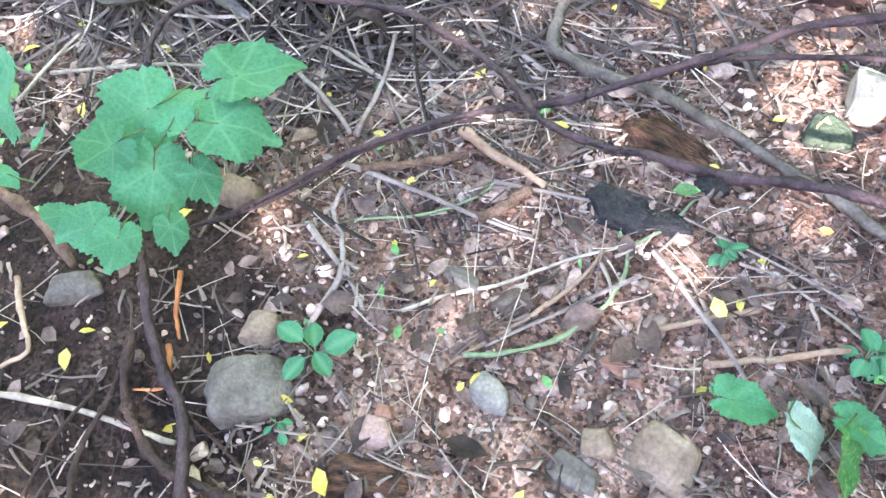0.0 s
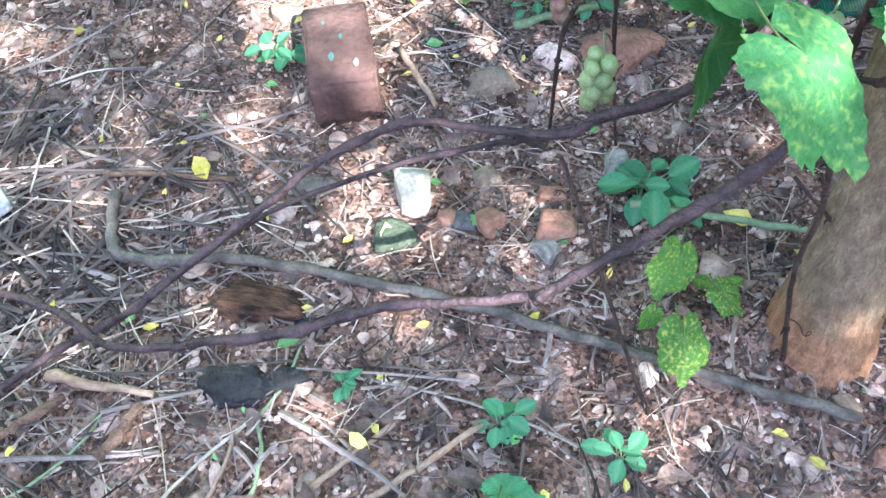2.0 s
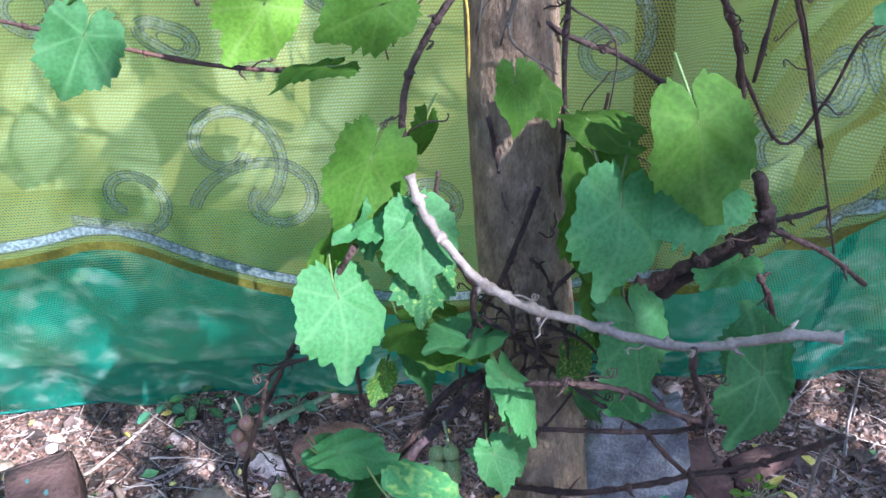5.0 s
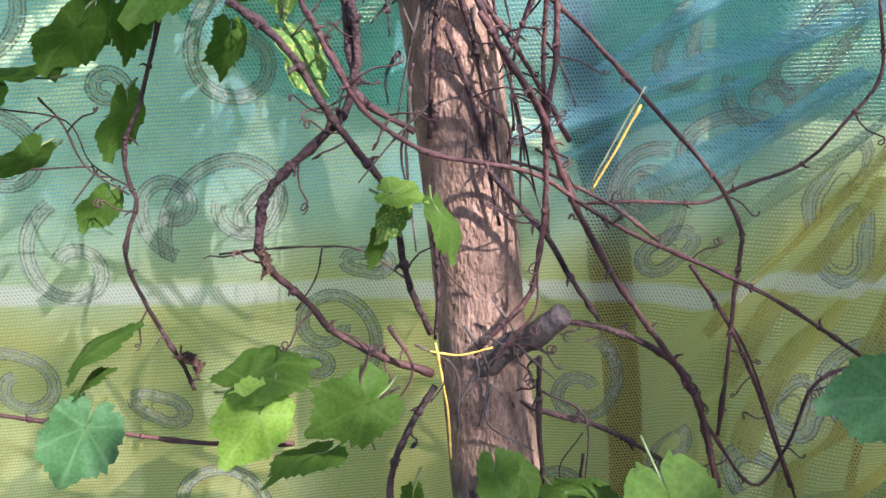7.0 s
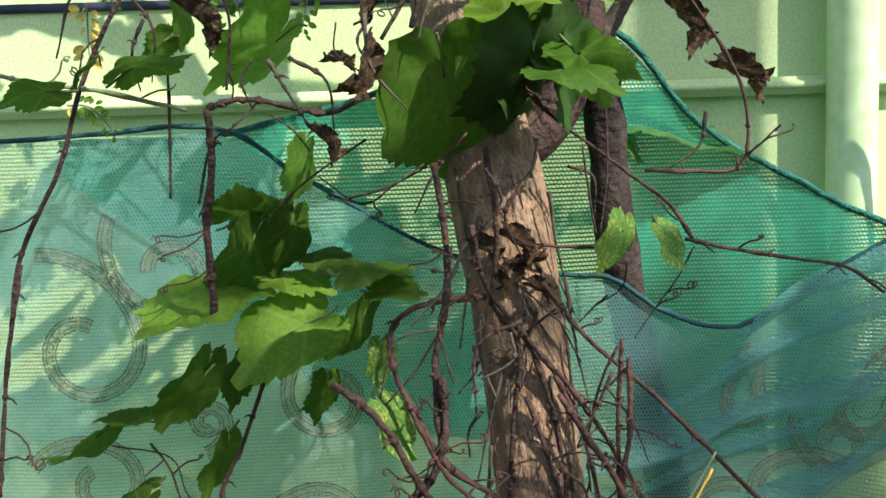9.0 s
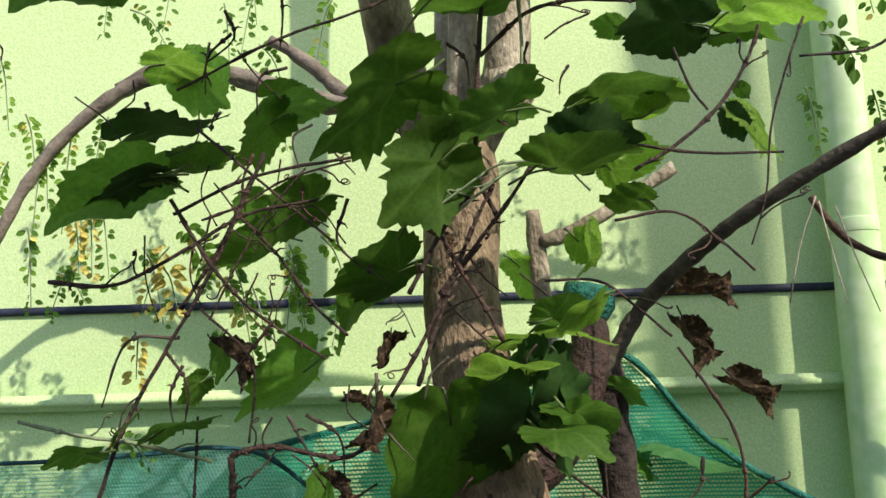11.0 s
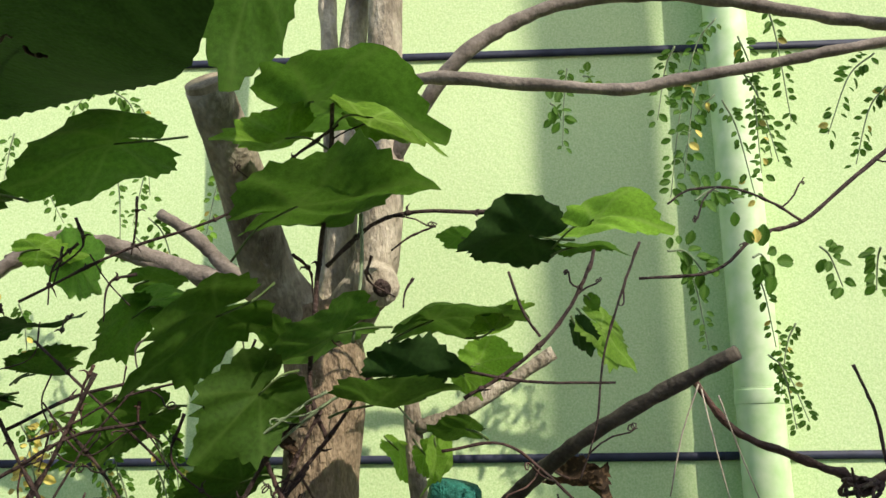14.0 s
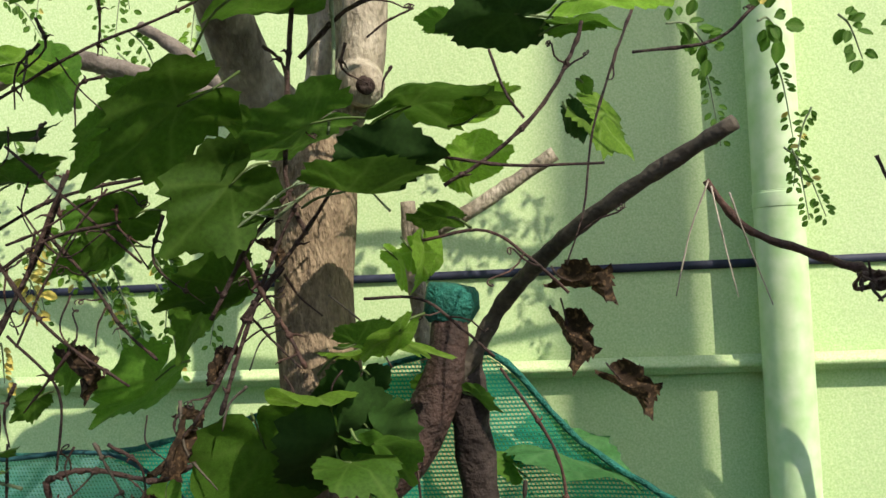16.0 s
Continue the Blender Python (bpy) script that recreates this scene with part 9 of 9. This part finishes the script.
spray((-0.800, 1.300, 2.094), (0.006, 0.020, -0.078), 9, 0.011, leaf_sunlit, 0.30, 50)
spray((-0.760, 1.300, 2.009), (0.008, 0.020, -0.067), 10, 0.011, leaf_sunlit, 0.30, 51)
spray((-0.781, 1.300, 1.942), (-0.030, 0.020, -0.054), 9, 0.011, leaf_sunlit, 0.30, 52)
spray((-0.680, 1.300, 1.898), (-0.005, 0.020, -0.076), 10, 0.011, leaf_green, 0.30, 53)
spray((-0.750, 1.300, 1.850), (-0.001, 0.020, -0.087), 10, 0.011, leaf_green, 0.30, 54)
spray((-0.644, 1.300, 2.000), (-0.029, 0.020, -0.067), 10, 0.011, leaf_green, 0.30, 55)
spray((-0.610, 1.300, 1.978), (0.010, 0.020, -0.061), 10, 0.011, leaf_green, 0.30, 56)
spray((-0.436, 1.300, 2.096), (0.038, 0.020, -0.060), 10, 0.011, leaf_green, 0.30, 57)
spray((-0.452, 1.300, 2.068), (0.052, 0.020, -0.089), 11, 0.011, leaf_green, 0.30, 58)
spray((-0.352, 1.300, 1.824), (0.037, 0.020, -0.066), 10, 0.011, leaf_sunlit, 0.30, 59)
spray((-0.395, 1.300, 1.814), (0.018, 0.020, -0.072), 10, 0.011, leaf_sunlit, 0.30, 60)
spray((-0.641, 1.300, 2.227), (-0.022, 0.020, -0.073), 9, 0.011, leaf_green, 0.30, 61)
spray((-0.543, 1.300, 2.230), (-0.036, 0.020, -0.076), 9, 0.011, leaf_green, 0.30, 62)
spray((-0.333, 1.300, 2.158), (-0.026, 0.020, -0.061), 10, 0.011, leaf_sunlit, 0.30, 63)
spray((-0.306, 1.300, 1.770), (-0.036, 0.020, -0.071), 10, 0.011, leaf_green, 0.30, 64)
spray((-0.817, 1.300, 2.323), (-0.006, 0.020, -0.064), 9, 0.011, leaf_green, 0.30, 65)
spray((-0.592, 1.300, 1.817), (0.023, 0.020, -0.078), 9, 0.011, leaf_green, 0.30, 66)
spray((-0.733, 1.300, 1.972), (-0.001, 0.020, -0.072), 10, 0.011, leaf_green, 0.30, 67)
spray((-0.556, 1.300, 1.816), (-0.043, 0.020, -0.062), 9, 0.011, litter_yellow, 0.30, 68)
spray((-0.520, 1.300, 1.796), (0.057, 0.020, -0.059), 11, 0.011, litter_yellow, 0.30, 69)
spray((-0.685, 1.300, 1.855), (-0.002, 0.020, -0.051), 9, 0.011, litter_yellow, 0.30, 70)
spray((-0.666, 1.300, 1.878), (-0.003, 0.020, -0.074), 9, 0.011, litter_yellow, 0.30, 71)
spray((0.397, 1.300, 1.891), (0.051, 0.020, -0.061), 10, 0.011, leaf_green, 0.30, 72)
spray((0.304, 1.300, 2.006), (0.023, 0.020, -0.080), 9, 0.011, leaf_green, 0.30, 73)
spray((0.393, 1.300, 1.998), (0.022, 0.020, -0.072), 10, 0.011, leaf_green, 0.30, 74)
spray((0.155, 1.300, 2.300), (-0.009, 0.020, -0.083), 9, 0.011, leaf_green, 0.30, 75)

# ---- grit, twigs and fallen leaves over the soil ----
def in_hollow(x, y):
    """The hollow under the young plant, darkened for shade and damp, with little litter."""
    return math.hypot(x + 1.28, (y + 0.12) * 1.1) < 0.36 + 0.08 * noise.noise(Vector((x * 6, y * 6, 2)))


def scatter_gravel():
    rng = random.Random(12)
    tmpl = bmesh.new()
    bmesh.ops.create_icosphere(tmpl, subdivisions=1, radius=1.0)
    base = [v.co.copy() for v in tmpl.verts]
    tris = [[v.index for v in f.verts] for f in tmpl.faces]
    tmpl.free()
    verts, faces = [], []
    for i in range(30000):
        x, y = rng.uniform(-2.0, 0.75), rng.uniform(-0.35, 1.5)
        s = min(0.0065, 0.0019 * math.exp(rng.gauss(0.3, 0.55)))
        if in_hollow(x, y) and rng.random() < 0.88:
            continue
        if noise.noise(Vector((x * 2.5, y * 2.5, 3))) < -0.15 and rng.random() < 0.5:
            continue
        sq = (rng.uniform(0.8, 1.4), rng.uniform(0.7, 1.2), rng.uniform(0.5, 0.9))
        rot = Euler((rng.uniform(0, 6), rng.uniform(0, 6), rng.uniform(0, 6))).to_matrix()
        z = ground_height(x, y) + s * 0.25
        n0 = len(verts)
        for c in base:
            q = rot @ Vector((c.x * sq[0], c.y * sq[1], c.z * sq[2])) * s * rng.uniform(0.82, 1.15)
            verts.append((x + q.x, y + q.y, z + q.z))
        faces += [[n0 + k for k in t] for t in tris]
    joined("gravel", verts, faces, gravel_mat, "pink and grey grit strewn over red soil", "gravel")


def scatter_twigs(name, count, mat, label, seed, length, radius, where, pile=0.0):
    rng = random.Random(seed)
    bm_verts, bm_faces = [], []
    for i in range(count):
        x, y = rng.uniform(-2.0, 0.75), rng.uniform(-0.3, 1.48)
        if rng.random() > where(x, y) * (0.35 if in_hollow(x, y) else 1.0):
            continue
        a = rng.gauss(0.35, 1.0) + (math.pi if rng.random() < 0.5 else 0)
        ln = min(length * math.exp(rng.gauss(0, 0.5)), 0.34)
        bend = rng.uniform(-0.5, 0.5)
        lift = rng.uniform(0.002, 0.014)
        high = pile * rng.random()
        r = radius * rng.uniform(0.5, 1.5)
        rings = []
        px_, py_ = x, y
        for k in range(5):
            zz = ground_height(px_, py_) + lift + rng.uniform(0, 0.004) + (high * where(px_, py_) if pile else 0)
            n0 = len(bm_verts)
            sx, sy = -math.sin(a), math.cos(a)
            rr = r * (1 - 0.12 * k)
            for c, s in ((1, 0), (0, 1), (-1, 0), (0, -1)):
                bm_verts.append((px_ + sx * c * rr, py_ + sy * c * rr, zz + s * rr))
            rings.append(n0)
            a += bend / 4 + rng.uniform(-0.12, 0.12)
            px_, py_ = px_ + math.cos(a) * ln / 4, py_ + math.sin(a) * ln / 4
        for p, q in zip(rings, rings[1:]):
            for k in range(4):
                bm_faces.append((p + k, p + (k + 1) % 4, q + (k + 1) % 4, q + k))
    joined(name, bm_verts, bm_faces, mat, label, "twigs")


def scatter_leaves(name, count, mat, label, seed, size, where):
    rng = random.Random(seed)
    verts, faces = [], []
    for i in range(count):
        x, y = rng.uniform(-2.0, 0.75), rng.uniform(-0.3, 1.5)
        if rng.random() > where(x, y) * (0.35 if in_hollow(x, y) else 1.0):
            continue
        s = size * math.exp(rng.gauss(0, 0.35))
        m = Euler((rng.gauss(0, 0.35), rng.gauss(0, 0.35), rng.uniform(0, 6.28))).to_matrix()
        z = ground_height(x, y) + s * 0.22 + (0.009 if size in (0.020, 0.017) else 0.002)
        n0 = len(verts)
        cup = rng.uniform(-0.5, 0.5)
        for u, w in ((0, 0), (0.3, 0.24), (0.3, -0.24), (0.65, 0.26), (0.65, -0.26), (1, 0), (0.3, 0), (0.65, 0)):
            q = m @ Vector(((u - 0.5), w * rng.uniform(0.75, 1.2), cup * (u - 0.5) ** 2 + abs(w) * 0.35)) * s
            verts.append((x + q.x, y + q.y, z + q.z))
        faces += [(n0, n0 + 1, n0 + 6), (n0, n0 + 6, n0 + 2), (n0 + 1, n0 + 3, n0 + 7, n0 + 6), (n0 + 6, n0 + 7, n0 + 4, n0 + 2), (n0 + 3, n0 + 5, n0 + 7), (n0 + 7, n0 + 5, n0 + 4)]
    joined(name, verts, faces, mat, label, "leaf litter")


def littered(x, y):
    """More litter under the runners and along the net, less on the bare patch."""
    bare = math.exp(-(((x + 0.72) / 0.28) ** 2 + ((y - 0.36) / 0.2) ** 2))
    heap = math.exp(-(((x + 1.15) / 0.45) ** 2 + ((y - 0.55) / 0.22) ** 2))
    return min(1, max(0.2, 0.5 - 0.35 * bare + 0.7 * heap + 0.25 * noise.noise(Vector((x * 3, y * 3, 8)))))


def scatter_pebbles():
    """Angular pebbles, cut by flat facets."""
    rng = random.Random(31)
    tmpl = bmesh.new()
    bmesh.ops.create_icosphere(tmpl, subdivisions=2, radius=0.5)
    base = [v.co.copy() for v in tmpl.verts]
    tris = [[v.index for v in f.verts] for f in tmpl.faces]
    tmpl.free()
    verts, faces = [], []
    for i in range(5000):
        x, y = rng.uniform(-2.0, 0.75), rng.uniform(-0.35, 1.48)
        if in_hollow(x, y) and rng.random() < 0.88:
            continue
        s = 0.0060 * math.exp(rng.gauss(0.3, 0.55))
        cuts = [(Vector((rng.uniform(-1, 1), rng.uniform(-1, 1), rng.uniform(-1, 1))).normalized(), rng.uniform(0.2, 0.38)) for _ in range(7)]
        rot = Euler((0, 0, rng.uniform(0, 6))).to_matrix()
        st = Vector((rng.uniform(0.9, 1.6), rng.uniform(0.8, 1.2), rng.uniform(0.6, 1.0)))
        z = ground_height(x, y) + s * 0.12
        n0 = len(verts)
        for q in base:
            p = q.copy()
            for c, lim in cuts:
                over = p.dot(c) - lim
                if over > 0:
                    p -= c * over
            p = rot @ (p * st) * s * 1.3
            verts.append((x + p.x, y + p.y, z + p.z))
        faces += [[n0 + k for k in t] for t in tris]
    joined("pebbles", verts, faces, gravel_mat, "angular pinkish pebbles half sunk in soil", "pebbles")


scatter_gravel()
scatter_pebbles()
scatter_twigs("twigs", 6800, twig_mat, "thin dry brown twigs strewn over the soil", 3, 0.055, 0.0016, littered)
scatter_twigs("straw", 2700, straw, "pale dry straw strewn over the soil", 4, 0.075, 0.0010, littered)
scatter_twigs("dead_sticks", 260, wood_grey, "thicker grey dead sticks among the litter", 6, 0.15, 0.0036, lambda x, y: littered(x, y) ** 1.5)
def heaped(x, y):
    """The raked heap of dead stalks behind the young plant."""
    u, v = (x + 1.56) * 0.9 + (y - 0.60) * 0.43, -(x + 1.56) * 0.43 + (y - 0.60) * 0.9
    return math.exp(-((u / 0.45) ** 2 + (v / 0.21) ** 2))


scatter_twigs("heap_stalks", 17000, heap_brown, "heap of dark dead stalks behind the young plant", 14, 0.22, 0.0030, heaped, 0.06)
scatter_twigs("heap_straw", 3200, straw, "pale flattened straw on the heap of stalks", 15, 0.18, 0.0018, heaped, 0.065)
scatter_twigs("straw_blades", 900, straw, "wide pale straw blades on the heap", 16, 0.17, 0.0034, heaped, 0.06)
scatter_leaves("leaf_crumbs", 5200, litter_brown, "dark crumbs of rotted leaf and bark", 25, 0.011, lambda x, y: 0.85)
scatter_twigs("bark_chips", 7500, chip_mat, "short chips of bark and broken stalk", 26, 0.020, 0.0024, lambda x, y: 0.35 + 0.65 * littered(x, y))
scatter_leaves("dead_leaves", 4200, litter_brown, "brown crumbled dead leaves on the soil", 5, 0.026, littered)
scatter_leaves("yellow_leaves", 420, litter_yellow, "small fallen yellow leaves on the soil", 7, 0.020, lambda x, y: 0.75)
scatter_leaves("green_leaflets", 260, litter_green, "small fallen green leaflets on the soil", 8, 0.017, lambda x, y: 0.7)


# ---- tall tree behind the camera, whose crown dapples the light ----
shade_tree = empty("shade_tree", "tall leafy tree whose crown shades the yard", "tree", (1.917, -0.28, 0))
bm = bmesh.new()
line = smooth_line([(0, 0, -0.1), (0, 0, 1.5), (0, 0, 3.0), (0.0, 0.0, 5.2), (0.37, -0.40, 5.75), (1.1, -1.2, 6.0), (2.2, -2.4, 6.1)], 6)
add_tube(bm, line, tapered(len(line), 0.086, 0.082), 20, stem_rng, 0.03, 0.02)
part("trunk", bm, bark_brown, shade_tree)
crng = random.Random(41)
ends = []
for i in range(9):
    a = -2.9 + i * 0.33
    tip = Vector((math.cos(a) * crng.uniform(1.2, 2.4), math.sin(a) * crng.uniform(1.6, 3.0), 4.2 + crng.uniform(-0.6, 0.9)))
    bm = bmesh.new()
    line = smooth_line([(2.15, -2.35, 6.06), tip * 0.5 + Vector((1.0, -1.1, 2.7)), tip], 5)
    add_tube(bm, line, tapered(len(line), 0.02, 0.006), 8, crng, 0.1, 0.2)
    part("limb", bm, bark_brown, shade_tree)
    ends.append(tip)
ends += [Vector((-0.1, -3.1, 4.2)), Vector((-0.4, -3.4, 4.1)), Vector((0.3, -3.3, 4.2)), Vector((0.9, -1.95, 4.2)), Vector((1.1, -1.7, 4.2)), Vector((0.8, -2.3, 4.1))]


def crown_density(p):
    """The crown ends where the sun clears it to reach the wall, and is thin over the foot of the net."""
    reach = SUN_DIR / -SUN_DIR.y * (WALL_Y + 0.28 - p.y)
    wx, wz = p.x + 1.917 - reach.x, p.z - reach.z
    if wz > 0.98 + 0.1 * noise.noise(Vector((wx * 3, 0, 1))):
        return 0.0
    if -1.3 < wx < -0.72 and -0.45 < wz < 0.2:
        return 0.06
    if -0.45 < wx < 0.3 and -1.0 < wz < -0.6:
        return 0.15
    if -1.9 < wx < -1.1 and -1.0 < wz < -0.45:
        return 0.6
    if wz > 0.05:
        return 0.08 if wx < -0.3 and wz > 0.3 else 0.3 if wx < -0.3 else 1.0
    return 1.0


def thin_patch(p):
    """A gap in the crown that lets dapples fall on the stones beside the trunk."""
    reach = SUN_DIR / -SUN_DIR.y * (WALL_Y + 0.28 - p.y)
    return -1.35 < p.x + 1.917 - reach.x < -0.85 and -1.2 < p.z - reach.z < -0.45


cv, cf = [], []
for i in range(6800):
    e = ends[crng.randrange(len(ends))]
    p = e * (crng.uniform(0.45, 1.12) if e in ends[:9] else crng.uniform(0.93, 1.07)) + Vector((crng.gauss(0, 0.42), crng.gauss(0, 0.42), crng.gauss(0, 0.3)))
    if p.z < 2.6:
        p.z = 4.2
    if crng.random() > crown_density(p):
        continue
    m = Euler((crng.gauss(0, 0.6), crng.gauss(0, 0.6), crng.uniform(0, 6.28))).to_matrix()
    s = crng.uniform(0.07, 0.14)
    if thin_patch(p) and i % 2:
        continue
    n0 = len(cv)
    for u, w in ((-0.6, 0), (0, 0.34), (0.7, 0), (0, -0.34)):
        q = m @ Vector((u * s, w * s, 0.1 * s * u)) + p
        cv.append((q.x, q.y, q.z))
    cf.append((n0, n0 + 1, n0 + 2, n0 + 3))
for i in range(420):
    p = Vector((-0.46, -2.62, 4.2)) + Vector((crng.gauss(0, 0.22), crng.gauss(0, 0.19), crng.gauss(0, 0.18)))
    m = Euler((crng.gauss(0, 0.6), crng.gauss(0, 0.6), crng.uniform(0, 6.28))).to_matrix()
    s = crng.uniform(0.07, 0.14)
    n0 = len(cv)
    for u, w in ((-0.6, 0), (0, 0.34), (0.7, 0), (0, -0.34)):
        q = m @ Vector((u * s, w * s, 0.1 * s * u)) + p
        cv.append((q.x, q.y, q.z))
    cf.append((n0, n0 + 1, n0 + 2, n0 + 3))
me = bpy.data.meshes.new("crown")
me.from_pydata(cv, [], cf)
me.materials.append(leaf_thick_shade)
crown = new("crown", me)
crown.parent = shade_tree
